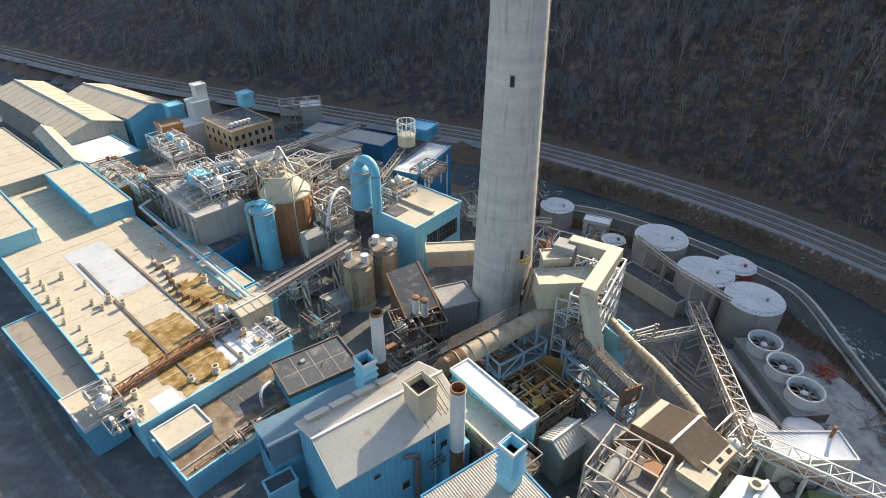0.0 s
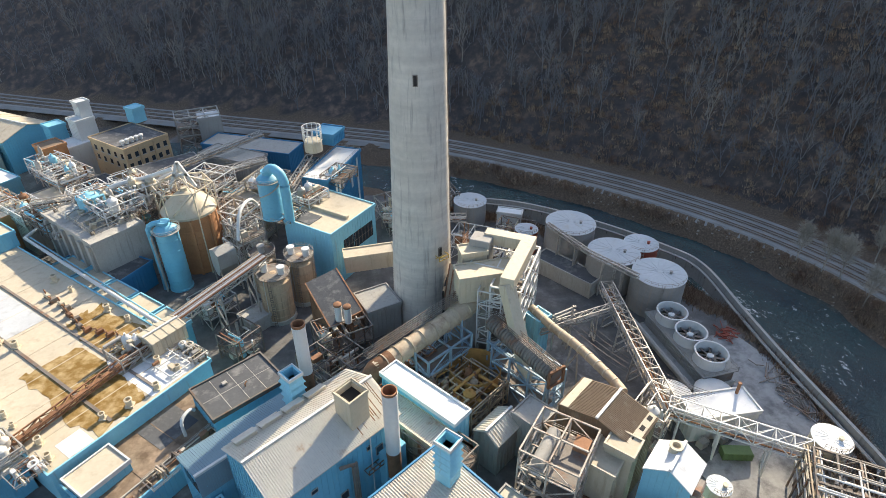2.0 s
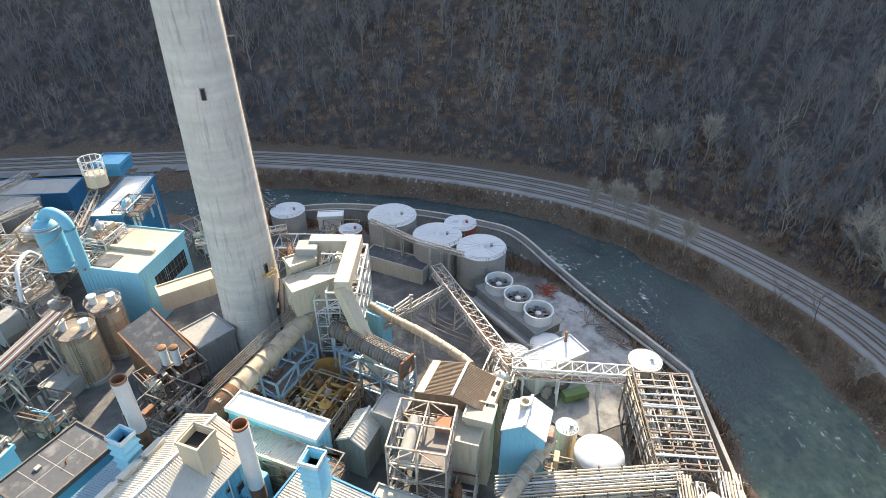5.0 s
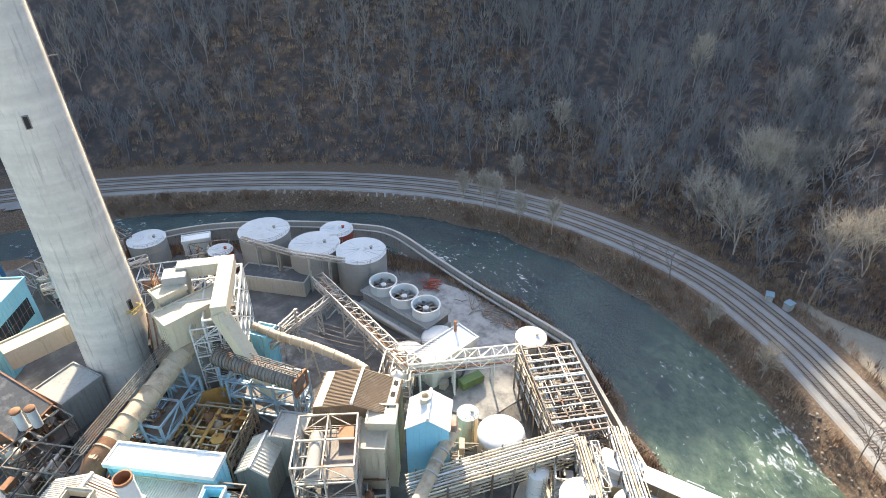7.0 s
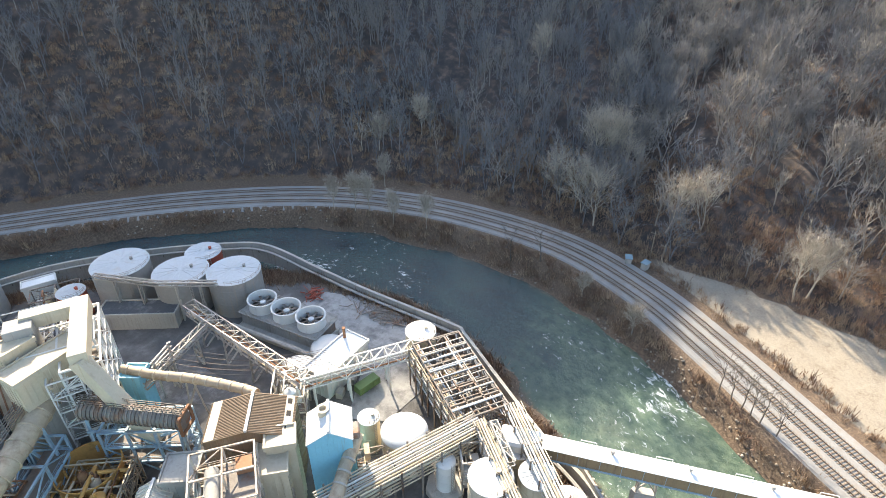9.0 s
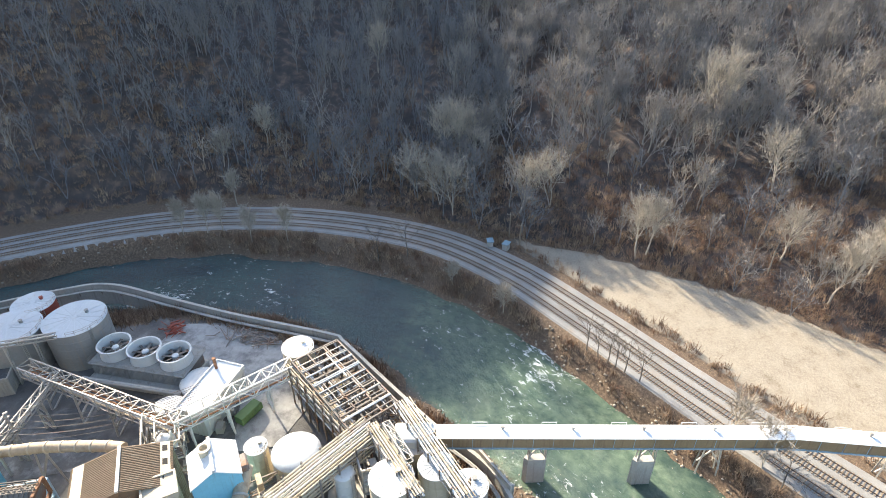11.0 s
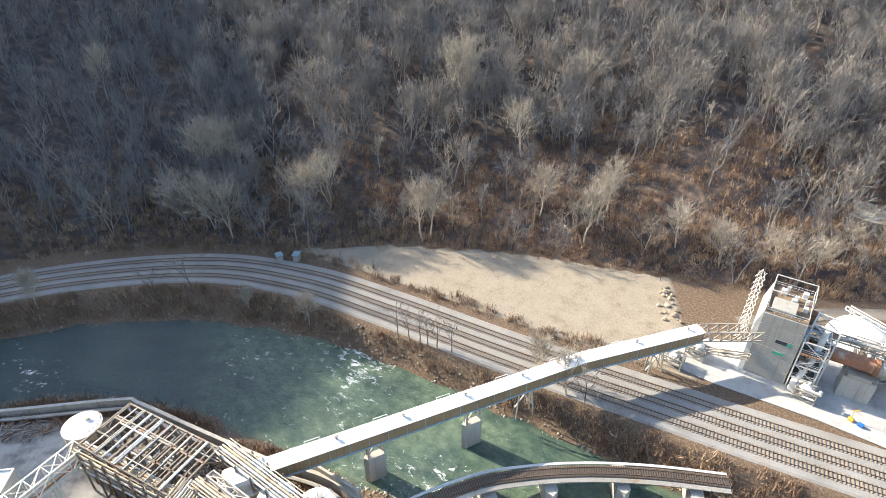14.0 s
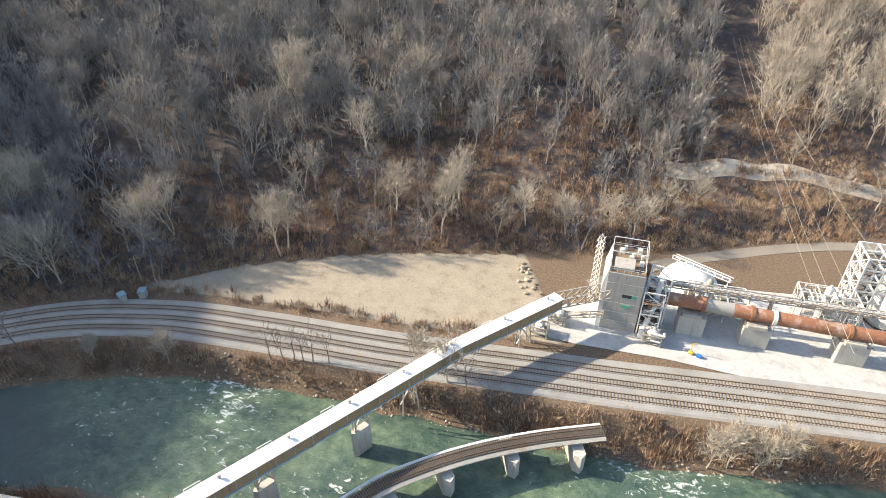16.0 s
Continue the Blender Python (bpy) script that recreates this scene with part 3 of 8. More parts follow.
# ---- conveyor gallery over the river ----
def conveyor_gallery():
    root = thing("conveyor_gallery", "long enclosed conveyor gallery with a white roof over the river", "conveyor")
    pts = [Vector((73.6, 24.5, 7.2)), Vector((94.2, -44.5, 7.2)), Vector((99.4, -75.5, 8.0))]
    for a, b in zip(pts, pts[1:]):
        d = (b - a)
        ln = d.length
        ang = math.degrees(math.atan2(d.y, d.x))
        body = part("casing", profile([(-1.6, 0), (1.6, 0), (1.6, 2.9), (-1.6, 2.9)], 0, ln), M_gallery, root, "tan sheet casing")
        body.matrix_basis = pose(*a, 0, -math.degrees(math.asin(d.z / ln)), ang)
        roof = part("roof", profile([(-1.78, 2.9), (1.78, 2.9), (1.78, 3.05), (0, 3.3), (-1.78, 3.05)], -0.2, ln + 0.2), M_roof_white, root, "white sheet roof")
        roof.matrix_basis = body.matrix_basis
        truss = bmesh.new()
        k = int(ln / 4)
        for i in range(k):
            x0, x1 = i * ln / k, (i + 1) * ln / k
            for s in (-1.64, 1.64):
                beam(truss, (x0, s, -0.15), (x0, s * 1.12, -0.15), 0.25)
                beam(truss, (x0, s, 0), (x0, s, 2.9), 0.09)
        for s in (-1.65, 1.65):
            beam(truss, (0, s, 0), (ln, s, 0), 0.3)
        part("stiffener_frame", truss, M_steel_blue, root).matrix_basis = body.matrix_basis
        for x in range(8, int(ln) - 4, 14):
            hatch = part("guard_rail", bars([((x, -1.8, 3.1), (x, -1.8, 3.7)), ((x + 3, -1.8, 3.1), (x + 3, -1.8, 3.7)), ((x, -1.8, 3.7), (x + 3, -1.8, 3.7)), ((x, -1.8, 3.6), (x + 3, -1.8, 3.6)), ((x, -1.8, 3.6), (x, -1.8, 3.6)), ((x + 3, -1.8, 3.6), (x + 3, -1.8, 3.6))], 0.09), M_white, root)
            hatch.matrix_basis = pose(*a, 0, 0, ang) @ Matrix.Scale(-1, 4, (0, 1, 0))
            vent = part("roof_vent", lathe([(0.25, 3.2), (0.25, 3.9), (0.45, 3.95), (0.3, 4.2)], 10, x + 6, 0.3), M_steel, root)
            vent.matrix_basis = body.matrix_basis
    for x, y in ((80.5, 4.0), (86.6, -17.6)):
        pier = part("pier", prism([(-0.8, -1.9), (0.8, -1.9), (0.8, 1.9), (0, 2.7), (-0.8, 1.9)], -9, 1.5), M_concrete, root, "pointed concrete river pier")
        pier.matrix_basis = pose(x, y, 0, 0, 0, 20)
        for k, bar in enumerate([((sx * 0.6, sy * 1.8, 1.5), (sx * 0.4, sy * 1.5, 7.2)) for sx in (-1, 1) for sy in (-1, 1)] + [((0, -1.8, 1.5), (0, 1.5, 7)), ((0, 1.8, 1.5), (0, -1.5, 7))]):
            part("leg" if k < 4 else "brace", bars([bar], 0.28), M_steel, root).matrix_basis = pose(x, y, 0, 0, 0, 20)
    for x, y in ((90.0, -30.0), (97.5, -64.5)):
        for k, bar in enumerate([((sx * 0.9, sy * 2.1, -2), (sx * 0.5, sy * 1.5, 7.2)) for sx in (-1, 1) for sy in (-1, 1)] + [((-0.9, -2.1, 0), (0.5, -1.5, 7)), ((0, -2.1, 1), (0, 1.5, 7)), ((0, 2.1, 1), (0, -1.5, 7))]):
            part("leg" if k < 4 else "brace", bars([bar], 0.26), M_steel, root).matrix_basis = pose(x, y, 0, 0, 0, 10)
    part("head_housing", abox(-4.2, 3.6, -2.5, 2.5, 4.0, 10.9, bevel=0.5), M_white, root, "white rounded housing at the mill end").matrix_basis = pose(72.2, 27.5, 0, 0, 0, -73)
    # open lattice from the gallery's end to the kiln house
    a, b = Vector((99.4, -75.5, 8.3)), Vector((95.0, -88.0, 11.0))
    d = (b - a)
    n = Vector((-d.y, d.x, 0)).normalized() * 1.7
    lat = []
    for s in (-1, 1):
        for h in (0, 2.6):
            lat.append((a + n * s + Vector((0, 0, h)), b + n * s + Vector((0, 0, h))))
        for i in range(6):
            p, q = a.lerp(b, i / 6) + n * s, a.lerp(b, (i + 1) / 6) + n * s
            lat += [(p, p + Vector((0, 0, 2.6))), (p, q + Vector((0, 0, 2.6)))]
    part("lattice", bars(lat, 0.22), M_steel, root, "open white lattice span")
    return root


conveyor_gallery()


# ---- the great chimney ----
def great_chimney():
    x, y = 15.7, 126.6
    root = thing("chimney", "tall tapered pale concrete chimney with lift marks and a service door", "chimney", (x, y, 0))
    H, r0, r1 = 165.0, 8.1, 4.25
    rings = []
    lifts = 60
    for i in range(lifts):
        za, zb = H * i / lifts, H * (i + 1) / lifts
        ra, rb = r0 + (r1 - r0) * (za / H) ** 0.9, r0 + (r1 - r0) * (zb / H) ** 0.9
        rings += [(ra, za), (rb + 0.012, zb - 0.14), (rb - 0.03, zb - 0.1), (rb - 0.03, zb - 0.01)]
    smooth(part("shaft", lathe(rings, 64), chimney_concrete(), root))
    def radius(z):
        return r0 + (r1 - r0) * (z / H) ** 0.9
    # ladder and lightning strap on the side
    for ang, w in ((-25, 0.5), (150, 0.45)):
        c, s = math.cos(radians(ang)), math.sin(radians(ang))
        side = Vector((-s, c, 0))
        def at(z, o):
            r = radius(z) + 0.28
            return Vector((c * r, s * r, z)) + side * o
        pairs = []
        for i in range(32):
            z0, z1 = 6 + i * 4.6, 6 + (i + 1) * 4.6
            pairs += [(at(z0, -w / 2), at(z1, -w / 2)), (at(z0, w / 2), at(z1, w / 2))]
        for i in range(180):
            z0 = 6 + i * 0.8
            pairs.append((at(z0, -w / 2), at(z0, w / 2)))
        part("ladder", bars(pairs, 0.07), M_steel_dark, root)
    # dark opening high on the face, with stains below it
    for z, ang in ((67.0, -102), (24.0, -60)):
        r = radius(z)
        f = part("door_frame", abox(-0.52, 0.52, -0.25, 0.35, -1.25, 1.25, bevel=0.05), M_steel_dark, root)
        f.matrix_basis = pose(r * math.cos(radians(ang)), r * math.sin(radians(ang)), z, 0, 0, ang + 90)
        d = part("opening", abox(-0.34, 0.34, -0.32, 0.2, -1.05, 1.05), M_black, root)
        d.matrix_basis = f.matrix_basis
    plat = part("platform", bars([((-1.5, -1.6, 0), (1.5, -1.6, 0)), ((-1.5, -1.6, 1), (1.5, -1.6, 1)), ((-1.5, 0, 1), (-1.5, -1.6, 1)), ((1.5, 0, 1), (1.5, -1.6, 1)), ((-1.5, -1.6, 0), (-1.5, -1.6, 1)), ((1.5, -1.6, 0), (1.5, -1.6, 1)), ((-1.5, 0, 0), (1.5, 0, 0)), ((0, -1.6, 0), (0, 0, 0))], 0.14), M_yellow, root, "yellow service platform")
    plat.matrix_basis = pose((radius(23)) * math.cos(radians(-60)), radius(23) * math.sin(radians(-60)), 22.4, 0, 0, 30)
    br = bars([((-0.2, 0, 0), (0.2, 0, 0)), ((0, 0, 0), (0, -1.6, 0.2))], 0.15)
    part("lamp_bracket", br, M_steel_dark, root).matrix_basis = pose(radius(76), -1.2, 76, 0, 0, 60)
    return root


def chimney_concrete():
    m = material("chimney_concrete", (0.57, 0.53, 0.46), 0.92, stain=(0.30, 0.28, 0.25), stain_amount=0.42, streak=True, vary=0.16, grain=0.8)
    N, L = m.node_tree.nodes, m.node_tree.links
    bsdf = N["Principled BSDF"]
    src = bsdf.inputs["Base Color"].links[0].from_socket
    geo = N["Geometry"]
    sep = N.new("ShaderNodeSeparateXYZ")
    L.new(geo.outputs["Position"], sep.inputs[0])
    band = N.new("ShaderNodeTexNoise")
    band.noise_dimensions = "1D"
    band.inputs["Scale"].default_value, band.inputs["Detail"].default_value = 0.37, 3
    L.new(sep.outputs["Z"], band.inputs["W"])
    mr = N.new("ShaderNodeMapRange")
    mr.inputs["From Min"].default_value, mr.inputs["From Max"].default_value = 0.3, 0.7
    mr.inputs["To Min"].default_value, mr.inputs["To Max"].default_value = 0.91, 1.07
    L.new(band.outputs["Fac"], mr.inputs["Value"])
    sc = N.new("ShaderNodeVectorMath")
    sc.operation = "SCALE"
    L.new(src, sc.inputs[0])
    L.new(mr.outputs[0], sc.inputs["Scale"])
    L.new(sc.outputs[0], bsdf.inputs["Base Color"])
    return m


great_chimney()


# ---- buildings ----
def parapet(L, W, z, w=0.35, h=0.45):
    bm = bmesh.new()
    box(bm, -w, L + w, -w, 0, z - 0.6, z + h)
    box(bm, -w, L + w, W, W + w, z - 0.6, z + h)
    box(bm, -w, 0, 0, W, z - 0.6, z + h)
    box(bm, L, L + w, 0, W, z - 0.6, z + h)
    return bm


def siding(L, W, z0, z1, step=1.2):
    """Upright ribs on the four walls."""
    bm = bmesh.new()
    for i in range(int(L / step) + 1):
        for y in (-0.05, W + 0.05):
            beam(bm, (i * step, y, z0), (i * step, y, z1), 0.1)
    for i in range(int(W / step) + 1):
        for x in (-0.05, L + 0.05):
            beam(bm, (x, i * step, z0), (x, i * step, z1), 0.1)
    return bm


def flat_building(name, label, at, turn, L, W, top, wall, roof, base=0.0, trim=None, ribs=True, category="building", windows=0, lines=True, group=""):
    """A box building with a parapet, ribbed walls and a roof sheet with seams."""
    root = thing(name, label, category, (at[0], at[1], base), turn, group)
    h = top - base
    part("wall", abox(0, L, 0, W, 0, h - 0.05), wall, root)
    part("roof", abox(0.01, L - 0.01, 0.01, W - 0.01, h - 0.04, h + 0.12), roof, root)
    part("parapet", parapet(L, W, h), trim or wall, root)
    if ribs:
        part("siding_ribs", siding(L, W, 0, h - 0.65), wall, root)
    if lines and L > 14:
        seams = bmesh.new()
        for i in range(1, int(L / 9)):
            box(seams, i * 9 - 0.1, i * 9 + 0.1, 0.2, W - 0.2, h + 0.1, h + 0.2)
        part("roof_seams", seams, roof, root)
    for i in range(windows):
        x = (i + 0.5) * L / windows
        w = part("window", abox(x - 0.8, x + 0.8, -0.14, 0.1, h * 0.35, h * 0.35 + 1.6), M_glass, root)
        fr = bars([((x - 0.8, -0.16, h * 0.35), (x + 0.8, -0.16, h * 0.35)), ((x - 0.8, -0.16, h * 0.35 + 1.6), (x + 0.8, -0.16, h * 0.35 + 1.6)), ((x, -0.16, h * 0.35), (x, -0.16, h * 0.35 + 1.6))], 0.12)
        part("frame", fr, M_steel, w)
    return root


def gable_building(name, label, at, turn, L, W, eave, ridge, wall, roof, base=0.0, over=0.3, seams=1.0, peak=0.5):
    """A building whose ridge runs along its length; peak says where the ridge lies across the width."""
    root = thing(name, label, "building", (at[0], at[1], base), turn)
    e, r, p = eave - base, ridge - base, W * peak
    part("wall", profile([(0, 0), (W, 0), (W, e), (p, r), (0, e)], 0, L), wall, root)
    s0, s1 = (r - e) / p, (r - e) / (W - p)
    sheet = profile([(-over, e - over * s0 + 0.05), (p, r + 0.05), (W + over, e - over * s1 + 0.05), (W + over, e - over * s1 + 0.3), (p, r + 0.3), (-over, e - over * s0 + 0.3)], -over, L + over)
    part("roof", sheet, roof, root)
    if seams:
        bm = bmesh.new()
        k = int(L / seams)
        for i in range(k + 1):
            x = i * L / k
            beam(bm, (x, -over, e - over * s0 + 0.31), (x, p, r + 0.31), min(0.2, seams * 0.42))
            beam(bm, (x, p, r + 0.31), (x, W + over, e - over * s1 + 0.31), min(0.2, seams * 0.42))
        part("roof_seams", bm, roof, root)
    part("ridge_cap", bars([((-over, p, r + 0.38), (L + over, p, r + 0.38))], 0.5), M_white, root)
    bm = bmesh.new()
    for i in range(int(L / 1.1) + 1):
        beam(bm, (min(i * 1.1, L), -0.05, 0), (min(i * 1.1, L), -0.05, e - 0.3), 0.1)
        beam(bm, (min(i * 1.1, L), W + 0.05, 0), (min(i * 1.1, L), W + 0.05, e - 0.3), 0.1)
    for i in range(int(W / 1.1) + 1):
        y = min(i * 1.1, W)
        t = e + (r - e) * (y / p if y < p else (W - y) / (W - p)) - 0.2
        beam(bm, (-0.05, y, 0), (-0.05, y, t), 0.1)
        beam(bm, (L + 0.05, y, 0), (L + 0.05, y, t), 0.1)
    part("siding_ribs", bm, wall, root)
    return root


def roof_ribs(root, L, W, h, mat, step=0.5):
    """Fine ribs across a flat roof."""
    bm = bmesh.new()
    for i in range(int(L / step)):
        box(bm, i * step + 0.15, i * step + 0.35, 0.05, W - 0.05, h + 0.1, h + 0.27)
    part("roof_ribs", bm, mat, root)


def roof_vent(x, y, z, s=1.0, group="roof vents"):
    root = thing("roof_vent", "small pale cylindrical exhaust vent on a roof", "vent", (x, y, z), 0, group)
    part("curb", abox(-0.8 * s, 0.8 * s, -0.8 * s, 0.8 * s, 0, 0.5 * s), M_cream, root)
    smooth(part("cowl", lathe([(0.65 * s, 0.5 * s), (0.65 * s, 1.6 * s), (0.8 * s, 1.7 * s), (0.8 * s, 2.0 * s), (0.55 * s, 2.05 * s), (0.5 * s, 1.4 * s)], 14), M_cream, root))
    return root


def tank(name, label, x, y, r, h, wall, roof, base=0.0, cone=0.06, dome=False, rail=True, ladder_at=-110, group="storage tanks"):
    """An upright tank: shell with weld bands, roof, rim rail, ladder."""
    root = thing(name, label, "tank", (x, y, base), 0, group)
    n = max(2, int(h / 2.2))
    rings = []
    for i in range(n):
        rings += [(r, h * i / n), (r, h * (i + 1) / n - 0.08), (r + 0.05, h * (i + 1) / n - 0.06), (r + 0.05, h * (i + 1) / n)]
    smooth(part("shell", lathe(rings, 48), wall, root))
    top = [(r + 0.12, h - 0.05), (r + 0.12, h + 0.08)]
    if dome:
        top += [(r * math.cos(a), h + 0.08 + r * 0.30 * math.sin(a)) for a in np.linspace(0.12, 1.5, 8)]
    else:
        top += [(r * 0.5, h + 0.08 + r * cone * 0.5), (0.25, h + 0.08 + r * cone)]
    smooth(part("roof", lathe(top, 48), roof, root), 50)
    lift = h + 0.1
    seams = []
    for i in range(16):
        a = 2 * math.pi * i / 16
        if not dome:
            seams.append(((0.7 * math.cos(a), 0.7 * math.sin(a), lift + r * cone * 0.95), (r * math.cos(a), r * math.sin(a), lift)))
    if seams:
        part("roof_seams", bars(seams, 0.07), roof, root)
    smooth(part("manhole", lathe([(0.4, lift), (0.4, lift + 0.5 + r * cone), (0.5, lift + 0.5 + r * cone), (0.5, lift + 0.6 + r * cone)], 12, r * 0.35, -r * 0.2), wall, root))
    if rail:
        ring = [((r - 0.1) * math.cos(2 * math.pi * i / 24), (r - 0.1) * math.sin(2 * math.pi * i / 24)) for i in range(24)]
        part("guard_rail", rail_bars(ring[14:22], h + 0.05, 1.1, 3, closed=False), M_steel, root)
    c, s = math.cos(radians(ladder_at)), math.sin(radians(ladder_at))
    side = Vector((-s, c, 0)) * 0.3
    o = Vector((c, s, 0)) * (r + 0.3)
    pairs = [(o + side, o + side + Vector((0, 0, h + 1))), (o - side, o - side + Vector((0, 0, h + 1)))]
    for i in range(int(h / 0.5)):
        pairs.append((o + side + Vector((0, 0, i * 0.5)), o - side + Vector((0, 0, i * 0.5))))
    part("ladder", bars(pairs, 0.08), M_steel, root)
    return root


def lattice_gallery(name, label, p, q, w=3.0, h=3.0, mat=None, pipes=4, posts=(), pipe_mat=None, category="pipe bridge", bay=3.2):
    """An open box truss from p to q that carries pipes, on bents."""
    mat = mat or M_steel
    root = thing(name, label, category)
    p, q = Vector(p), Vector(q)
    d = (q - p)
    n = Vector((-d.y, d.x, 0)).normalized() * w / 2
    up = Vector((0, 0, h))
    k = max(2, int(d.length / bay))
    for s in (-1, 1):
        for o in (Vector(), up):
            part("chord", bars([(p + n * s + o, q + n * s + o)], 0.26), mat, root)
    for s in (-1, 1):
        lat = []
        for i in range(k):
            a, b = p.lerp(q, i / k) + n * s, p.lerp(q, (i + 1) / k) + n * s
            lat.append((a, a + up))
            lat.append((a, b + up) if i % 2 else (a + up, b))
        for bar in lat:
            part("brace", bars([bar], 0.17), mat, root)
    lat = []
    for i in range(k + 1):
        a = p.lerp(q, i / k)
        for o in (Vector(), up):
            lat.append((a - n + o, a + n + o))
        if i < k:
            b = p.lerp(q, (i + 1) / k)
            lat.append((a - n + up, b + n + up))
    for bar in lat:
        part("cross_member", bars([bar], 0.15), mat, root)
    rnd = random.Random(len(name) + int(p.x * 7 + q.y * 3))
    for i in range(pipes):
        f = (i + 0.5) / pipes * 2 - 1
        z = Vector((0, 0, rnd.choice((0.45, 0.5, h * 0.6))))
        smooth(part("pipe", tube([p + n * f * 0.85 + z, q + n * f * 0.85 + z], rnd.uniform(0.12, 0.3), 8), pipe_mat or rnd.choice((M_steel, M_white, M_duct, M_rust, M_steel)), root))
    for t in posts:
        a = p.lerp(q, t)
        g = land_z(a.x, a.y) - 0.3
        out = [(a - n, Vector((*(a - n * 1.25).xy, g))), (a + n, Vector((*(a + n * 1.25).xy, g)))]
        for j in range(3):
            z0, z1 = g + (a.z - g) * j / 3, g + (a.z - g) * (j + 1) / 3
            out.append((Vector((*(a - n * 1.15).xy, z0)), Vector((*(a + n * 1.15).xy, z1))))
        part("bent", bars(out, 0.34), mat, root)
    return root


def steel_tower(name, label, at, turn, L, W, base, top, levels, mat=None, w=0.42, brace=True, decks=True, category="steel frame", nx=1, ny=1):
    """An open steel frame: columns, floor beams, braces, grating decks and rails."""
    mat = mat or M_steel
    root = thing(name, label, category, (at[0], at[1], base), turn)
    h = top - base
    xs, ys = [L * i / nx for i in range(nx + 1)], [W * i / ny for i in range(ny + 1)]
    for x in xs:
        for y in ys:
            part("column", abox(x - w / 2, x + w / 2, y - w / 2, y + w / 2, 0, h), mat, root)
    for k in range(1, levels + 1):
        z = h * k / levels
        b = []
        for y in ys:
            b.append(((0, y, z), (L, y, z)))
        for x in xs:
            b.append(((x, 0, z), (x, W, z)))
        for bar in b:
            part("beam", bars([bar], w * 0.9), mat, root)
        if brace:
            z0 = h * (k - 1) / levels
            d = []
            for y in (0, W):
                for i in range(nx):
                    d.append(((xs[i], y, z0), (xs[i + 1], y, z)) if (i + k) % 2 else ((xs[i + 1], y, z0), (xs[i], y, z)))
            for x in (0, L):
                for i in range(ny):
                    d.append(((x, ys[i], z0), (x, ys[i + 1], z)) if (i + k) % 2 else ((x, ys[i + 1], z0), (x, ys[i], z)))
            for bar in d:
                part("brace", bars([bar], w * 0.55), mat, root)
        if decks and k < levels:
            part("deck", abox(0.3, L - 0.3, 0.3, W * 0.55, z + 0.2, z + 0.28), M_steel_dark, root)
            part("guard_rail", rail_bars([(0, 0), (L, 0), (L, W), (0, W)], z + 0.2, 1.1, 2.0), mat, root)
    return root


def process_cluster(label, at, turn, L, W, H, seed, mats=None, base=0.0, dense=1.0, frame_mat=None, name="process_unit"):
    """A crowded piece of plant: a frame with decks, vessels, ducts, pipes and rails."""
    rnd = random.Random(seed)
    root = steel_tower(name, label, at, turn, L, W, base, base + H, max(2, int(H / 3.5)), frame_mat or rnd.choice((M_steel, M_steel_dark, M_steel_blue)), 0.28, nx=max(1, int(L / 4.5)), ny=max(1, int(W / 4.5)), category="process unit")
    mats = mats or (M_steel, M_white, M_duct, M_rust, M_steel_dark, M_cream)
    for i in range(int(L * W * 0.022 * dense) + 1):
        r = rnd.uniform(0.6, 1.5)
        x, y, z = rnd.uniform(1.5, L - 1.5), rnd.uniform(1.5, W - 1.5), rnd.uniform(0, H * 0.5)
        hh = rnd.uniform(2.0, min(6, H))
        smooth(part("vessel", lathe([(r * 0.3, z), (r, z + 0.5), (r, z + hh), (r * 0.6, z + hh + 0.5), (0.25, z + hh + 0.7), (0.25, z + hh + 1.3)], 18, x, y), rnd.choice(mats), root))
    for i in range(int(L * W * 0.10 * dense) + 3):
        x, y, z = rnd.uniform(0, L), rnd.uniform(0, W), rnd.uniform(1.0, H + 0.6)
        pts = [(x, y, z)]
        for k in range(rnd.randint(2, 4)):
            ax = rnd.choice("xyz")
            if ax == "x":
                x = rnd.uniform(-0.5, L + 0.5)
            elif ax == "y":
                y = rnd.uniform(-0.5, W + 0.5)
            else:
                z = rnd.uniform(0.5, H + 1.2)
            if (Vector((x, y, z)) - Vector(pts[-1])).length > 0.8:
                pts.append((x, y, z))
        if len(pts) > 1:
            smooth(part("pipe", tube(pts, rnd.choice((0.09, 0.12, 0.17, 0.25, 0.4)), 8), rnd.choice(mats), root))
    for i in range(int(L * W * 0.012 * dense) + 1):
        x, y, z = rnd.uniform(0, L - 2.5), rnd.uniform(0, W - 2.5), rnd.uniform(0, H)
        part("equipment_box", abox(x, x + rnd.uniform(1, 2.8), y, y + rnd.uniform(1, 2.6), z, z + rnd.uniform(0.8, 2.2), bevel=0.06), rnd.choice(mats), root)
    return root


# ---- mill buildings, left block ----
warehouse = flat_building("warehouse", "vast low warehouse with a stained beige flat roof", (-36.3, 105.4), 137.5, 150, 36, 10, M_blue_pale, M_roof_beige, ribs=False)
flat_building("raised_hall", "raised hall with a cream flat roof and blue walls", (-108.5, 156.6), 137, 41, -0.001 + 12.2, 15, M_blue, M_roof_beige, 10.1).matrix_world = pose(-99.7, 165.0, 10.1, 0, 0, 137)
flat_building("raised_hall", "raised hall with a cream flat roof and blue end wall", (-120.2, 147.5), 137, 38, 14, 15, M_blue_pale, M_roof_beige, 10.1)
flat_building("storage_hall", "wide storage hall with a cream roof", (-136.5, 190), 139, 60, 26, 14, M_grey, M_roof_beige, 0)
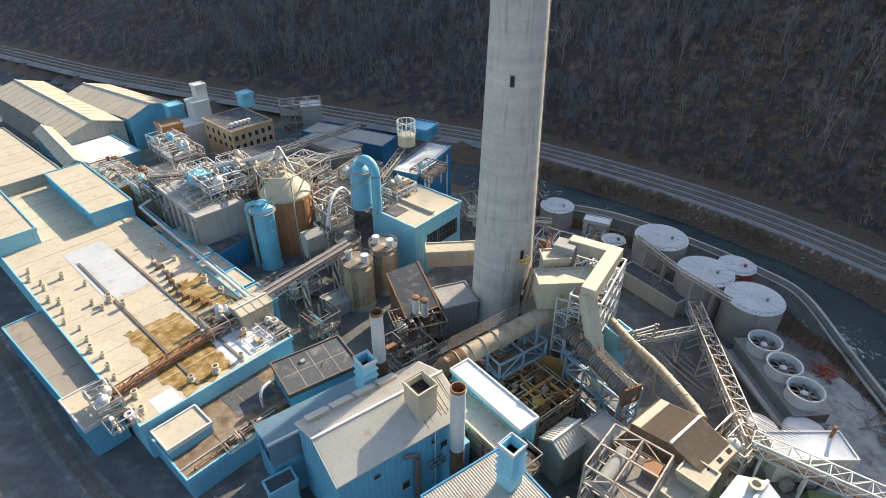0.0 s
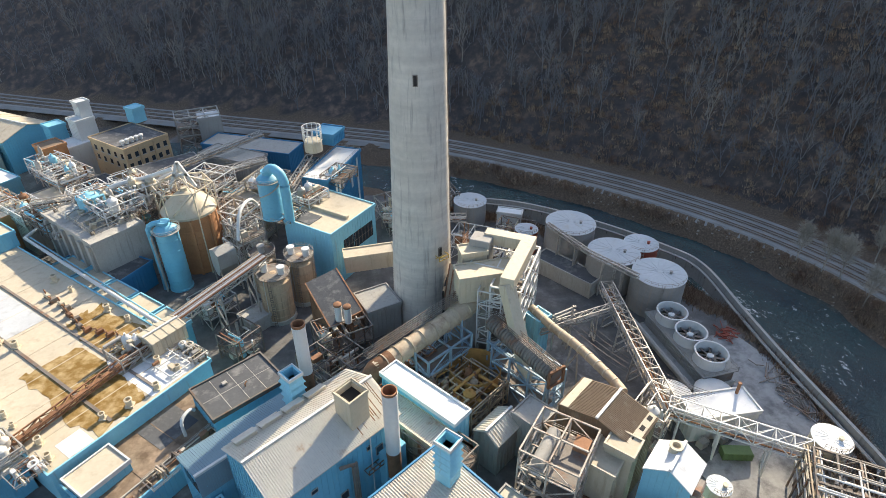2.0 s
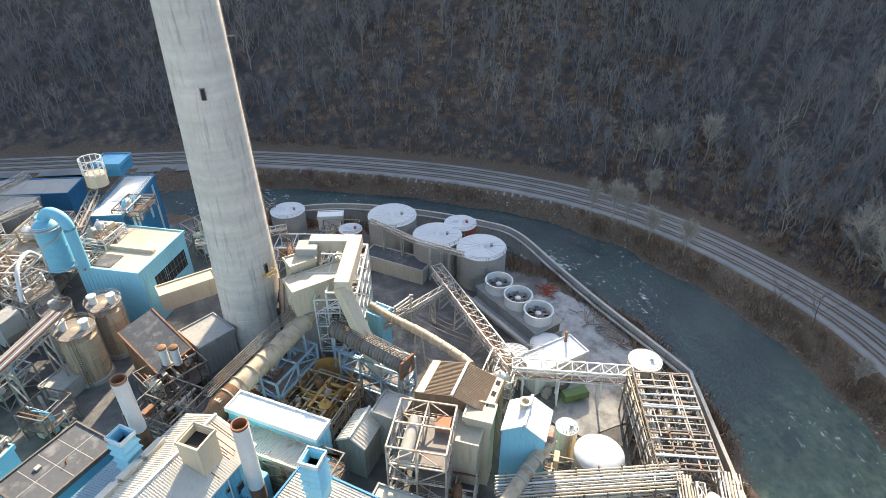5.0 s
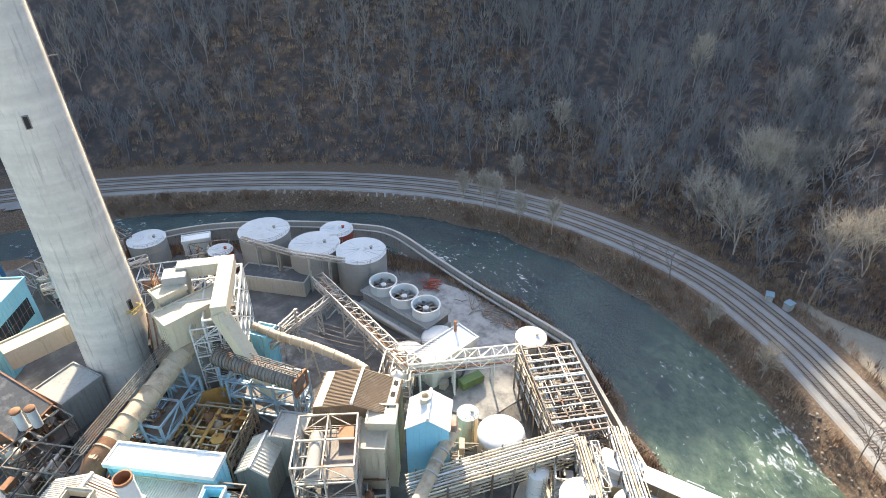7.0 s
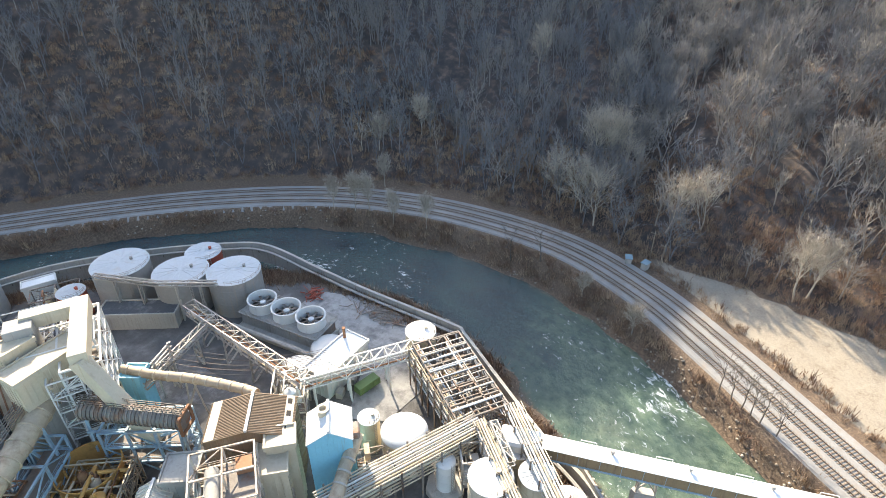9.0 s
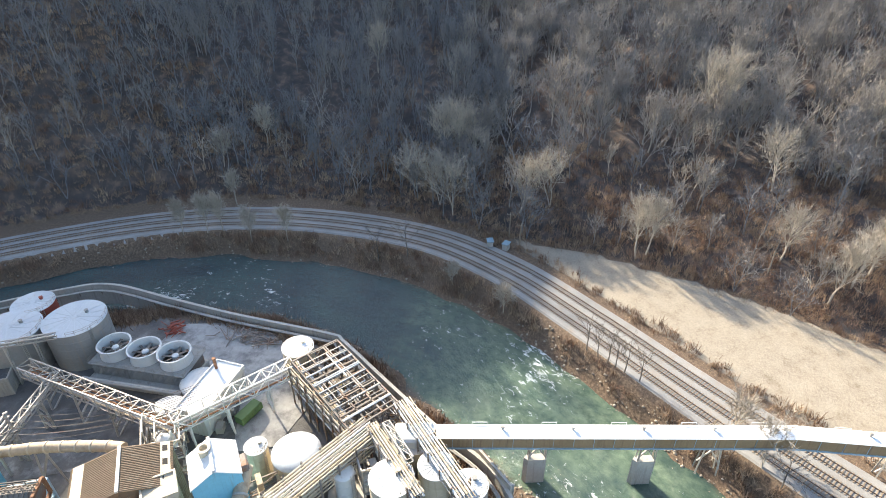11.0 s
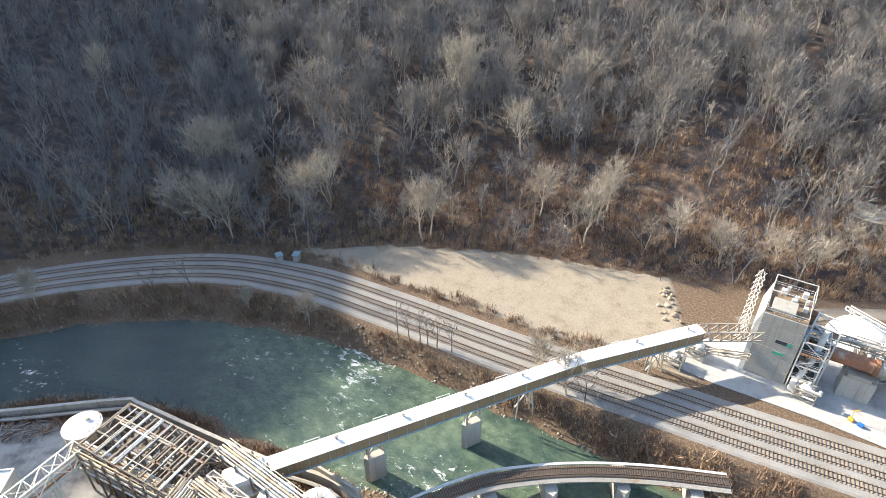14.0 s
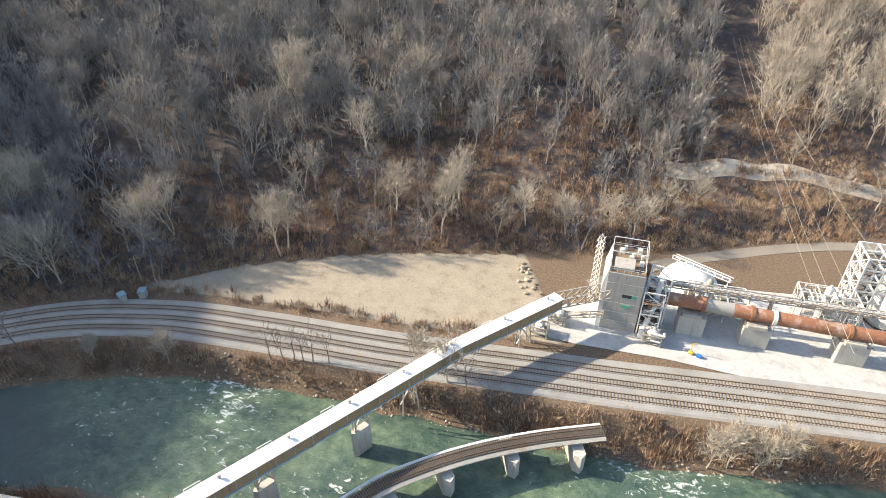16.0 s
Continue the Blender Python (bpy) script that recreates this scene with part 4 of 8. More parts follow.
gable_building("long_shed", "long narrow shed with a cream pitched roof", (-129.4, 195.4), 133, 47, 7, 14, 16, M_blue, M_roof_beige, seams=4)
gable_building("grey_warehouse", "big grey warehouse with a low cream gable roof", (-135.8, 237.3), 140, 85, 23, 14, 17.5, M_grey, M_roof_beige, seams=6)
gable_building("blue_warehouse", "warehouse with a brown low gable roof and bright blue end", (-122, 259), 147, 52, 23, 14, 17.5, M_blue, M_roof_beige, seams=6)
flat_building("side_annexe", "lean-to annexe with a plain grey-tan roof", (-76.2, 94.4), 140, 36, 8.6, 8, M_blue, M_roof_tan, ribs=True)
flat_building("blue_annexe", "small blue annexe with a tan flat roof and white edge", (-68.1, 84.6), 140, 11.8, 7, 8.5, M_blue, M_roof_beige, trim=M_white)
flat_building("front_annexe", "low front wing with a brown ruined roof and blue parapet", (-48.7, 69.4), 48, 29, 16.4, 6, M_blue, M_roof_rot, trim=M_blue_pale)
flat_building("penthouse", "small rooftop penthouse with a tan roof", (-53.7, 74.9), 138, 6.4, 9, 9, M_blue, M_roof_beige, 6.1, trim=M_white).matrix_world = pose(-47.5, 80.6, 6.1, 0, 0, 138)
flat_building("brick_block", "orange brick block with a grey slate-like roof", (-104, 186), 137, 28, 17, 12, M_brick, M_concrete)
flat_building("tar_roof_block", "blue block with a dark tar roof", (-32.2, 86.3), 34, 16.2, 11, 11, M_blue, M_roof_tar, trim=M_steel_dark)

# ---- boiler house and its neighbours ----
boiler = gable_building("boiler_house", "tall blue boiler house with a ribbed cream metal roof", (-17.2, 58.9), 36, 26.2, 15.6, 19.5, 23, M_blue, M_roof_metal, over=0.5, seams=0.42, peak=0.5)
gable_building("boiler_annexe", "blue annexe with a sloping blue-grey ribbed roof", (-31.5, 69.2), 35.5, 23.5, 9, 12.8, 15.6, M_blue, M_roof_bluegrey, over=0.3, seams=0.45, peak=0.04)
fb = flat_building("front_block", "ribbed-roof block in front of the boiler house", (5.8, 46.0), 35, 17, 16, 16, M_blue_dark, M_roof_metal, lines=False)
roof_ribs(fb, 17, 16, 16, M_roof_metal)
flat_building("white_roof_block", "long block with a bright white roof and blue end", (17.9, 75.9), 129, 20, 4.4, 16, M_blue_pale, M_roof_white, trim=M_roof_white, lines=False)
rb = flat_building("ribbed_block", "grey ribbed-roof block beside the white roof", (14.3, 73.0), 129, 18, 5, 13.5, M_cream, M_roof_metal, lines=False)
roof_ribs(rb, 18, 5, 13.5, M_roof_metal)
flat_building("centre_block", "pale blue block with a cream roof amid the mill", (-7.9, 142.6), 50, 20.5, 17.5, 18, M_blue_pale, M_roof_beige, trim=M_blue_pale)
flat_building("tall_blue_block", "tall saturated blue block with a white roof", (-8.5, 171.5), 64, 26, 9, 20.5, M_blue_dark, M_roof_white)
office = flat_building("brick_office", "tan brick block with rows of windows", (-82, 214.7), 48, 18, 22, 18, M_tan_brick, M_roof_tar, windows=6, ribs=False)
for z in (10.2, 14.0):
    for k in range(6):
        x = (k + 0.5) * 3.0
        pane = part("window", abox(x - 0.7, x + 0.7, -0.06, 0.1, z, z + 1.9), M_glass, office)
        part("sill", abox(x - 0.9, x + 0.9, -0.3, 0.1, z - 0.25, z), M_concrete, pane)
    for k in range(5):
        y = 2.2 + k * 4.2
        pane = part("window", abox(-0.06, 0.1, y - 0.7, y + 0.7, z, z + 1.9), M_glass, office)
        part("sill", abox(-0.3, 0.1, y - 0.9, y + 0.9, z - 0.25, z), M_concrete, pane)
for k in range(4):
    part("pilaster", abox(k * 6.0 - 0.35, k * 6.0 + 0.35, -0.35, 0.1, 0, 17.3), M_tan_brick, office)
for k in range(5):
    smooth(part("roof_vent", lathe([(0.5, 18), (0.5, 19.2), (0.9, 19.4), (0.9, 19.9), (0.1, 20.3)], 12, 2.5 + k * 1.9, 4.0), M_white, office))

# ---- tank farm ----
tank("storage_tank", "pale flat-roofed storage tank by the river", 38.8, 174.3, 5.6, 8, M_tank, M_tank_roof)
tank("storage_tank", "small tank with red oxide walls", 52.6, 152.6, 3.6, 8, M_red, M_tank_roof)
tank("storage_tank", "large pale steel tank with a frosted roof", 65.0, 147.6, 7.6, 12, M_tank, M_tank_roof)
tank("storage_tank", "large pale steel tank with a frosted roof", 72.4, 131.5, 7.4, 11, M_tank, M_tank_roof)
tank("storage_tank", "red-walled tank behind the pale tanks", 82.6, 135.0, 5.0, 10.5, M_red, M_tank_roof)
tank("storage_tank", "large pale steel tank with a ribbed roof", 80.4, 119.3, 7.2, 11, M_tank, M_tank_roof)
tank("storage_tank", "white-topped tank beside the pipe rack", 87.2, 61.6, 3.6, 11, M_cream, M_roof_white)
tank("storage_tank", "small cream tank with a pale lid", 61.1, 56.9, 2.2, 9, M_cream, M_tank_roof)
tank("domed_tank", "white domed tank with tan walls", 62.2, 48.6, 4.7, 9, M_cream, M_tank_roof, dome=True, rail=False)
tank("domed_tank", "small white domed tank on a stand", 60.6, 37.8, 1.9, 9, M_white, M_white, dome=True, rail=False)
tank("storage_tank", "tan tank with a white top", 60.2, 27.9, 4.1, 12, M_cream, M_roof_white)
tank("storage_tank", "tan tank with a pale top", 66.5, 21.5, 3.4, 10, M_cream, M_tank_roof)

# chemical houses and stacks
bh = gable_building("brown_house", "brown sheet-roofed house with a white gable strip", (44.6, 60.7), 39, 8.9, 15.5, 18, 20, M_roof_brown, M_roof_brown, seams=0.36)
gable_building("blue_house", "small pale blue house with a white pointed roof", (49.8, 51.0), 42, 7, 7.8, 18, 20.5, M_blue_pale, M_roof_white, seams=0)
great = flat_building("precipitator", "cream boxy dust collector", (21.8, 105.6), 4, 13.5, 5.5, 25.5, M_cream, M_cream, 18.5, lines=False)
flat_building("precipitator", "rear cream box of the dust collector", (23.6, 112.5), 4, 6, 4, 27.5, M_cream, M_cream, 18.5, lines=False)
# pale eaves strips with dark roof openings on the brown house
for y0, y1 in ((0.1, 1.6), (13.6, 15.4)):
    zz = (18 + 2 * y0 / 7.75, 18 + 2 * y1 / 7.75) if y0 < 7 else (18 + 2 * (15.5 - y0) / 7.75, 18 + 2 * (15.5 - y1) / 7.75)
    part("eaves_strip", prism([(-0.2, y0), (9.1, y0), (9.1, y1), (-0.2, y1)], [zz[0] + 0.2, zz[0] + 0.2, zz[1] + 0.2, zz[1] + 0.2], [zz[0] + 0.42, zz[0] + 0.42, zz[1] + 0.42, zz[1] + 0.42]), M_cream, bh, "pale eaves strip")
for k in range(3):
    x = 1.0 + k * 3.0
    part("roof_opening", prism([(x, 0.5), (x + 1.3, 0.5), (x + 1.3, 1.3), (x, 1.3)], 18.3, [18.58, 18.58, 18.79, 18.79]), M_black, bh)


# ---- mill core ----
def silo_with_cap(label, x, y, r, h, mat, cap_mat, caps=1, group="silos"):
    root = thing("silo", label, "silo", (x, y, 0), 0, group)
    rings = []
    for i in range(5):
        a, b = h * i / 5, h * (i + 1) / 5
        rings += [(r, a), (r, b - 0.3), (r + 0.12, b - 0.28), (r + 0.12, b - 0.02)]
    smooth(part("shell", lathe(rings + [(r * 0.8, h + 0.6), (r * 0.4, h + 1.5), (0.8, h + 1.9)], 40), mat, root))
    part("skirt", lathe([(r + 0.35, 0), (r + 0.35, 1.2), (r + 0.05, 1.3)], 32), M_concrete, root)
    ring = [((r + 0.4) * math.cos(2 * math.pi * i / 16), (r + 0.4) * math.sin(2 * math.pi * i / 16)) for i in range(16)]
    part("platform", prism([(p[0] * 0.98, p[1] * 0.98) for p in ring], h + 1.7, h + 1.85), M_steel_dark, root)
    part("guard_rail", rail_bars(ring, h + 1.85, 1.1, 2), M_steel, root)
    for i in range(caps):
        o = (i - (caps - 1) / 2) * r * 1.1
        smooth(part("vent_filter", lathe([(0.9, h + 1.85), (0.9, h + 3.6), (1.1, h + 3.65), (1.1, h + 4.1), (0.6, h + 4.2)], 18, o, -o * 0.4), cap_mat, root))
    for c, s in ((1, 0), (-0.5, -0.9)):
        part("support_post", bars([((c * r * 1.05, s * r * 1.05, 0), (c * r * 1.05, s * r * 1.05, h + 1.7))], 0.18), M_steel, root)
    a = radians(-100)
    o = Vector((math.cos(a), math.sin(a), 0)) * (r + 0.45)
    sd = Vector((-math.sin(a), math.cos(a), 0)) * 0.35
    part("ladder", bars([(o + sd, o + sd + Vector((0, 0, h + 2))), (o - sd, o - sd + Vector((0, 0, h + 2)))] + [(o + sd + Vector((0, 0, k * 0.6)), o - sd + Vector((0, 0, k * 0.6))) for k in range(int(h / 0.6))], 0.1), M_steel_dark, root)
    return root


silo_with_cap("dusty brown concrete silo with white vent filters on top", -23.4, 131.4, 4.1, 13.0, M_silo, M_white, 2)
silo_with_cap("dusty brown concrete silo with white vent filters on top", -16.9, 138.3, 3.7, 13.5, M_silo, M_white, 2)
silo_with_cap("small dusty brown silo behind the pair", -27.5, 143.5, 3.4, 12.0, M_silo, M_grey, 1)
flat_building("podium", "concrete podium round the brown silos", (-30, 124.0), 40, 9, 6, 4, M_concrete, M_concrete)


def blue_column(x, y, r, h, base, label, hook=True):
    root = thing("scrubber_column", label, "column", (x, y, base))
    rings = [(r * 1.08, 0), (r * 1.08, 0.5), (r, 0.6)]
    for i in range(1, 6):
        rings += [(r, h * i / 6), (r + 0.07, h * i / 6 + 0.02), (r + 0.07, h * i / 6 + 0.2), (r, h * i / 6 + 0.22)]
    smooth(part("shell", lathe(rings + [(r, h), (r * 0.75, h + 0.8), (r * 0.4, h + 1.2), (r * 0.4, h + 2.0), (r * 0.55, h + 2.1), (r * 0.55, h + 2.4)], 36), M_blue, root))
    ring = [((r + 0.7) * math.cos(2 * math.pi * i / 14), (r + 0.7) * math.sin(2 * math.pi * i / 14)) for i in range(14)]
    part("platform", lathe([(r, h - 0.6), (r + 0.75, h - 0.6), (r + 0.75, h - 0.45), (r, h - 0.45)], 14, caps=False), M_steel, root)
    part("guard_rail", rail_bars(ring, h - 0.45, 1.1, 2), M_white, root)
    return root


col = blue_column(-53.2, 150.5, 3.1, 20, 0, "tall blue cylindrical scrubber standing on the yard")
smooth(part("side_pipe", tube([(-4.3, -0.6, 0), (-4.3, -0.6, 20.2), (-3.9, -0.5, 21.4), (-2.6, -0.3, 22), (-0.6, 0, 22)], 0.75, 14), M_blue, col))
smooth(part("side_pipe", tube([(-3.6, -1.9, 0), (-3.6, -1.9, 19)], 0.3, 10), M_steel, col))
col2 = blue_column(-24.2, 155.8, 3.1, 12.5, 18.1, "blue cyclone column on the centre block's roof")
smooth(part("down_pipe", tube(spline([(0, 0, 13.2), (0.4, -0.3, 14.8), (1.8, -1.4, 15.9), (3.6, -2.8, 15.2), (4.6, -3.7, 13.2), (4.8, -3.9, 10.5), (4.8, -3.9, 0)], 0.7), 1.4, 20), M_blue, col2))
part("spiral_stair", bars([((3.4 * math.cos(a), 3.4 * math.sin(a), 1 + a * 1.7), (3.4 * math.cos(a + 0.35), 3.4 * math.sin(a + 0.35), 1 + (a + 0.35) * 1.7)) for a in np.arange(2.2, 6.3, 0.35)], 0.3), M_steel, col2)


def brick_silo():
    root = thing("brick_silo", "round orange brick silo with a tan conical roof under a lattice", "silo", (-49.5, 163.5, 0))
    rings = []
    for i in range(9):
        rings += [(7.6, i * 2.1), (7.6, i * 2.1 + 1.95), (7.66, i * 2.1 + 1.97), (7.66, i * 2.1 + 2.08)]
    smooth(part("shell", lathe(rings, 48), M_brick, root))
    smooth(part("roof", lathe([(7.9, 18.7), (7.9, 19.4), (6.0, 21.6), (2.6, 24.4), (1.0, 25.0), (1.0, 26.0)], 40), M_cream, root, "dusty tan cone"))
    lat = []
    for k in range(6):
        a = k * math.pi / 3
        lat += [((8.4 * math.cos(a), 8.4 * math.sin(a), 0), (8.4 * math.cos(a), 8.4 * math.sin(a), 27)), ((8.4 * math.cos(a), 8.4 * math.sin(a), 27), (8.4 * math.cos(a + math.pi / 3), 8.4 * math.sin(a + math.pi / 3), 27)), ((8.4 * math.cos(a), 8.4 * math.sin(a), 19), (8.4 * math.cos(a + math.pi / 3), 8.4 * math.sin(a + math.pi / 3), 27)), ((8.4 * math.cos(a), 8.4 * math.sin(a), 27), (0, 0, 30))]
    for bar in lat:
        part("lattice_bar", bars([bar], 0.32), M_cream, root)
    for k in range(8):
        a = k * math.pi / 4 + 0.2
        part("buttress", abox(-0.4, 0.4, -0.3, 0.5, 0, 18.6), M_brick, root).matrix_basis = pose(7.7 * math.cos(a), 7.7 * math.sin(a), 0, 0, 0, math.degrees(a) - 90)
    hub = [((-3.5, 0, 26), (0, 0, 34)), ((3.5, 0, 26), (0, 0, 34)), ((0, 3, 26), (0, 0, 34)), ((-2, 0, 30), (2, 0, 30))]
    for duct in hub:
        part("apex_duct", bars([duct], 0.8), M_white, root, "white duct over the roof")
    return root


brick_silo()
grey = flat_building("concrete_bins", "grey concrete bin block with pilasters", (-55.8, 146.5), 132, 29, 15, 18, M_concrete, M_concrete, ribs=False)
grey.matrix_world = pose(-61.5, 158.5, 0, 0, 0, 134)
for k in range(6):
    part("pilaster", abox(k * 5.0 + 1, k * 5.0 + 2.4, 15, 15.9, 0, 17), M_concrete, grey)
    part("pilaster", abox(k * 5.0 + 1, k * 5.0 + 2.4, -0.9, 0, 0, 17), M_concrete, grey)
flat_building("dark_roof_shed", "blue shed with a dark roof beside the scrubber", (-63.9, 150.1), 148, 24, 13, 8, M_blue_dark, M_roof_tar).matrix_world = pose(-60.5, 153.0, 0, 0, 0, 146)
wt = thing("white_vat", "white-blue round vat on the concrete bins", "tank", (-78.5, 169.5, 18.1))
smooth(part("shell", lathe([(3.3, 0), (3.3, 4.2), (3.45, 4.25), (3.45, 4.6), (1.2, 5.1), (0.6, 5.6)], 32), M_blue_pale, wt))
for c, s in ((1, 0), (0, 1), (-1, 0), (0, -1)):
    part("nozzle", bars([((c * 2.2, s * 2.2, 4.6), (c * 2.2, s * 2.2, 5.8))], 0.4), M_white, wt)
hop = thing("hopper", "grey steel hopper bin on a braced stand", "hopper", (-38.5, 146.5, 0), 35)
part("bin", profile([(-2.6, 9.5), (-0.8, 6.5), (0.8, 6.5), (2.6, 9.5), (2.6, 14), (0, 14.9), (-2.6, 14)], -2.8, 2.8), M_grey, hop)
for sx, sy in ((-1, -1), (-1, 1), (1, -1), (1, 1)):
    part("leg", bars([((sx * 2.6, sy * 2.4, 0), (sx * 2.6, sy * 2.4, 10))], 0.3), M_steel, hop)
for a, b in (((-2.6, -2.4, 1), (2.6, -2.4, 6)), ((2.6, -2.4, 1), (-2.6, -2.4, 6)), ((-2.6, 2.4, 1), (2.6, 2.4, 6)), ((2.6, -2.4, 1), (2.6, 2.4, 6))):
    part("brace", bars([(a, b)], 0.3), M_steel, hop)

# diagonal pipe trestle from the warehouse to the silos
lattice_gallery("pipe_trestle", "sloping trestle of rusty and white pipes up to the silos", (-50.0, 113.0, 11.5), (-25.5, 133.5, 17.5), 3.4, 1.4, M_steel, 0, posts=(0.55, 0.85))
pt = thing("pipe_run", "bundle of rusty and white pipes on the trestle", "pipes")
for i, m in enumerate((M_rust, M_white, M_steel, M_rust, M_white, M_duct)):
    o = Vector((-0.64, 0.77, 0)) * (i - 2.5) * 0.6
    smooth(part("pipe", tube([Vector((-50.0, 113.0, 13.2)) + o, Vector((-25.5, 133.5, 19.2)) + o], 0.24, 10), m, pt))
hood = gable_building("conveyor_hood", "tan conveyor transfer hood on the warehouse edge", (-53, 111.8), 47, 8.5, 5.5, 14.2, 14.8, M_cream, M_cream, 10.2, seams=2)
hood.matrix_world = pose(-48.2, 107.8, 10.2, 0, 0, 47)

# blue-white pipe along the warehouse's long side
run = thing("eaves_pipe", "long white pipe on brackets along the warehouse eaves", "pipes")
a, b = Vector((-44.5, 113.5, 11.6)), Vector((-98.5, 166.5, 11.6))
smooth(part("pipe", tube([a, b, b + Vector((3, 9, 0.5)), b + Vector((14, 14, 0.5))], 0.5, 12), M_white, run))
smooth(part("pipe", tube([a + Vector((0.9, 0.9, -0.3)), b + Vector((0.9, 0.9, -0.3))], 0.22, 8), M_blue_pale, run))
part("brackets", bars([(a.lerp(b, i / 14), a.lerp(b, i / 14) - Vector((0, 0, 1.5))) for i in range(15)], 0.2), M_steel, run)
# roof tracery over the warehouse: pipe bridge running across
lattice_gallery("roof_pipe_bridge", "rusty pipe bridge across the warehouse roof", (-69.5, 85.5, 11.2), (-49.3, 112.1, 11.6), 2.0, 1.2, M_rust, 4, pipe_mat=M_rust)

roof_u, roof_v = Vector((math.cos(radians(137.5)), math.sin(radians(137.5)), 0)), Vector((math.sin(radians(137.5)), -math.cos(radians(137.5)), 0))
origin = Vector((-60.6, 78.9, 0))


def roof_at(a, b, z=10.12):
    p = origin + roof_u * a + roof_v * b
    return (p.x, p.y, z)


# expansion joints and patches laid on the warehouse roof
for b, w in ((13.5, 0.35), (24.0, 0.3)):
    j = part("roof_joint", prism([roof_at(2, b - w)[:2], roof_at(70, b - w)[:2], roof_at(70, b + w)[:2], roof_at(2, b + w)[:2]], 10.13, 10.42), M_steel_dark, None, "")
    tagged(j, "raised dark expansion joint across a beige roof", "roof joint")
roof_layer = 0
for (a0, a1, b0, b1, m, lab) in ((0.5, 5.5, 4, 9, M_roof_white, "white replacement sheet on the roof"), (1, 12, 22, 35, M_roof_white, "white replacement sheet beside the eaves"), (13, 19, 22, 32, M_roof_white, "white roof sheet by the pipe bridge"),
                                 (6, 30, 9, 22, M_roof_moss, "brown mossy gravel roof patch"), (1, 14, 9.5, 21.5, M_roof_moss, "mossy gravel patch near the parapet"), (14, 40, 24.5, 34, M_roof_moss, "mossy gravel strip along the eaves"), (46, 78, 12, 23, M_roof_pale, "pale grey-white roof section")):
    roof_layer += 1
    n = 10
    rnd = random.Random(int(a0 * 10 + b0))
    pts = []
    mossy = m is M_roof_moss
    for (x0, y0), (x1, y1) in zip(((a0, b0), (a1, b0), (a1, b1), (a0, b1)), ((a1, b0), (a1, b1), (a0, b1), (a0, b0))):
        for k in range(n):
            f = k / n
            e = rnd.uniform(-1.2, 1.2) if mossy else 0
            pts.append(roof_at(x0 + (x1 - x0) * f + e, y0 + (y1 - y0) * f + e)[:2])
    q = part("roof_patch", prism(pts[::-1], 10.125, 10.15 + 0.006 * roof_layer), m, None)
    bmq = bmesh.new()
    bmq.from_mesh(q.data)
    bmesh.ops.recalc_face_normals(bmq, faces=bmq.faces)
    bmq.to_mesh(q.data)
    bmq.free()
    tagged(q, lab, "roof patch")
rnd = random.Random(5)
for i in range(17):
    roof_vent(*roof_at(3 + i * 4.6 + rnd.uniform(-1, 1), 1.6 + (i % 3) * 0.9 + rnd.uniform(-0.4, 0.4)), rnd.uniform(0.6, 0.95))
for a0, b0 in ((4, 13), (2.5, 18), (2, 24), (3, 30), (9, 29), (14, 33), (44, 10), (46, 12.5), (48, 9), (41, 14), (60, 33), (52, 33), (36, 33.5), (28, 34), (66, 8), (58, 11)):
    roof_vent(*roof_at(a0, b0), rnd.uniform(0.7, 1.1))
for i in range(12):
    # low curbs and pipe stubs along the mid gutter
    g = thing("roof_equipment", "small rusty roof equipment on sleepers", "roof equipment", roof_at(20 + i * 3.1, 27.5 + rnd.uniform(-1.5, 1.5)), 137.5 + rnd.choice((0, 90)), "roof equipment")
    part("body", abox(-0.9, 0.9, -0.5, 0.5, 0.3, 1.3, bevel=0.08), rnd.choice((M_steel_dark, M_rust, M_cream)), g)
    for side in (-0.4, 0.4):
        part("sleeper", bars([((-1.3, side, 0.15), (1.3, side, 0.15))], 0.3), M_tie, g)
    smooth(part("stub_pipe", tube([(0.5, 0, 1.2), (0.5, 0, 2.1), (0.9, 0, 2.3)], 0.2, 10), M_rust, g))
for k in range(5):
    flat_building("eaves_annexe", "low tan-roofed bay with a blue face under the long pipe", tuple(roof_at(17 + k * 11, 36.4))[:2], 137.5, 9.4, 6.5, 8.6, M_blue, M_roof_beige, trim=M_blue_pale, lines=False, group="eaves bays").matrix_world = pose(*roof_at(17 + k * 11, 43.2, 0), 0, 0, 137.5)

# roof monitors, stacks and louvred vents on the boiler house
for i in range(4):
    m = thing("roof_monitor", "long low cream ventilator on the ribbed roof", "vent", (0, 0, 0), 0, "roof monitors")
    part("casing", abox(0, 3.9, 0, 1.9, -0.4, 0.75, bevel=0.08), M_cream, m)
    part("lid", abox(-0.15, 4.05, -0.15, 2.05, 0.75, 0.9), M_roof_metal, m)
    m.matrix_world = boiler.matrix_world @ pose(1.4 + i * 4.9, 13.3, 20.7, -24, 0, 0)
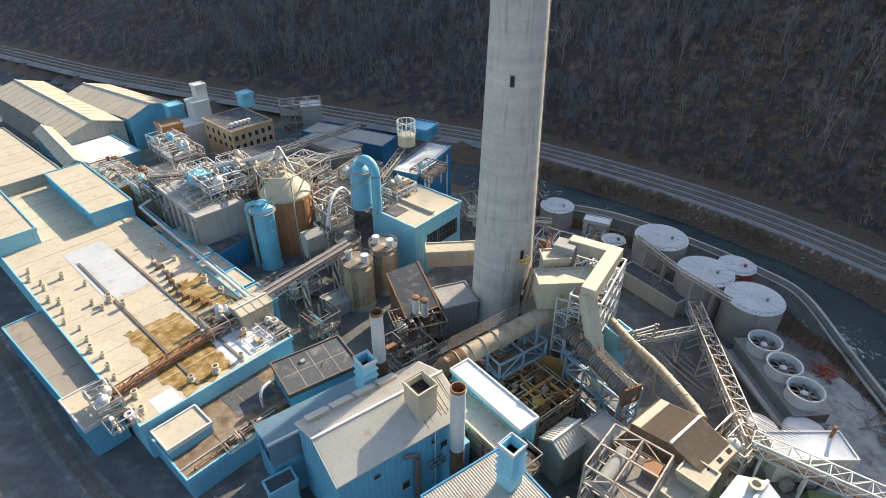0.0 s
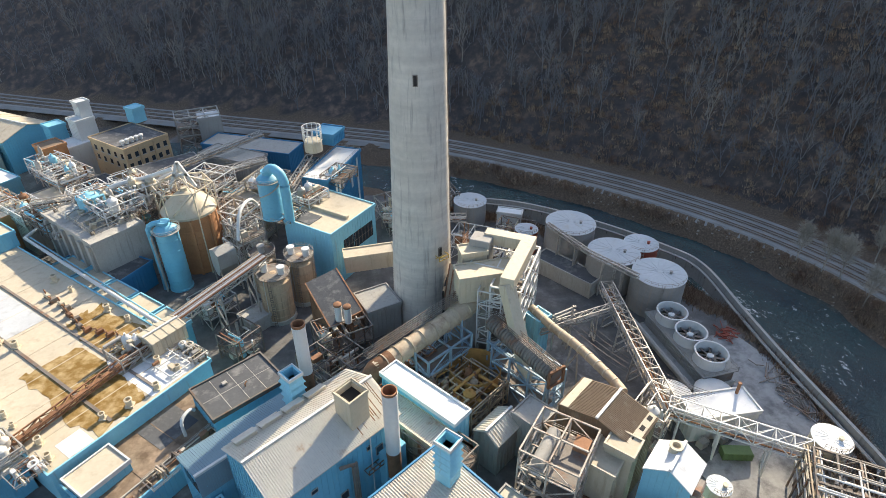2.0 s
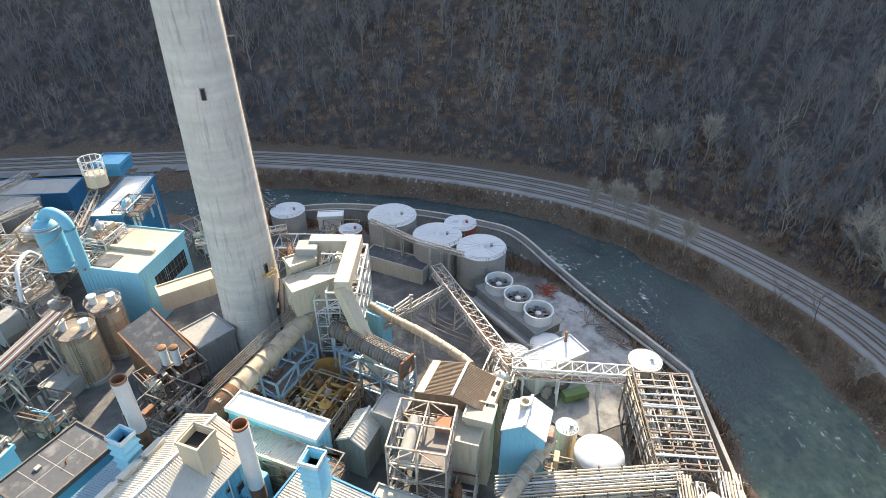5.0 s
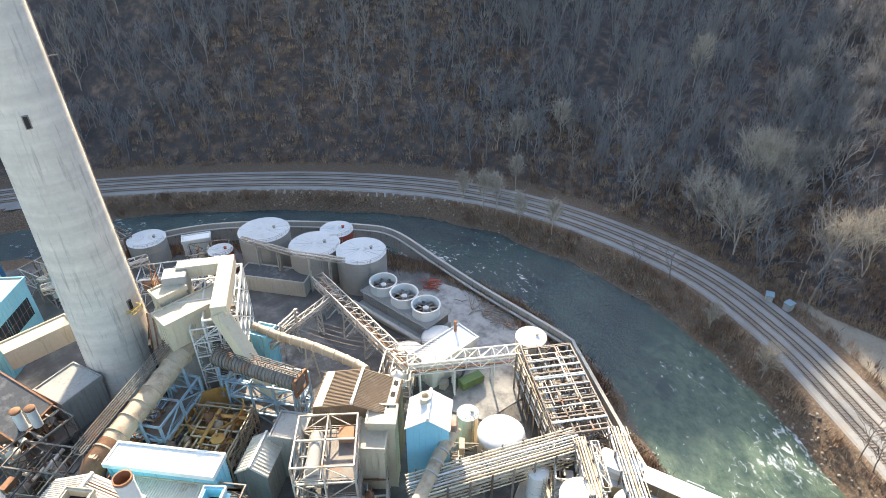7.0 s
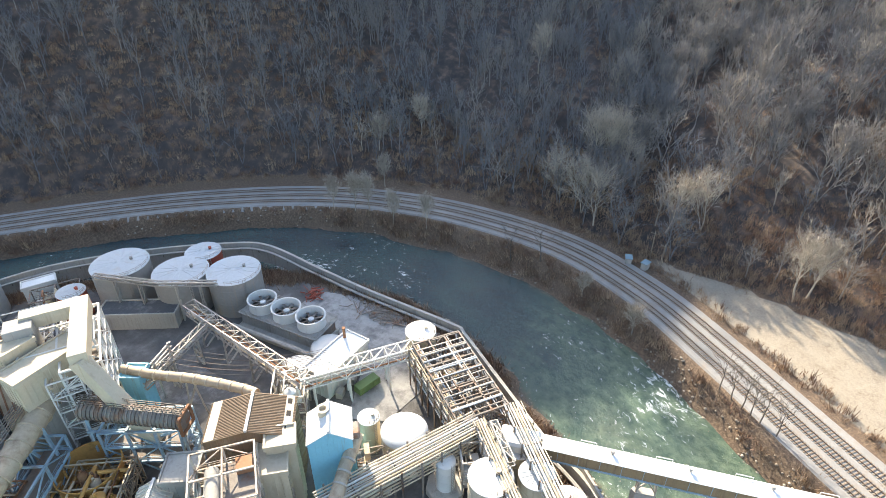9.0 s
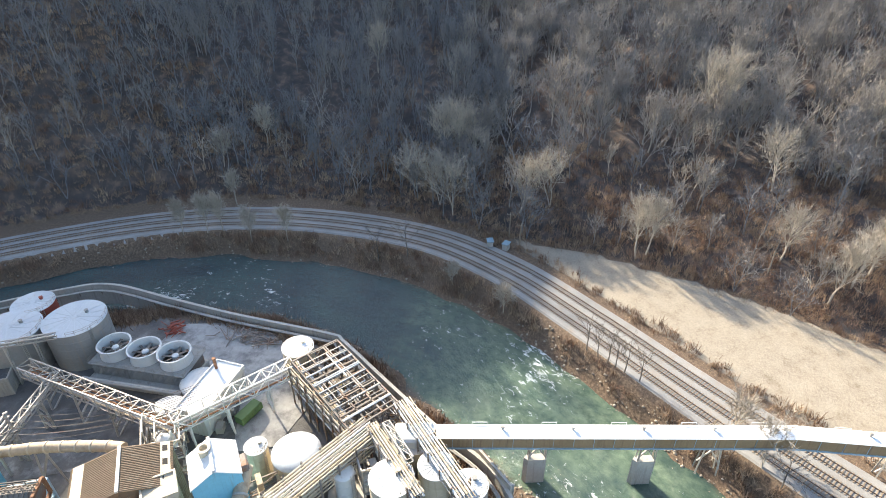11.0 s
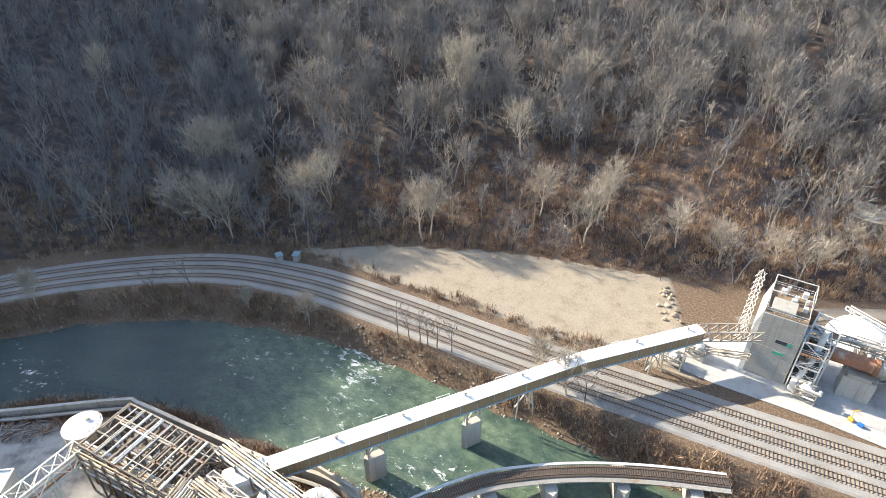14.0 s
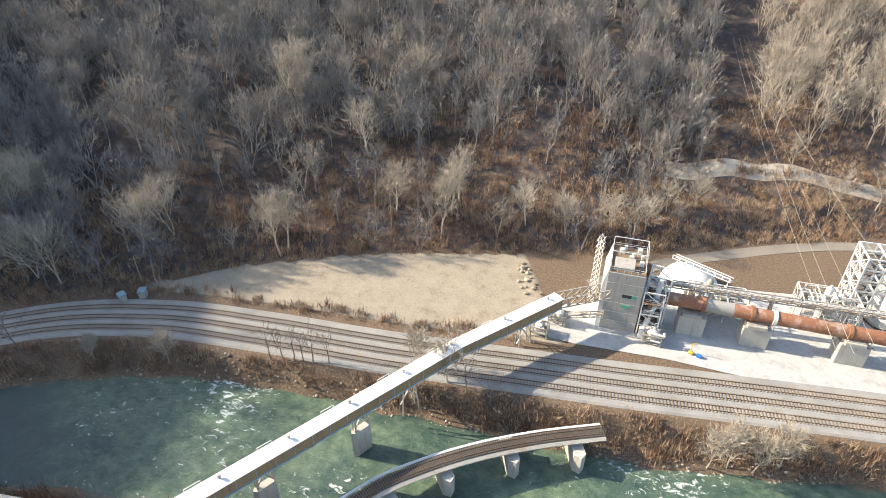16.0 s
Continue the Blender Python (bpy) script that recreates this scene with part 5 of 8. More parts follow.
# rust runs, wall fittings and windows of the boiler house
rnd = random.Random(33)
for i in range(16):
    x = 17.5 + rnd.random() * 8.2
    y1 = rnd.uniform(0.3, 3.0)
    bm = bmesh.new()
    s0 = 3.5 / 7.8
    beam(bm, (x, y1, 19.5 + y1 * s0 + 0.27), (x, 7.6, 22.92 + 0.27), rnd.uniform(0.12, 0.3), 0.1)
    part("rust_run", bm, M_rust, boiler, "rust run down the ribs")
for i in range(9):
    x = 19.0 + rnd.random() * 6
    bm = bmesh.new()
    beam(bm, (x, 8.2, 22.75 + 0.27), (x, 15.2, 19.6 + 0.27), rnd.uniform(0.12, 0.3), 0.1)
    part("rust_run", bm, M_rust, boiler)
for x, z, w, h in ((6.5, 15.5, 1.3, 1.0), (18.5, 16.0, 1.0, 1.0), (20.5, 13.0, 1.6, 2.2), (12.0, 8.0, 1.6, 2.0)):
    w0 = part("window", abox(x, x + w, -0.16, -0.02, z, z + h), M_glass, boiler)
    part("frame", bars([((x, -0.18, z), (x + w, -0.18, z)), ((x, -0.18, z + h), (x + w, -0.18, z + h)), ((x, -0.18, z), (x, -0.18, z + h)), ((x + w, -0.18, z), (x + w, -0.18, z + h))], 0.1), M_steel, w0)
part("cable_ladder", bars([((14.6, -0.7, 0), (14.6, -0.7, 16)), ((15.8, -0.7, 0), (15.8, -0.7, 16))] + [((14.6, -0.7, k * 0.6), (15.8, -0.7, k * 0.6)) for k in range(27)], 0.14), M_steel_dark, boiler)
for k in range(3):
    smooth(part("wall_pipe", tube(spline([(14.8 + k * 0.4, -0.8, 0), (14.8 + k * 0.4, -0.8, 15), (14.4 + k * 0.3, -1.0, 16.6), (13.0, -0.9, 17.2 + k * 0.3), (12.2, -0.4, 17.0 + k * 0.3)], 0.5), 0.16, 8), M_steel_dark, boiler))
part("wall_platform", bars([((17.5, -1.6, 11.5), (24, -1.6, 11.5)), ((17.5, -0.1, 11.5), (24, -0.1, 11.5)), ((17.5, -1.6, 12.6), (24, -1.6, 12.6))] + [((17.5 + k * 1.3, -1.6, 11.5), (17.5 + k * 1.3, -1.6, 12.6)) for k in range(6)] + [((17.5 + k * 1.3, -1.6, 11.5), (17.5 + k * 1.3, -0.1, 11.5)) for k in range(6)], 0.14), M_rust, boiler)
smooth(part("down_pipe", tube([(19.3, -0.3, 0), (19.3, -0.3, 19)], 0.12, 8), M_white, boiler))
part("wall_bay", abox(21.0, 26.0, -2.2, -0.04, 0, 13.5, bevel=0.1), M_blue, boiler)
# long dark window band in the annexe end and louvres
for k in range(3):
    part("window", abox(-0.12, 0.0, 1.2 + k * 1.9, 2.9 + k * 1.9, 10.0, 12.6), M_glass, bpy.data.objects["boiler_annexe"])
cb = bpy.data.objects["centre_block"]
for k in range(9):
    w0 = part("window", abox(5.0 + k * 1.55, 6.4 + k * 1.55, -0.14, -0.01, 8.2, 13.4), M_glass, cb)
    part("mullion", bars([((5.7 + k * 1.55, -0.17, 8.2), (5.7 + k * 1.55, -0.17, 13.4)), ((5.0 + k * 1.55, -0.17, 10.8), (6.4 + k * 1.55, -0.17, 10.8))], 0.08), M_steel_dark, w0)
part("roof_duct", abox(9, 10.2, 1.5, 16, 18.12, 19.0, bevel=0.1), M_cream, cb)
part("roof_well", abox(1.0, 6.5, 8.5, 16.8, 18.1, 18.3), M_roof_tar, cb)
tbk = bpy.data.objects["tall_blue_block"]
for k, (x, z0, z1) in enumerate(((5, 13, 17), (7.5, 12, 17.5), (10, 13, 17), (22, 2, 19), (17, 10, 14))):
    part("white_panel", abox(x, x + 1.2, -0.14, -0.02, z0, z1), M_white, tbk, "pale replacement wall panel")
part("roof_rail", rail_bars([(0, 0), (26, 0), (26, 9), (0, 9)], 20.9, 1.1, 2), M_steel, tbk)
# seams and hatch on the dark tar roof
tr = bpy.data.objects["tar_roof_block"]
for k in range(1, 4):
    part("roof_seam", abox(k * 4.0 - 0.06, k * 4.0 + 0.06, 0.3, 10.7, 11.1, 11.17), M_concrete, tr)
part("roof_seam", abox(0.3, 15.9, 5.4, 5.5, 11.1, 11.16), M_concrete, tr)
part("hatch", abox(5.5, 6.6, 7.2, 8.2, 11.12, 11.6, bevel=0.05), M_steel, tr)
smooth(part("roof_stub", tube([(9, 4, 11.1), (9, 4, 11.9), (9.6, 4.2, 12.1)], 0.16, 8), M_rust, tr))
# fittings on the front wing's ruined roof
fw_ = bpy.data.objects["front_annexe"]
part("dark_patch", abox(15, 24, 6, 14, 6.13, 6.17), M_roof_tar, fw_, "black bare roof patch")
part("parapet_coping", abox(-0.5, 29.4, 2.6, 2.9, 6.12, 6.5), M_concrete, fw_)
for k in range(5):
    smooth(part("roof_pipe", tube([(2 + k * 5, 1.0, 6.1), (2 + k * 5, 1.0, 6.9), (5.5 + k * 5, 1.0, 6.9), (5.5 + k * 5, 1.0, 6.1)], 0.16, 8), M_steel_dark if k % 2 else M_rust, fw_))
smooth(part("white_pipe", tube(spline([(20, 5, 6.1), (20, 5, 9.5), (21, 5.5, 10.4), (23, 6, 10.4), (24, 6.2, 9.2)], 0.5), 0.35, 10), M_white, fw_))
sa = bpy.data.objects["blue_annexe"]
part("stair", bars([((11.9, 1 + k * 0.45, 4.5 - k * 0.3), (13.1, 1 + k * 0.45, 4.5 - k * 0.3)) for k in range(14)] + [((13.1, 1, 5.6), (13.1, 7, 1.6)), ((13.1, 1, 4.5), (13.1, 7, 0.5))], 0.12), M_steel, sa)


def open_shaft(label, x, y, turn, L, W, base, top, mat, louvres=0):
    root = thing("vent_shaft", label, "vent", (x, y, base), turn)
    h = top - base
    t = 0.3
    part("casing", abox(0, L, 0, t, 0, h), mat, root)
    part("casing", abox(0, L, W - t, W, 0, h), mat, root)
    part("casing", abox(0, t, t, W - t, 0, h), mat, root)
    part("casing", abox(L - t, L, t, W - t, 0, h), mat, root)
    part("throat", abox(t, L - t, t, W - t, 0, h * 0.8), M_black, root)
    for k in range(louvres):
        z = h * (0.35 + 0.6 * k / louvres)
        o = 0.35
        part("louvre", lathe_square(L, W, z, o), M_blue_pale, root)
    part("rim", parapet(L, W, h + 0.1, 0.18, 0.12), M_white if louvres else mat, root)
    return root


def lathe_square(L, W, z, o):
    """A flared square collar round a shaft."""
    bm = bmesh.new()
    a = [bm.verts.new(p) for p in ((-o, -o, z), (L + o, -o, z), (L + o, W + o, z), (-o, W + o, z))]
    b = [bm.verts.new(p) for p in ((-0.02, -0.02, z + 0.75), (L + 0.02, -0.02, z + 0.75), (L + 0.02, W + 0.02, z + 0.75), (-0.02, W + 0.02, z + 0.75))]
    for i in range(4):
        bm.faces.new((a[i], a[(i + 1) % 4], b[(i + 1) % 4], b[i]))
    bm.faces.new(a[::-1])
    return bm


open_shaft("open square sheet-metal shaft with a rusted base on the boiler house", -4.3, 70.6, 40, 4.2, 4.2, 20.5, 27.6, M_cream)
open_shaft("pale blue louvred exhaust shaft", -15.2, 80.4, 38, 2.9, 3.2, 14, 25, M_blue_pale, 4)
open_shaft("pale blue louvred exhaust shaft with a rusty skirt", 11.2, 59.6, 44, 3.1, 3.1, 15.5, 26, M_blue_pale, 4)


def white_stack(x, y, base, top, r, label):
    root = thing("exhaust_stack", label, "stack", (x, y, base))
    h = top - base
    smooth(part("shaft", lathe([(r, h * 0.3), (r, h - 0.9), (r * 1.06, h - 0.85), (r * 1.06, h - 0.6), (r, h - 0.55), (r, h), (r - 0.15, h), (r - 0.15, h - 2.5)], 28), M_white, root))
    smooth(part("flue", lathe([(r + 0.02, 0), (r + 0.02, h * 0.3)], 28), M_rust, root, "rusted lower flue"))
    smooth(part("rim", lathe([(r + 0.03, h - 0.5), (r + 0.05, h + 0.04), (r - 0.17, h + 0.04), (r - 0.17, h - 2.2)], 28, caps=False), M_rust, root, "rusted stack rim"))
    part("throat", lathe([(r - 0.16, h - 2.4), (r - 0.16, h - 2.3)], 20), M_rust, root)
    return root


white_stack(-13.0, 88.3, 14, 31.9, 1.3, "white cylindrical exhaust stack with a rusty base")
white_stack(2.6, 70.2, 8, 30.2, 1.35, "white cylindrical exhaust stack with a rusty base")
tb = flat_building("louvre_house", "dark louvre house against the blue annexe", (-33, 66), 36, 5, 3, 9, M_blue_pale, M_roof_tar, lines=False)
tb.matrix_world = pose(-31.2, 64.3, 0, 0, 0, 36)

# ---- chimney foot ----
dk = thing("tilted_roof_house", "dark tar-roofed house with a tilted roof", "building", (-1.6, 118.0, 0), 113)
part("wall", prism([(0, 0), (14.5, 0), (14.5, 8), (0, 8)], 0, [9.5, 13.5, 12.0, 8.0]), M_rust, dk)
part("roof", prism([(-0.4, -0.4), (14.9, -0.4), (14.9, 8.4), (-0.4, 8.4)], [9.55, 13.6, 12.1, 8.05], [9.9, 13.95, 12.45, 8.4]), M_roof_tar, dk)
part("rust_edge", bars([((-0.4, -0.5, 9.8), (14.9, -0.5, 13.9)), ((14.9, 8.5, 12.4), (-0.4, 8.5, 8.3)), ((-0.5, -0.4, 9.8), (-0.5, 8.4, 8.3))], 0.35), M_rust, dk)
flat_building("chimney_annexe", "grey annexe at the foot of the chimney", (0.5, 117.5), 20, 9, 9, 9, M_grey, M_concrete)
flat_building("flue_bridge", "long cream flue duct into the chimney", (-4.5, 137.5), 5, 14, 4.5, 13, M_cream, M_roof_beige, 8, lines=False)
fl = thing("flue_inlet", "sloping ribbed flue inlet beside the chimney", "duct", (19.5, 113.5, 0), -20)
part("casing", prism([(0, 0), (6.5, 0), (6.5, 7), (0, 7)], 0, [15.0, 15.0, 20.0, 20.0]), M_duct, fl)
for k in range(7):
    part("rib", bars([((k * 1.05 + 0.1, -0.1, 15.0), (k * 1.05 + 0.1, 7.1, 20.1))], 0.3), M_rust, fl)
part("black_side", abox(-0.5, 0, -0.5, 7, 0, 17), M_black, fl)

# great horizontal flue and the dark bellows duct
fd = thing("flue_duct", "great round tan flue duct with stiffening rings and a catwalk", "duct")
p0, p1 = Vector((0.5, 90.8, 15.0)), Vector((27.0, 108.8, 16.5))
smooth(part("shell", tube([p0, p1], 2.15, 28), M_duct, fd))
smooth(part("rusted_elbow", tube([p0 + Vector((-1, -0.7, -6)), p0 + Vector((-1.2, -0.8, -1.5)), p0 + Vector((0.4, 0.3, 0.05)), p0.lerp(p1, 0.14)], 2.22, 24), M_rust, fd, "rusted brown elbow"))
for k in range(9):
    c = p0.lerp(p1, 0.08 + k * 0.11)
    d = (p1 - p0).normalized()
    smooth(part("ring", tube([c, c + d * 0.25], 2.4, 24), M_duct, fd))
n = Vector((-(p1 - p0).y, (p1 - p0).x, 0)).normalized()
cw = []
for k in range(17):
    c = p0.lerp(p1, k / 16) + n * 2.6 + Vector((0, 0, 2.1))
    cw += [(c - n * 0.8, c - n * 0.8 + Vector((0, 0, 1.2))), (c + n * 0.8, c + n * 0.8 + Vector((0, 0, 1.2))), (c - n * 0.8, c + n * 0.8)]
for s in (-0.8, 0.8):
    for h in (0, 0.6, 1.2):
        cw.append((p0 + n * (2.6 + s) + Vector((0, 0, 2.1 + h)), p1 + n * (2.6 + s) + Vector((0, 0, 2.1 + h))))
part("catwalk", bars(cw, 0.13), M_steel_dark, fd)
for k in (0.3, 0.75):
    c = p0.lerp(p1, k)
    part("trestle", bars([(c + n * 2.2, Vector((c.x + n.x * 3.0, c.y + n.y * 3.0, 0))), (c - n * 2.2, Vector((c.x - n.x * 3.0, c.y - n.y * 3.0, 0))), (c + n * 2.4 - Vector((0, 0, 6)), Vector((c.x - n.x * 2.8, c.y - n.y * 2.8, 2))), (c - n * 2.4 - Vector((0, 0, 2.4)), c + n * 2.4 - Vector((0, 0, 2.4)))], 0.45), M_steel_blue, fd)
bd = thing("bellows_duct", "dark corrugated duct sloping beside the flue", "duct")
q0, q1 = Vector((28.0, 100.0, 17.0)), Vector((37.5, 81.8, 15.8))
d = (q1 - q0).normalized()
smooth(part("shell", tube([q0, q1], 1.75, 24), M_steel_dark, bd))
for k in range(26):
    c = q0.lerp(q1, (k + 0.5) / 26)
    smooth(part("ring", tube([c - d * 0.12, c + d * 0.12], 1.98, 20), M_steel_dark, bd))
part("end_flange", bars([(q1 + Vector((-1.9, -0.9, -2)), q1 + Vector((1.9, 0.9, -2))), (q1 + Vector((-1.9, -0.9, 2)), q1 + Vector((1.9, 0.9, 2))), (q1 + Vector((-1.9, -0.9, -2)), q1 + Vector((-1.9, -0.9, 2))), (q1 + Vector((1.9, 0.9, -2)), q1 + Vector((1.9, 0.9, 2)))], 0.5), M_rust, bd)
n2 = Vector((-d.y, d.x, 0))
cw = []
for k in range(12):
    c = q0.lerp(q1, k / 11) + n2 * 0.2 + Vector((0, 0, 2.0))
    cw += [(c - n2 * 0.7, c - n2 * 0.7 + Vector((0, 0, 1.1))), (c + n2 * 0.7, c + n2 * 0.7 + Vector((0, 0, 1.1)))]
for s in (-0.7, 0.7):
    cw += [(q0 + n2 * (0.2 + s) + Vector((0, 0, 2 + h)), q1 + n2 * (0.2 + s) + Vector((0, 0, 2 + h))) for h in (0, 0.55, 1.1)]
part("catwalk", bars(cw, 0.12), M_steel_dark, bd)
part("trestle", bars([(Vector((28, 100, 15)), Vector((27, 99, 0))), (Vector((36.5, 83.5, 14)), Vector((35.5, 83, 0))), (Vector((38.5, 84.5, 14)), Vector((39.5, 85, 0))), (Vector((27, 99, 12)), Vector((38, 84, 12))), (Vector((27, 99, 4)), Vector((38, 84, 12)))], 0.45), M_steel_blue, bd)

# cream dust collector with its square ducts and white frame
sq = thing("square_duct", "cream square duct sloping down from the dust collector", "duct")


def square_run(points, w, mat, root, name="duct_run"):
    for a, b in zip(points, points[1:]):
        bm = bmesh.new()
        beam(bm, a, b, w)
        bmesh.ops.bevel(bm, geom=bm.edges[:], offset=0.08, segments=1, affect="EDGES")
        part(name, bm, mat, root)


square_run([Vector((30.6, 118.7, 28.5)), Vector((40.5, 113.0, 28.5))], 3.0, M_cream, sq)
square_run([Vector((40.5, 114.2, 28.7)), Vector((30.4, 97.8, 28.7))], 3.2, M_cream, sq)
square_run([Vector((30.6, 98.6, 28.4)), Vector((34.4, 89.0, 8.5))], 2.8, M_cream, sq)
part("inlet_box", abox(-2.5, 2.5, -2.2, 2.2, 22, 29.5, bevel=0.15), M_grey, sq).matrix_basis = pose(29.2, 116.8, 0, 0, 0, -30)
part("rust_stair", bars([((-3.0, -2, 20 + z), (-3.0, 2, 20 + z)) for z in range(10)] + [((-3, -2, 20), (-3, -2, 31)), ((-3, 2, 20), (-3, 2, 31)), ((-4, 2, 20), (-4, 2, 31))], 0.2), M_rust, sq).matrix_basis = pose(28.2, 117.5, 0, 0, 0, -30)
part("collector_hopper", prism([(2, 1), (12, 1), (12, 6), (2, 6)], 0, 18.3), M_grey, sq).matrix_basis = pose(21.6, 104.9, 0, 0, 0, 5)
steel_tower("collector_frame", "dense white-painted steel frame beside the dust collector", (34.4, 99.8), 60, 20, 7, 0, 24.5, 6, M_white, 0.42, nx=4, ny=1)
steel_tower("collector_frame", "white-painted steel frame under the square duct", (25.5, 112.0), -30, 13, 8, 0, 25.5, 5, M_white, 0.4, nx=2, ny=1)
flat_building("blue_cabin", "small pale blue cabin beside the white frame", (41.0, 103.5), 30, 4, 4, 12, M_blue_pale, M_blue_pale, 0, lines=False)
tp = thing("insulated_pipe", "fat tan insulated pipe curving over the yard", "pipes")
pts = spline([(40.6, 108.5, 12.5), (43.5, 101, 12.3), (46.6, 94.2, 12.4), (48.5, 87, 13.2), (49.8, 80, 14.2), (50.2, 76.5, 14.5)], 1.6)
smooth(part("pipe", tube(pts, 1.05, 18), M_duct, tp))
for i in range(1, len(pts) - 1, 2):
    smooth(part("band", tube([pts[i] - (pts[i + 1] - pts[i]).normalized() * 0.15, pts[i] + (pts[i + 1] - pts[i]).normalized() * 0.15], 1.16, 18), M_cream, tp))
part("bent", bars([((46.0, 94.5, 11.5), (45.0, 95, 0)), ((47.2, 94, 11.5), (48.2, 93.5, 0)), ((45.3, 95, 4), (47.8, 94, 10))], 0.35), M_steel, tp)

# pit under the flue: blue-grey frame over rusty conveyors
steel_tower("pit_frame", "blue-grey steel frame over the bark pit", (12.5, 93.5), 35, 14, 9, 0, 12.5, 3, M_steel_blue, 0.45, nx=2, ny=1)
steel_tower("pit_frame", "blue-grey steel frame carrying the bellows duct", (27.5, 96.0), -55, 16, 6, 0, 13, 3, M_steel_blue, 0.45, nx=3, ny=1)
hp = thing("bark_hopper", "rusty orange tapering hopper in the pit", "hopper", (23.5, 95.0, 0))
smooth(part("cone", lathe([(2.6, 0), (6.0, 6.0), (6.0, 8.5), (5.8, 8.5), (5.8, 6.0), (2.5, 0.3), (0.1, 0.3)], 32, caps=False), M_gold, hp))
process_cluster("rusty tangle of pipes and catwalks in the bark pit", (15.5, 79.0), 38, 17, 13, 8.0, 11, (M_rust, M_gold, M_steel_dark, M_duct), dense=2.2, frame_mat=M_duct)
process_cluster("dark crowded process units between chimney and stacks", (-9.0, 93.5), 38, 12, 13, 10.0, 12, (M_steel_dark, M_rust, M_duct, M_frame), dense=2.4, frame_mat=M_steel_dark)
process_cluster("dark process frame by the brown silos", (-11.0, 108.0), 20, 13, 9, 9.0, 13, (M_steel_dark, M_rust, M_cream, M_steel), dense=2.0, frame_mat=M_steel_dark)
process_cluster("rusty decks and pipes below the great flue", (2.5, 84.0), 38, 10, 7, 9.0, 14, (M_rust, M_steel_dark, M_duct), dense=2.2, frame_mat=M_rust)
process_cluster("dark frames behind the white-roofed block", (18.5, 70.0), 130, 13, 7, 13.0, 15, (M_steel_dark, M_duct, M_rust, M_steel), dense=2.0, frame_mat=M_steel_dark)
for k, (x, y) in enumerate(((-6.9, 115.8), (-4.6, 114.6))):
    s = thing("filter_drum", "small white and rusty upright filter drum", "tank", (x, y, 9.2), 0, "filter drums")
    smooth(part("shell", lathe([(0.9, 0), (0.9, 4.2), (1.0, 4.25), (1.0, 4.6), (0.5, 4.7)], 18), M_white, s))
    smooth(part("rust_top", lathe([(1.02, 4.62), (1.02, 5.1), (0.6, 5.3)], 18), M_rust, s))
# angled low houses near the frame tower
gable_building("hopper_house", "tan corrugated hopper house with a pitched roof", (23.0, 72.0), 38, 8, 6, 9, 11, M_grey, M_roof_metal, seams=0.7)
flat_building("hopper_house", "grey corrugated hopper house", (31.0, 72.5), 38, 6, 6, 12, M_grey, M_concrete, lines=False)
flat_building("tan_roof_block", "low block with a tan sheet roof", (18.0, 46.0), 40, 12, 9, 13, M_grey, M_cream)
flat_building("cream_duct_box", "stepped cream duct box beside the frame tower", (39.3, 57.0), 44, 7.0, 5.0, 16.5, M_cream, M_roof_beige, 0, lines=False)
flat_building("cream_duct_box", "raised end of the cream duct box", (43.2, 58.6), 44, 4.2, 5.0, 18.6, M_cream, M_roof_beige, 0, lines=False)
tw = steel_tower("frame_tower", "open steel tower of pale rusted beams round a white vessel", (31.5, 54.6), 50, 11, 10.5, 0, 21.5, 5, M_frame, 0.32, nx=2, ny=2)
smooth(part("drum", tube([(1.5, 7.5, 18.0), (9.5, 7.5, 18.0)], 1.2, 20), M_grey, tw))
part("cabin", abox(1, 10, 6, 9, 15.5, 17.2), M_grey, tw)
part("rust_duct", abox(7.8, 10.3, 0.8, 3.5, 6, 19), M_rust, tw)
process_cluster("crowded frames below the steel tower", (33, 49), 50, 12, 8, 9, 17, dense=1.6, frame_mat=M_frame)

# blue house fan vent, brown house gable strip
v = thing("roof_fan", "round tan fan cowl on the white roof", "vent", (50.2, 57.8, 19.6))
smooth(part("cowl", lathe([(1.0, 0), (1.0, 1.6), (1.2, 1.7), (1.2, 1.9), (0.7, 1.9), (0.6, 1.2)], 20), M_cream, v))
rd = thing("round_duct", "round tan duct descending from the blue house", "duct")
smooth(part("pipe", tube([(52.2, 51.8, 16.5), (50.4, 51.6, 14.6), (47.0, 50.8, 13.2), (42.0, 48.6, 12.4), (37, 46.5, 12)], 1.25, 20), M_duct, rd))
part("hood", abox(-1.6, 1.6, -1.0, 1.4, 14.5, 18.0, bevel=0.3), M_steel_dark, rd).matrix_basis = pose(52.0, 52.3, 0, 0, 0, 42)
for t in (0.25, 0.5, 0.75):
    c = Vector((50.4, 51.6, 14.6)).lerp(Vector((42.0, 48.6, 12.4)), t)
    smooth(part("band", tube([c, c + Vector((-0.3, -0.1, -0.08))], 1.36, 20), M_steel, rd))
part("bent", bars([((46, 51, 12), (46, 51, 0)), ((44, 48.5, 12), (44, 48.5, 0))], 0.4), M_steel, rd)

process_cluster("tan trusses and conveyors in the open bark pit", (20.0, 82.5), 38, 13, 11, 7.0, 18, (M_gold, M_rust, M_duct, M_gold), dense=3.0, frame_mat=M_duct)
process_cluster("brown platforms beside the flue trestle", (8.0, 96.0), 35, 9, 8, 9.0, 19, (M_rust, M_duct, M_steel_dark), dense=2.5, frame_mat=M_rust)

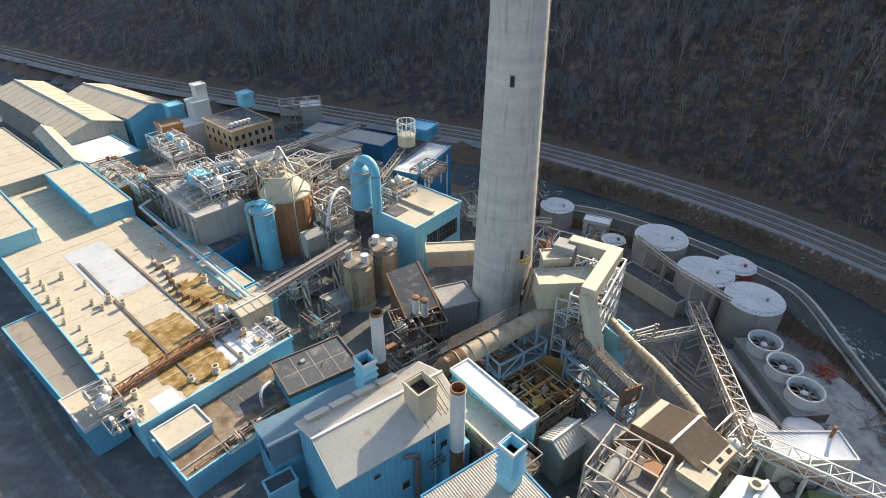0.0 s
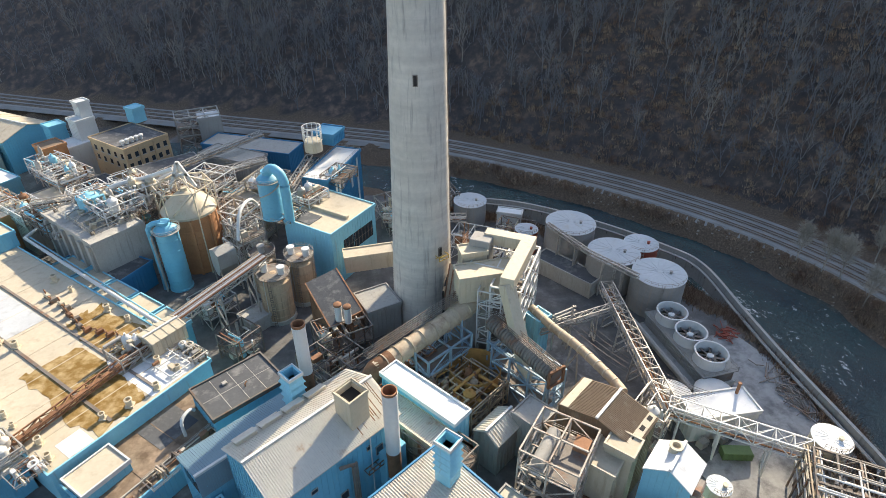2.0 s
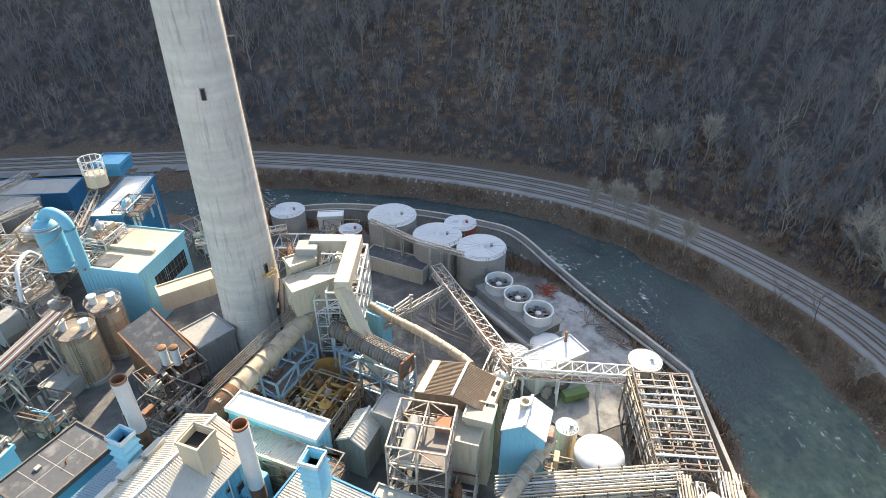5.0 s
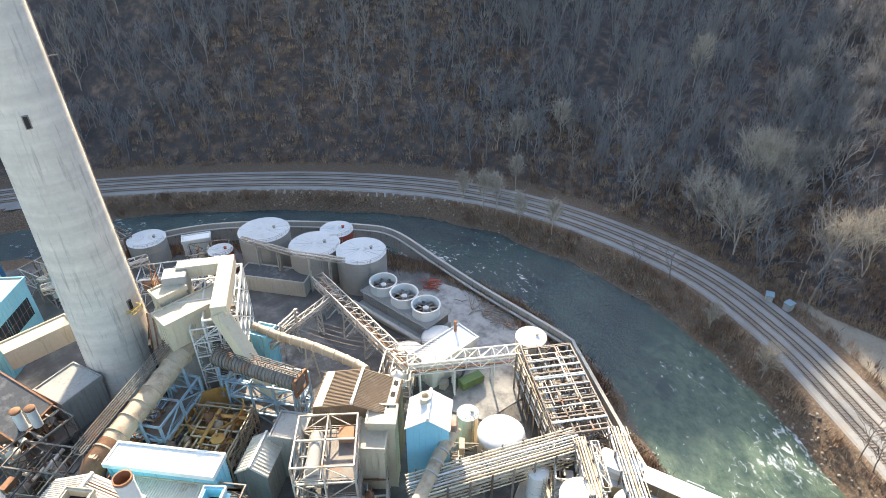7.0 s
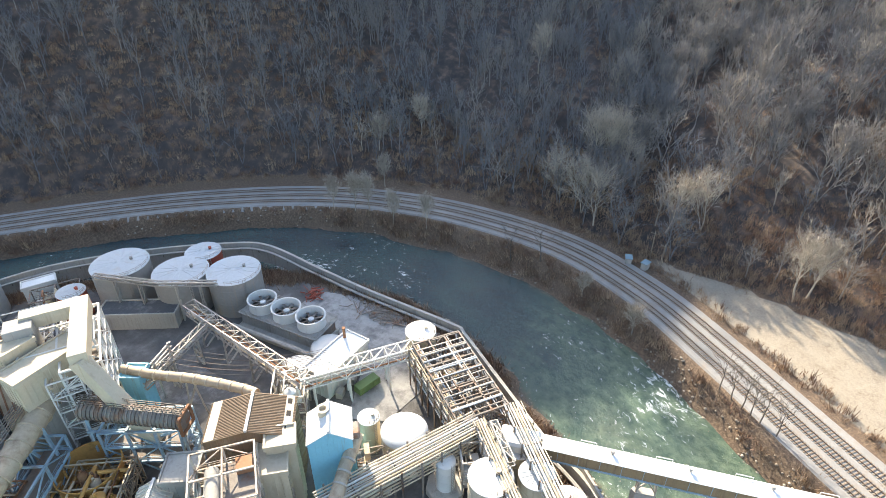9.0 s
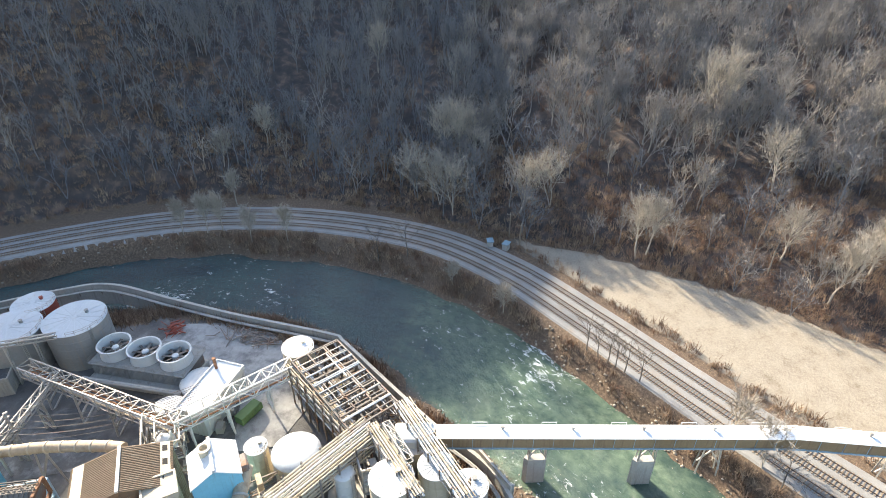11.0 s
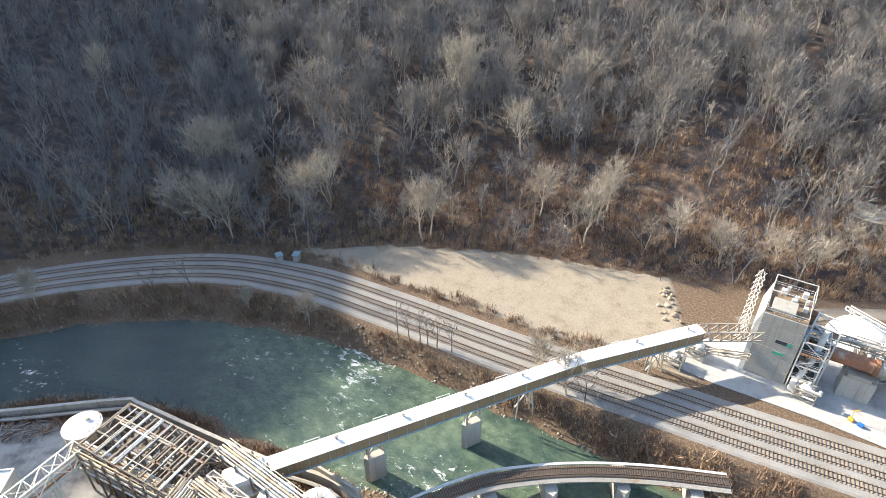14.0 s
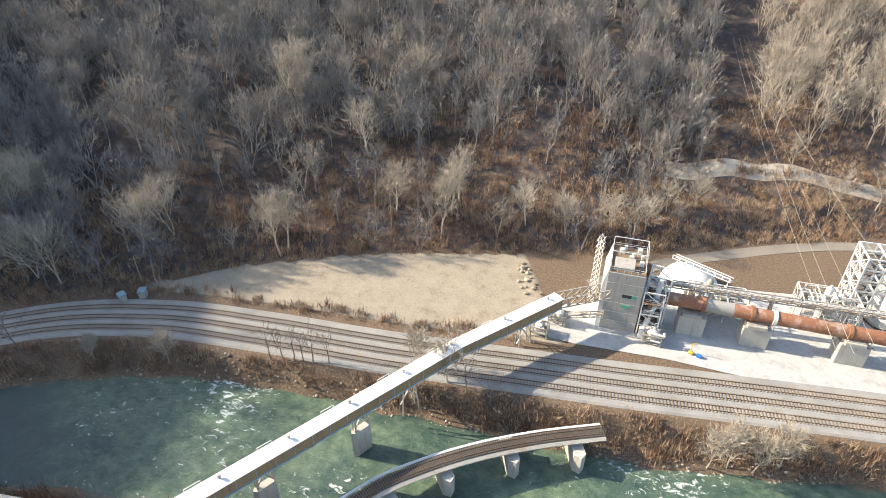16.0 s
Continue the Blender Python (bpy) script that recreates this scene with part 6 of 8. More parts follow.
for x, y, turn, L, W, base, H, seed in ((30.5, 101.5, 62, 11, 5.5, 0, 23, 81), (25.5, 106.5, 4, 9, 5, 0, 17, 82)):
    process_cluster("white-painted ducts, stairs and braces beside the dust collector", (x, y), turn, L, W, H, seed, (M_white, M_cream, M_duct), base, 0.8, frame_mat=M_white)
for x, y, turn, L, W, base, H, seed in ((-58.5, 172.0, 130, 15, 9, 18.2, 6, 83), (-44.0, 177.0, 60, 10, 12, 0, 21, 84), (-70.0, 170.0, 134, 12, 7, 18.2, 4, 85), (-33.5, 159.0, 60, 8, 10, 0, 17, 86), (-14.0, 158.0, 50, 9, 7, 18.2, 3.2, 87)):
    process_cluster("dense white pipes and ducts over the mill roofs", (x, y), turn, L, W, H, seed, (M_white, M_white, M_steel, M_cream, M_rust), base, 2.6, frame_mat=M_white)
# thick white ducts looping between the roofs
lp = thing("roof_ducts", "thick white ducts looping between the mill roofs", "duct")
for k, pts in enumerate((((-75, 168, 19), (-72, 171, 24), (-62, 173, 25.5), (-52, 168, 30)), ((-66, 178, 14), (-60, 178, 22), (-52, 172, 27), (-50, 165, 33)), ((-30, 168, 15), (-31, 160, 22), (-33, 152, 22), (-34, 147, 15)), ((-88, 176, 13), (-80, 178, 19), (-72, 180, 19), (-64, 184, 14)))):
    smooth(part("duct", tube(spline(pts, 1.0), (0.7, 0.9, 0.5, 0.6)[k], 14), M_white, lp))


# pipework, fans and railings crowding the roofs and gaps of the mill
def roof_plant(label, at, turn, L, W, base, seed, mats, count=1.0):
    """Low roof plant: pipe racks on sleepers, elbows, fans, boxes and a guard rail round it."""
    rnd = random.Random(seed)
    root = thing("roof_plant", label, "roof plant", (at[0], at[1], base), turn)
    for i in range(int(W / 1.6 * count)):
        y, z = rnd.uniform(0.3, W - 0.3), rnd.choice((0.5, 0.8, 1.2))
        x0, x1 = sorted((rnd.uniform(0, L), rnd.uniform(0, L)))
        if x1 - x0 < 3:
            x0, x1 = 0.3, L - 0.3
        smooth(part("pipe", tube([(x0, y, 0), (x0, y, z), (x1, y, z), (x1, y + rnd.uniform(-2, 2), z + 0.02)], rnd.choice((0.12, 0.18, 0.28)), 8), rnd.choice(mats), root))
        for x in (x0 + 0.8, x1 - 0.8):
            part("sleeper", abox(x, x + 0.25, y - 0.6, y + 0.6, 0, z - 0.1), M_tie, root)
    for i in range(int(L / 2.4 * count)):
        x, y0, z = rnd.uniform(0.5, L - 0.5), rnd.uniform(0, W * 0.4), rnd.choice((1.4, 1.9, 2.4))
        smooth(part("pipe", tube([(x, y0, 0), (x, y0, z), (x, rnd.uniform(W * 0.6, W), z), (x, W, 0.2)], rnd.choice((0.1, 0.15, 0.22)), 8), rnd.choice(mats), root))
    for i in range(int(L * W / 22 * count) + 1):
        x, y, q = rnd.uniform(1, L - 1), rnd.uniform(1, W - 1), rnd.uniform(0.4, 0.9)
        if rnd.random() < 0.5:
            smooth(part("fan_cowl", lathe([(q, 0), (q, 1.1), (q * 1.25, 1.2), (q * 1.25, 1.5), (q * 0.7, 1.6), (q * 0.6, 1.0)], 14, x, y), rnd.choice(mats), root))
        else:
            part("equipment_box", abox(x - q, x + q, y - q * 0.7, y + q * 0.7, 0, rnd.uniform(0.8, 2.0), bevel=0.06), rnd.choice(mats), root)
    part("guard_rail", rail_bars([(0, 0), (L, 0), (L, W), (0, W)], 0.02, 1.1, 2.0), M_steel, root)
    return root


PALE, MIXED, RUSTY = (M_white, M_steel, M_steel, M_cream), (M_steel, M_white, M_duct, M_rust, M_cream), (M_rust, M_duct, M_steel_dark, M_frame)
roof_plant("white pipework and fans on the concrete bins' roof", (-63.5, 161.5), 134, 24, 13, 18.12, 81, PALE, 1.2)
roof_plant("pipework and exhaust fans on the centre block's roof", (-20.5, 149.0), 50, 9, 9, 18.15, 82, MIXED, 1.2)
roof_plant("weathered pipework on the brick block's roof", (-106, 189), 137, 24, 11, 12.15, 83, MIXED, 0.8)
roof_plant("tangled pale pipework beside the conveyor hood", tuple(roof_at(1.0, 33.0))[:2], 47.5, 4, 9, 10.2, 84, PALE, 1.6)
roof_plant("rusty and white pipework at the corner of the warehouse roof", tuple(roof_at(1.0, 1.0))[:2], 137.5, 5, 6, 10.2, 85, MIXED, 1.8)
roof_plant("rusty pipework crossing the ruined front roof", (-42.0, 74.5), 48, 18, 4, 6.2, 86, RUSTY, 1.0)
process_cluster("pale pipe racks and decks behind the brick silo", (-36.0, 163.0), 50, 14, 12, 15, 87, MIXED, dense=2.2, frame_mat=M_steel)
process_cluster("white pipe frames between scrubber and brown silos", (-33.5, 150.5), 40, 8, 9, 17, 88, PALE, dense=2.4, frame_mat=M_steel)
process_cluster("weathered pipe racks between the chimney and the river tanks", (34.0, 133.0), 60, 18, 9, 6, 89, MIXED, dense=1.5, frame_mat=M_steel)

# ---- far mill ----
def far_mill():
    t = flat_building("white_tower", "white stepped headhouse tower", (-104, 236), 45, 7, 7, 22, M_white, M_white, lines=False)
    flat_building("white_tower", "upper stage of the white tower", (-103, 240), 45, 4.5, 4.5, 28, M_white, M_white, lines=False)
    flat_building("white_tower", "low white wing beside the tower", (-108, 228), 45, 13, 10, 14, M_white, M_roof_white, lines=False)
    flat_building("blue_headhouse", "small blue headhouse above the roofs", (-116, 240), 45, 6, 6, 19, M_blue, M_blue_pale, lines=False)
    bx = flat_building("blue_roof_tank", "bright blue square tank on the brick block", (-84.3, 241), 48, 5, 5, 24, M_blue_pale, M_blue_pale, 18.2, lines=False)
    steel_tower("grey_structure", "grey steel structure by the railway", (-72, 250), 15, 18, 10, 0, 16, 4, M_steel, 0.5, nx=3, ny=2)
    flat_building("grey_bunker", "grey sheet bunker in the steel structure", (-63, 251), 15, 9, 9, 15, M_grey, M_roof_white, lines=False)
    flat_building("dark_flat_block", "block with a near-black flat roof", (-47.5, 200), 120, 26, 22, 12, M_grey, M_roof_tar)
    flat_building("grey_flat_block", "block with a pale grey flat roof", (-32, 214), 146, 24, 10, 13, M_grey, M_concrete)
    flat_building("pink_block", "pinkish stuccoed block crowded with roof plant", (-30.7, 172.8), 62, 19, 14, 14, M_cream, M_roof_beige, lines=False)
    flat_building("blue_penthouse", "deep blue penthouse on the tall block", (-2, 198), 152, 8, 8, 28, M_blue_dark, M_blue_dark, 24.2, lines=False)
    flat_building("low_hall", "low hall with a white flat roof", (-120, 215), 140, 30, 18, 10, M_blue, M_roof_white)
    flat_building("low_hall", "low hall with a weathered flat roof", (-88, 190), 137, 20, 20, 11, M_grey, M_roof_beige)
    flat_building("brown_brick_block", "small dark brick block", (-112, 222), 45, 8, 8, 17, M_brick, M_roof_brown, lines=False)
    flat_building("low_hall", "low hall with a grey roof", (-75, 200), 137, 22, 16, 9, M_grey, M_roof_tar)
    flat_building("low_hall", "low blue hall by the railway", (-20, 235), 155, 40, 12, 8, M_blue_dark, M_concrete)
    ring = thing("ring_tower", "tan drum with an open white ring frame on top", "tank", (-12.5, 188.5, 24.2))
    smooth(part("drum", lathe([(3.0, 0), (3.0, 3.5), (2.6, 3.9)], 24), M_cream, ring))
    pr = []
    for i in range(12):
        a, b = 2 * math.pi * i / 12, 2 * math.pi * (i + 1) / 12
        pr += [((3.1 * math.cos(a), 3.1 * math.sin(a), 3.5), (3.1 * math.cos(a), 3.1 * math.sin(a), 8.5)), ((3.1 * math.cos(a), 3.1 * math.sin(a), 8.5), (3.1 * math.cos(b), 3.1 * math.sin(b), 8.5)), ((3.1 * math.cos(a), 3.1 * math.sin(a), 6), (3.1 * math.cos(b), 3.1 * math.sin(b), 6))]
    part("ring_frame", bars(pr, 0.22), M_white, ring)


far_mill()
FAR_PLANT = [  # x, y, turn, L, W, base, H, seed
    (-62, 166, 134, 15, 12, 18.2, 5, 31), (-72, 178, 134, 16, 10, 12, 7, 32), (-41, 172, 60, 11, 10, 0, 17, 33), (-27, 176, 60, 12, 10, 14.2, 4, 34),
    (-66, 185, 137, 18, 12, 0, 13, 35), (-90, 205, 137, 18, 12, 10, 6, 36), (-100, 216, 140, 14, 10, 10, 6, 37), (-4, 170, 58, 10, 8, 18.2, 3.5, 38),
    (10, 168, 20, 14, 12, 0, 10, 39), (24, 176, 10, 12, 10, 0, 9, 40), (-84, 172, 137, 14, 10, 11.2, 5, 41), (-35, 150, 40, 9, 8, 0, 12, 42),
    (28, 152, -30, 16, 8, 0, 9, 43), (44, 158, -30, 12, 7, 0, 7, 44), (-52, 186, 120, 14, 10, 0, 16, 45), (-96, 182, 137, 16, 9, 10.2, 4, 46), (-54, 104, 47, 9, 7, 10.2, 3.5, 47),
    (-66, 84, 137, 8, 5, 10.2, 2.8, 48), (-40, 104, 137, 10, 5, 0, 11, 49), (-32, 112, 47, 8, 7, 0, 8, 50), (-41, 128, 45, 9, 9, 0, 7, 51)]
for x, y, turn, L, W, base, H, seed in FAR_PLANT:
    process_cluster("crowded pipework, vessels and frames among the mill roofs", (x, y), turn, L, W, H, seed, (M_steel, M_white, M_cream, M_steel, M_blue_pale, M_rust, M_roof_white), base, 1.7, frame_mat=random.Random(seed).choice((M_white, M_steel, M_steel, M_steel_dark)))
for a, b in (((-98, 176, 17), (-58, 178, 19)), ((-58, 178, 19), (-30, 196, 18)), ((-66, 196, 15), (-34, 226, 16)), ((-86, 160, 14), (-92, 190, 15)), ((-20, 168, 20), (-14, 186, 22)), ((8, 162, 10), (34, 158, 10))):
    lattice_gallery("pipe_bridge", "pale pipe bridge crossing the mill roofs", a, b, 2.2, 1.8, M_steel, 4)


# ---- tank farm, cooling tower, river wall ----
WALL = [(28, 190), (57.3, 180.5), (80, 163), (97, 144), (103.2, 132), (102.5, 110), (101.8, 90), (102.0, 62), (100.4, 57), (91, 42), (81.5, 26.5), (74, 12), (60, 0)]
fw = spline([(*p, 0) for p in WALL], 2.0)
tagged(part("river_wall", strip(fw, [(-0.35, -4.5), (0.35, -4.5), (0.3, 2.4), (-0.3, 2.4)], "w", M_concrete), M_concrete, None), "pale concrete flood wall above the river", "wall", kind="structure")
tagged(part("wall_capping", strip(fw, [(-0.4, 2.404), (0.4, 2.404), (0.4, 2.6), (-0.4, 2.6)], "c", M_concrete), M_concrete, None), "pale metal capping along the flood wall", "trim", kind="structure")
wp = thing("wall_pipe", "grey pipe on posts along the flood wall", "pipes")
smooth(part("pipe", strip(fw, [(-2.2, 1.2), (-1.8, 1.0), (-1.4, 1.2), (-1.4, 1.5), (-1.8, 1.7), (-2.2, 1.5)], "p", M_grey), M_grey, wp))
part("posts", bars([(fw[i] + Vector((-1.6, -0.6, 0)), fw[i] + Vector((-1.6, -0.6, 1.1))) for i in range(0, len(fw), 3)], 0.2), M_steel_dark, wp)


def cooling_tower():
    root = thing("cooling_tower", "three-cell cooling tower with large pale fan rings", "cooling tower", (79.0, 98.6, 0), -84)
    # local x runs along the row of cells
    part("basin", abox(-12.5, 12.5, -6.5, 5.0, 0, 1.6), M_concrete, root)
    part("casing", abox(-12, 12, -4.2, 4.2, 1.6, 4.9), M_steel_dark, root, "dark slatted casing")
    for k in range(8):
        part("slat", abox(-12.1, 12.1, -4.5 - 0.0, -4.2, 1.8 + k * 0.38, 1.95 + k * 0.38), M_grey, root)
    part("deck", abox(-12.6, 12.6, -4.8, 4.8, 4.9, 5.15), M_grey, root)
    part("guard_rail", rail_bars([(-12.5, -4.7), (12.5, -4.7), (12.5, 4.7), (-12.5, 4.7)], 5.15, 1.1, 2.5), M_steel, root)
    for x in (-8.0, 0, 7.9):
        ring = part("fan_ring", lathe([(3.75, 5.15), (3.55, 6.4), (3.75, 8.0), (3.95, 8.02), (3.95, 8.2), (3.55, 8.2), (3.3, 6.4), (3.35, 5.3)], 48, x, 0), M_white, root, "pale flared fan ring")
        smooth(ring)
        part("well", lathe([(3.34, 5.2), (3.34, 5.3)], 40, x, 0), M_black, root)
        smooth(part("hub", lathe([(0.8, 5.4), (0.8, 7.0), (0.5, 7.2)], 20, x, 0), M_white, root))
        for b in range(8):
            bl = part("blade", abox(0.7, 3.2, -0.32, 0.32, -0.05, 0.05), M_steel_dark, root)
            bl.matrix_basis = pose(x, 0, 6.6, 0, 0, b * 45 + 10) @ pose(0, 0, 0, 14, 0, 0)
    for y in (-5.6, -6.1):
        smooth(part("header_pipe", tube([(-13, y - 1.5, 2.6), (13, y - 1.5, 2.6)], 0.45, 12), M_steel, root))
    return root


cooling_tower()
dome = lambda x, y, r: tank("domed_tank", "squat white domed tank by the cooling tower", x, y, r, 4.0, M_white, M_white, dome=True, rail=False)
dome(66.8, 83.2, 4.5)
dome(76.6, 82.2, 4.4)
wb = flat_building("white_cabin", "plain white box building with a thin rusty pipe", (66.0, 73.2), 0, 15, 6.5, 7, M_white, M_roof_white, lines=False)
part("flue_pipe", lathe([(0.35, 7.1), (0.35, 10), (0.45, 10.1), (0.45, 10.3)], 14, 12.8, 5.4), M_rust, wb)
flat_building("pump_house", "small flat white pump house among the tanks", (47, 168), -25, 8, 3.5, 6, M_white, M_roof_white, lines=False)
flat_building("bund_hut", "low dark bund building under the tanks", (52, 141), -55, 20, 6, 5.0, M_concrete, M_roof_tar, lines=False)
for p, q in (((57, 146, 12.5), (64.5, 130, 11.6)), ((64.5, 130, 11.6), (73, 117, 11.6))):
    lattice_gallery("tank_catwalk", "white lattice catwalk between the tanks", p, q, 1.1, 1.1, M_steel, 1, posts=(0.3, 0.7))
lattice_gallery("pipe_gallery", "white lattice pipe gallery along the yard", (64.8, 118.5, 7.5), (61.0, 76.0, 7.5), 3.2, 3.0, M_steel, 6, posts=(0.15, 0.38, 0.62, 0.86))
lattice_gallery("pipe_gallery", "white lattice pipe gallery to the rack", (61.0, 76.0, 7.5), (82.5, 60.5, 7.8), 3.2, 3.2, M_white, 6, posts=(0.1, 0.4, 0.75))
lattice_gallery("pipe_gallery", "thin pipe bridge over the yard", (41.5, 104, 8.0), (65, 110, 8.0), 1.6, 1.8, M_steel, 3, posts=(0.35, 0.7))
process_cluster("tangle of pipes where the galleries meet", (57.5, 71.5), 40, 8, 7, 10, 61, (M_steel, M_white, M_steel), dense=3.0, frame_mat=M_steel)
# pipe rack by the river
rk = steel_tower("pipe_rack", "dense weathered pipe rack of crossing beams by the river", (68.6, 40.6), 56, 24.5, 11.5, 0, 12, 3, M_steel_dark, 0.4, nx=6, ny=3, decks=False)
rk.matrix_world = pose(77.2, 33.0, 0, 0, 0, 56)
rnd = random.Random(8)
for k in range(3):
    z = (4.2, 8.3, 12.3)[k]
    for i in range(11 if k == 2 else 16):
        m = rnd.choice((M_steel, M_steel, M_white, M_steel, M_duct))
        if rnd.random() < 0.5:
            y = rnd.uniform(0, 11.5)
            x0 = rnd.uniform(0, 14)
            smooth(part("pipe", tube([(x0, y, z), (x0 + rnd.uniform(6, 24 - x0), y, z)], rnd.uniform(0.1, 0.22), 8), m, rk))
        else:
            x = rnd.uniform(0, 24)
            smooth(part("pipe", tube([(x, 0, z), (x, 11.5, z)], rnd.uniform(0.1, 0.2), 8), m, rk))
for k, x in enumerate(np.arange(1.2, 24, 1.9)):
    part("beam", bars([((x, 0, 12.1), (x, 11.5 if k % 3 else 7.0, 12.1))], 0.2), M_steel if k % 2 else M_steel_dark, rk)
part("lower_deck", abox(2, 20, 1, 10, 3.6, 3.75), M_steel_dark, rk)
for i in range(9):
    x, y = rnd.uniform(1, 22), rnd.uniform(1, 10)
    part("equipment_box", abox(x, x + rnd.uniform(0.8, 2.5), y, y + rnd.uniform(0.6, 1.4), 3.8, 3.8 + rnd.uniform(0.8, 2.4), bevel=0.05), rnd.choice((M_white, M_cream, M_steel, M_yellow)), rk)


def pipe_bundle(label, p, q, n, spread, z_levels, posts, seed):
    rnd = random.Random(seed)
    root = thing("pipe_rack", label, "pipe rack")
    p, q = Vector(p), Vector(q)
    nn = Vector((-(q - p).y, (q - p).x, 0)).normalized()
    for z in z_levels:
        for i in range(n):
            o = nn * (i / (n - 1) - 0.5) * spread + Vector((0, 0, z))
            smooth(part("pipe", tube([p + o, q + o], rnd.uniform(0.1, 0.24), 8), rnd.choice((M_steel, M_duct, M_white, M_steel, M_cream)), root))
    for k in range(posts):
        c = p.lerp(q, (k + 0.5) / posts)
        out = []
        for s in (-0.55, 0.55):
            out.append((Vector((c.x + nn.x * spread * s, c.y + nn.y * spread * s, 0)), c + nn * spread * s + Vector((0, 0, max(z_levels) + 0.6))))
        for z in z_levels:
            out.append((c - nn * spread * 0.55 + Vector((0, 0, z - 0.3)), c + nn * spread * 0.55 + Vector((0, 0, z - 0.3))))
        part("bent", bars(out, 0.28), M_steel_dark, root)
    return root


pipe_bundle("broad rack of many parallel tan and silver pipes", (39.5, 50.5, 0), (70.5, 36.0, 0), 9, 5.0, (8.0, 10.0, 12.0), 8, 3)
pipe_bundle("rack of parallel pale pipes toward the river", (78.0, 32.5, 0), (61.0, 14.0, 0), 7, 3.6, (10.0, 12.0), 6, 4)
pipe_bundle("rack of pipes beside the domed tank", (82.0, 60.5, 0), (69.0, 40.0, 0), 6, 2.6, (6.0, 9.0, 11.0), 7, 5)
pipe_bundle("rack of rusty pipes round the tan tanks", (70.0, 36.0, 0), (58.0, 22.0, 0), 5, 2.2, (11.5, 12.6), 5, 6)
lattice_gallery("access_stair", "sloping steel stair over the tan tanks", (70.5, 33.0, 12.5), (63.5, 25.5, 13.0), 1.4, 1.2, M_steel, 0)
process_cluster("tangled pipes beside the tan tanks", (66, 28), 40, 9, 8, 10.5, 62, (M_steel, M_steel, M_white, M_duct), dense=2.5, frame_mat=M_steel)
process_cluster("pipes and valves below the blue house", (52, 43.5), 45, 9, 8, 8, 63, (M_steel, M_duct, M_cream), dense=2.5, frame_mat=M_steel_dark)
st = thing("tank_stand", "octagonal pale stand under the small white tank", "stand", (60.6, 37.8, 0))
part("plinth", lathe([(4.0, 0), (4.0, 1.6), (3.7, 1.7)], 8), M_concrete, st)
tank("storage_tank", "white-topped tank at the conveyor's mill end", 72.0, 27.8, 3.6, 8.5, M_cream, M_roof_white)
tank("storage_tank", "pale tank beside the flood wall", 65.0, 14.5, 3.4, 9, M_tank, M_tank_roof)
tank("storage_tank", "tan tank half hidden under pipes", 69.2, 31.5, 3.2, 8, M_cream, M_tank_roof)
aw = thing("abutment_wall", "tall ribbed concrete retaining wall by the conveyor", "wall")
for k in range(7):
    p, q = Vector((82.0, 21.5, 0)).lerp(Vector((70.5, 7.5, 0)), k / 7), Vector((82.0, 21.5, 0)).lerp(Vector((70.5, 7.5, 0)), (k + 1) / 7)
    bm = bmesh.new()
    beam(bm, p + Vector((0, 0, -1)), q + Vector((0, 0, -1)), 0.5, 10)
    part("panel", bm, M_concrete, aw)
    part("rib", bars([(q + Vector((0.4, -0.3, -6)), q + Vector((0.4, -0.3, 4)))], 0.4), M_concrete, aw)
# yard paving and clutter
tagged(part("yard_paving", prism([(84, 56), (99, 60), (100, 92), (96, 104), (86, 104), (84, 76), (64, 66), (68, 58)], 0.12, 0.2), M_lime, None), "pale dusty concrete yard paving", "paving", kind="structure")
tagged(part("yard_road", prism([(44, 118), (57, 110), (58, 78), (52, 78), (50, 96), (40, 112)], 0.12, 0.18), M_yard, None), "dusty yard road between pipe galleries", "road", kind="structure")
gr = thing("green_skip", "faded green steel container", "container", (70.5, 67.5, 0.2), -12)
part("body", abox(0, 6, 0, 2.4, 0.2, 2.2, bevel=0.08), M_green, gr)
part("ribs", bars([((k, -0.06, 0.3), (k, -0.06, 2.1)) for k in range(7)], 0.12), M_green, gr)
for x, y, m in ((72.5, 71, M_steel), (67.5, 70.5, M_grey)):
    cb = thing("equipment_crate", "grey slatted equipment crate in the yard", "crate", (x, y, 0.2), 20)
    part("body", abox(0, 2.2, 0, 1.6, 0.1, 1.9, bevel=0.05), m, cb)
    part("skid", bars([((0, 0.2, 0.05), (2.2, 0.2, 0.05)), ((0, 1.4, 0.05), (2.2, 1.4, 0.05))], 0.12), M_tie, cb)
rnd = random.Random(21)
scr = bmesh.new()
for i in range(90):
    c = Vector((97 + rnd.gauss(0, 1.6), 81 + rnd.gauss(0, 4.5), 0.35 + rnd.random() * 0.7))
    dd = Vector((rnd.gauss(0, 1), rnd.gauss(0, 1), rnd.gauss(0, 0.15))).normalized() * rnd.uniform(0.8, 2.6)
    beam(scr, c - dd, c + dd, rnd.uniform(0.1, 0.3))
tagged(part("scrap_pile", scr, M_steel_dark, None), "tangled heap of dark scrap pipes", "scrap", kind="stuff")
scr = bmesh.new()
for i in range(40):
    c = Vector((94 + rnd.gauss(0, 1.6), 104 + rnd.gauss(0, 1.6), 0.3 + rnd.random() * 0.5))
    dd = Vector((rnd.gauss(0, 1), rnd.gauss(0, 1), rnd.gauss(0, 0.15))).normalized() * rnd.uniform(0.5, 1.6)
    beam(scr, c - dd, c + dd, rnd.uniform(0.1, 0.3))
tagged(part("scrap_pile", scr, M_red, None), "small heap of red scrap steel", "scrap", kind="stuff")
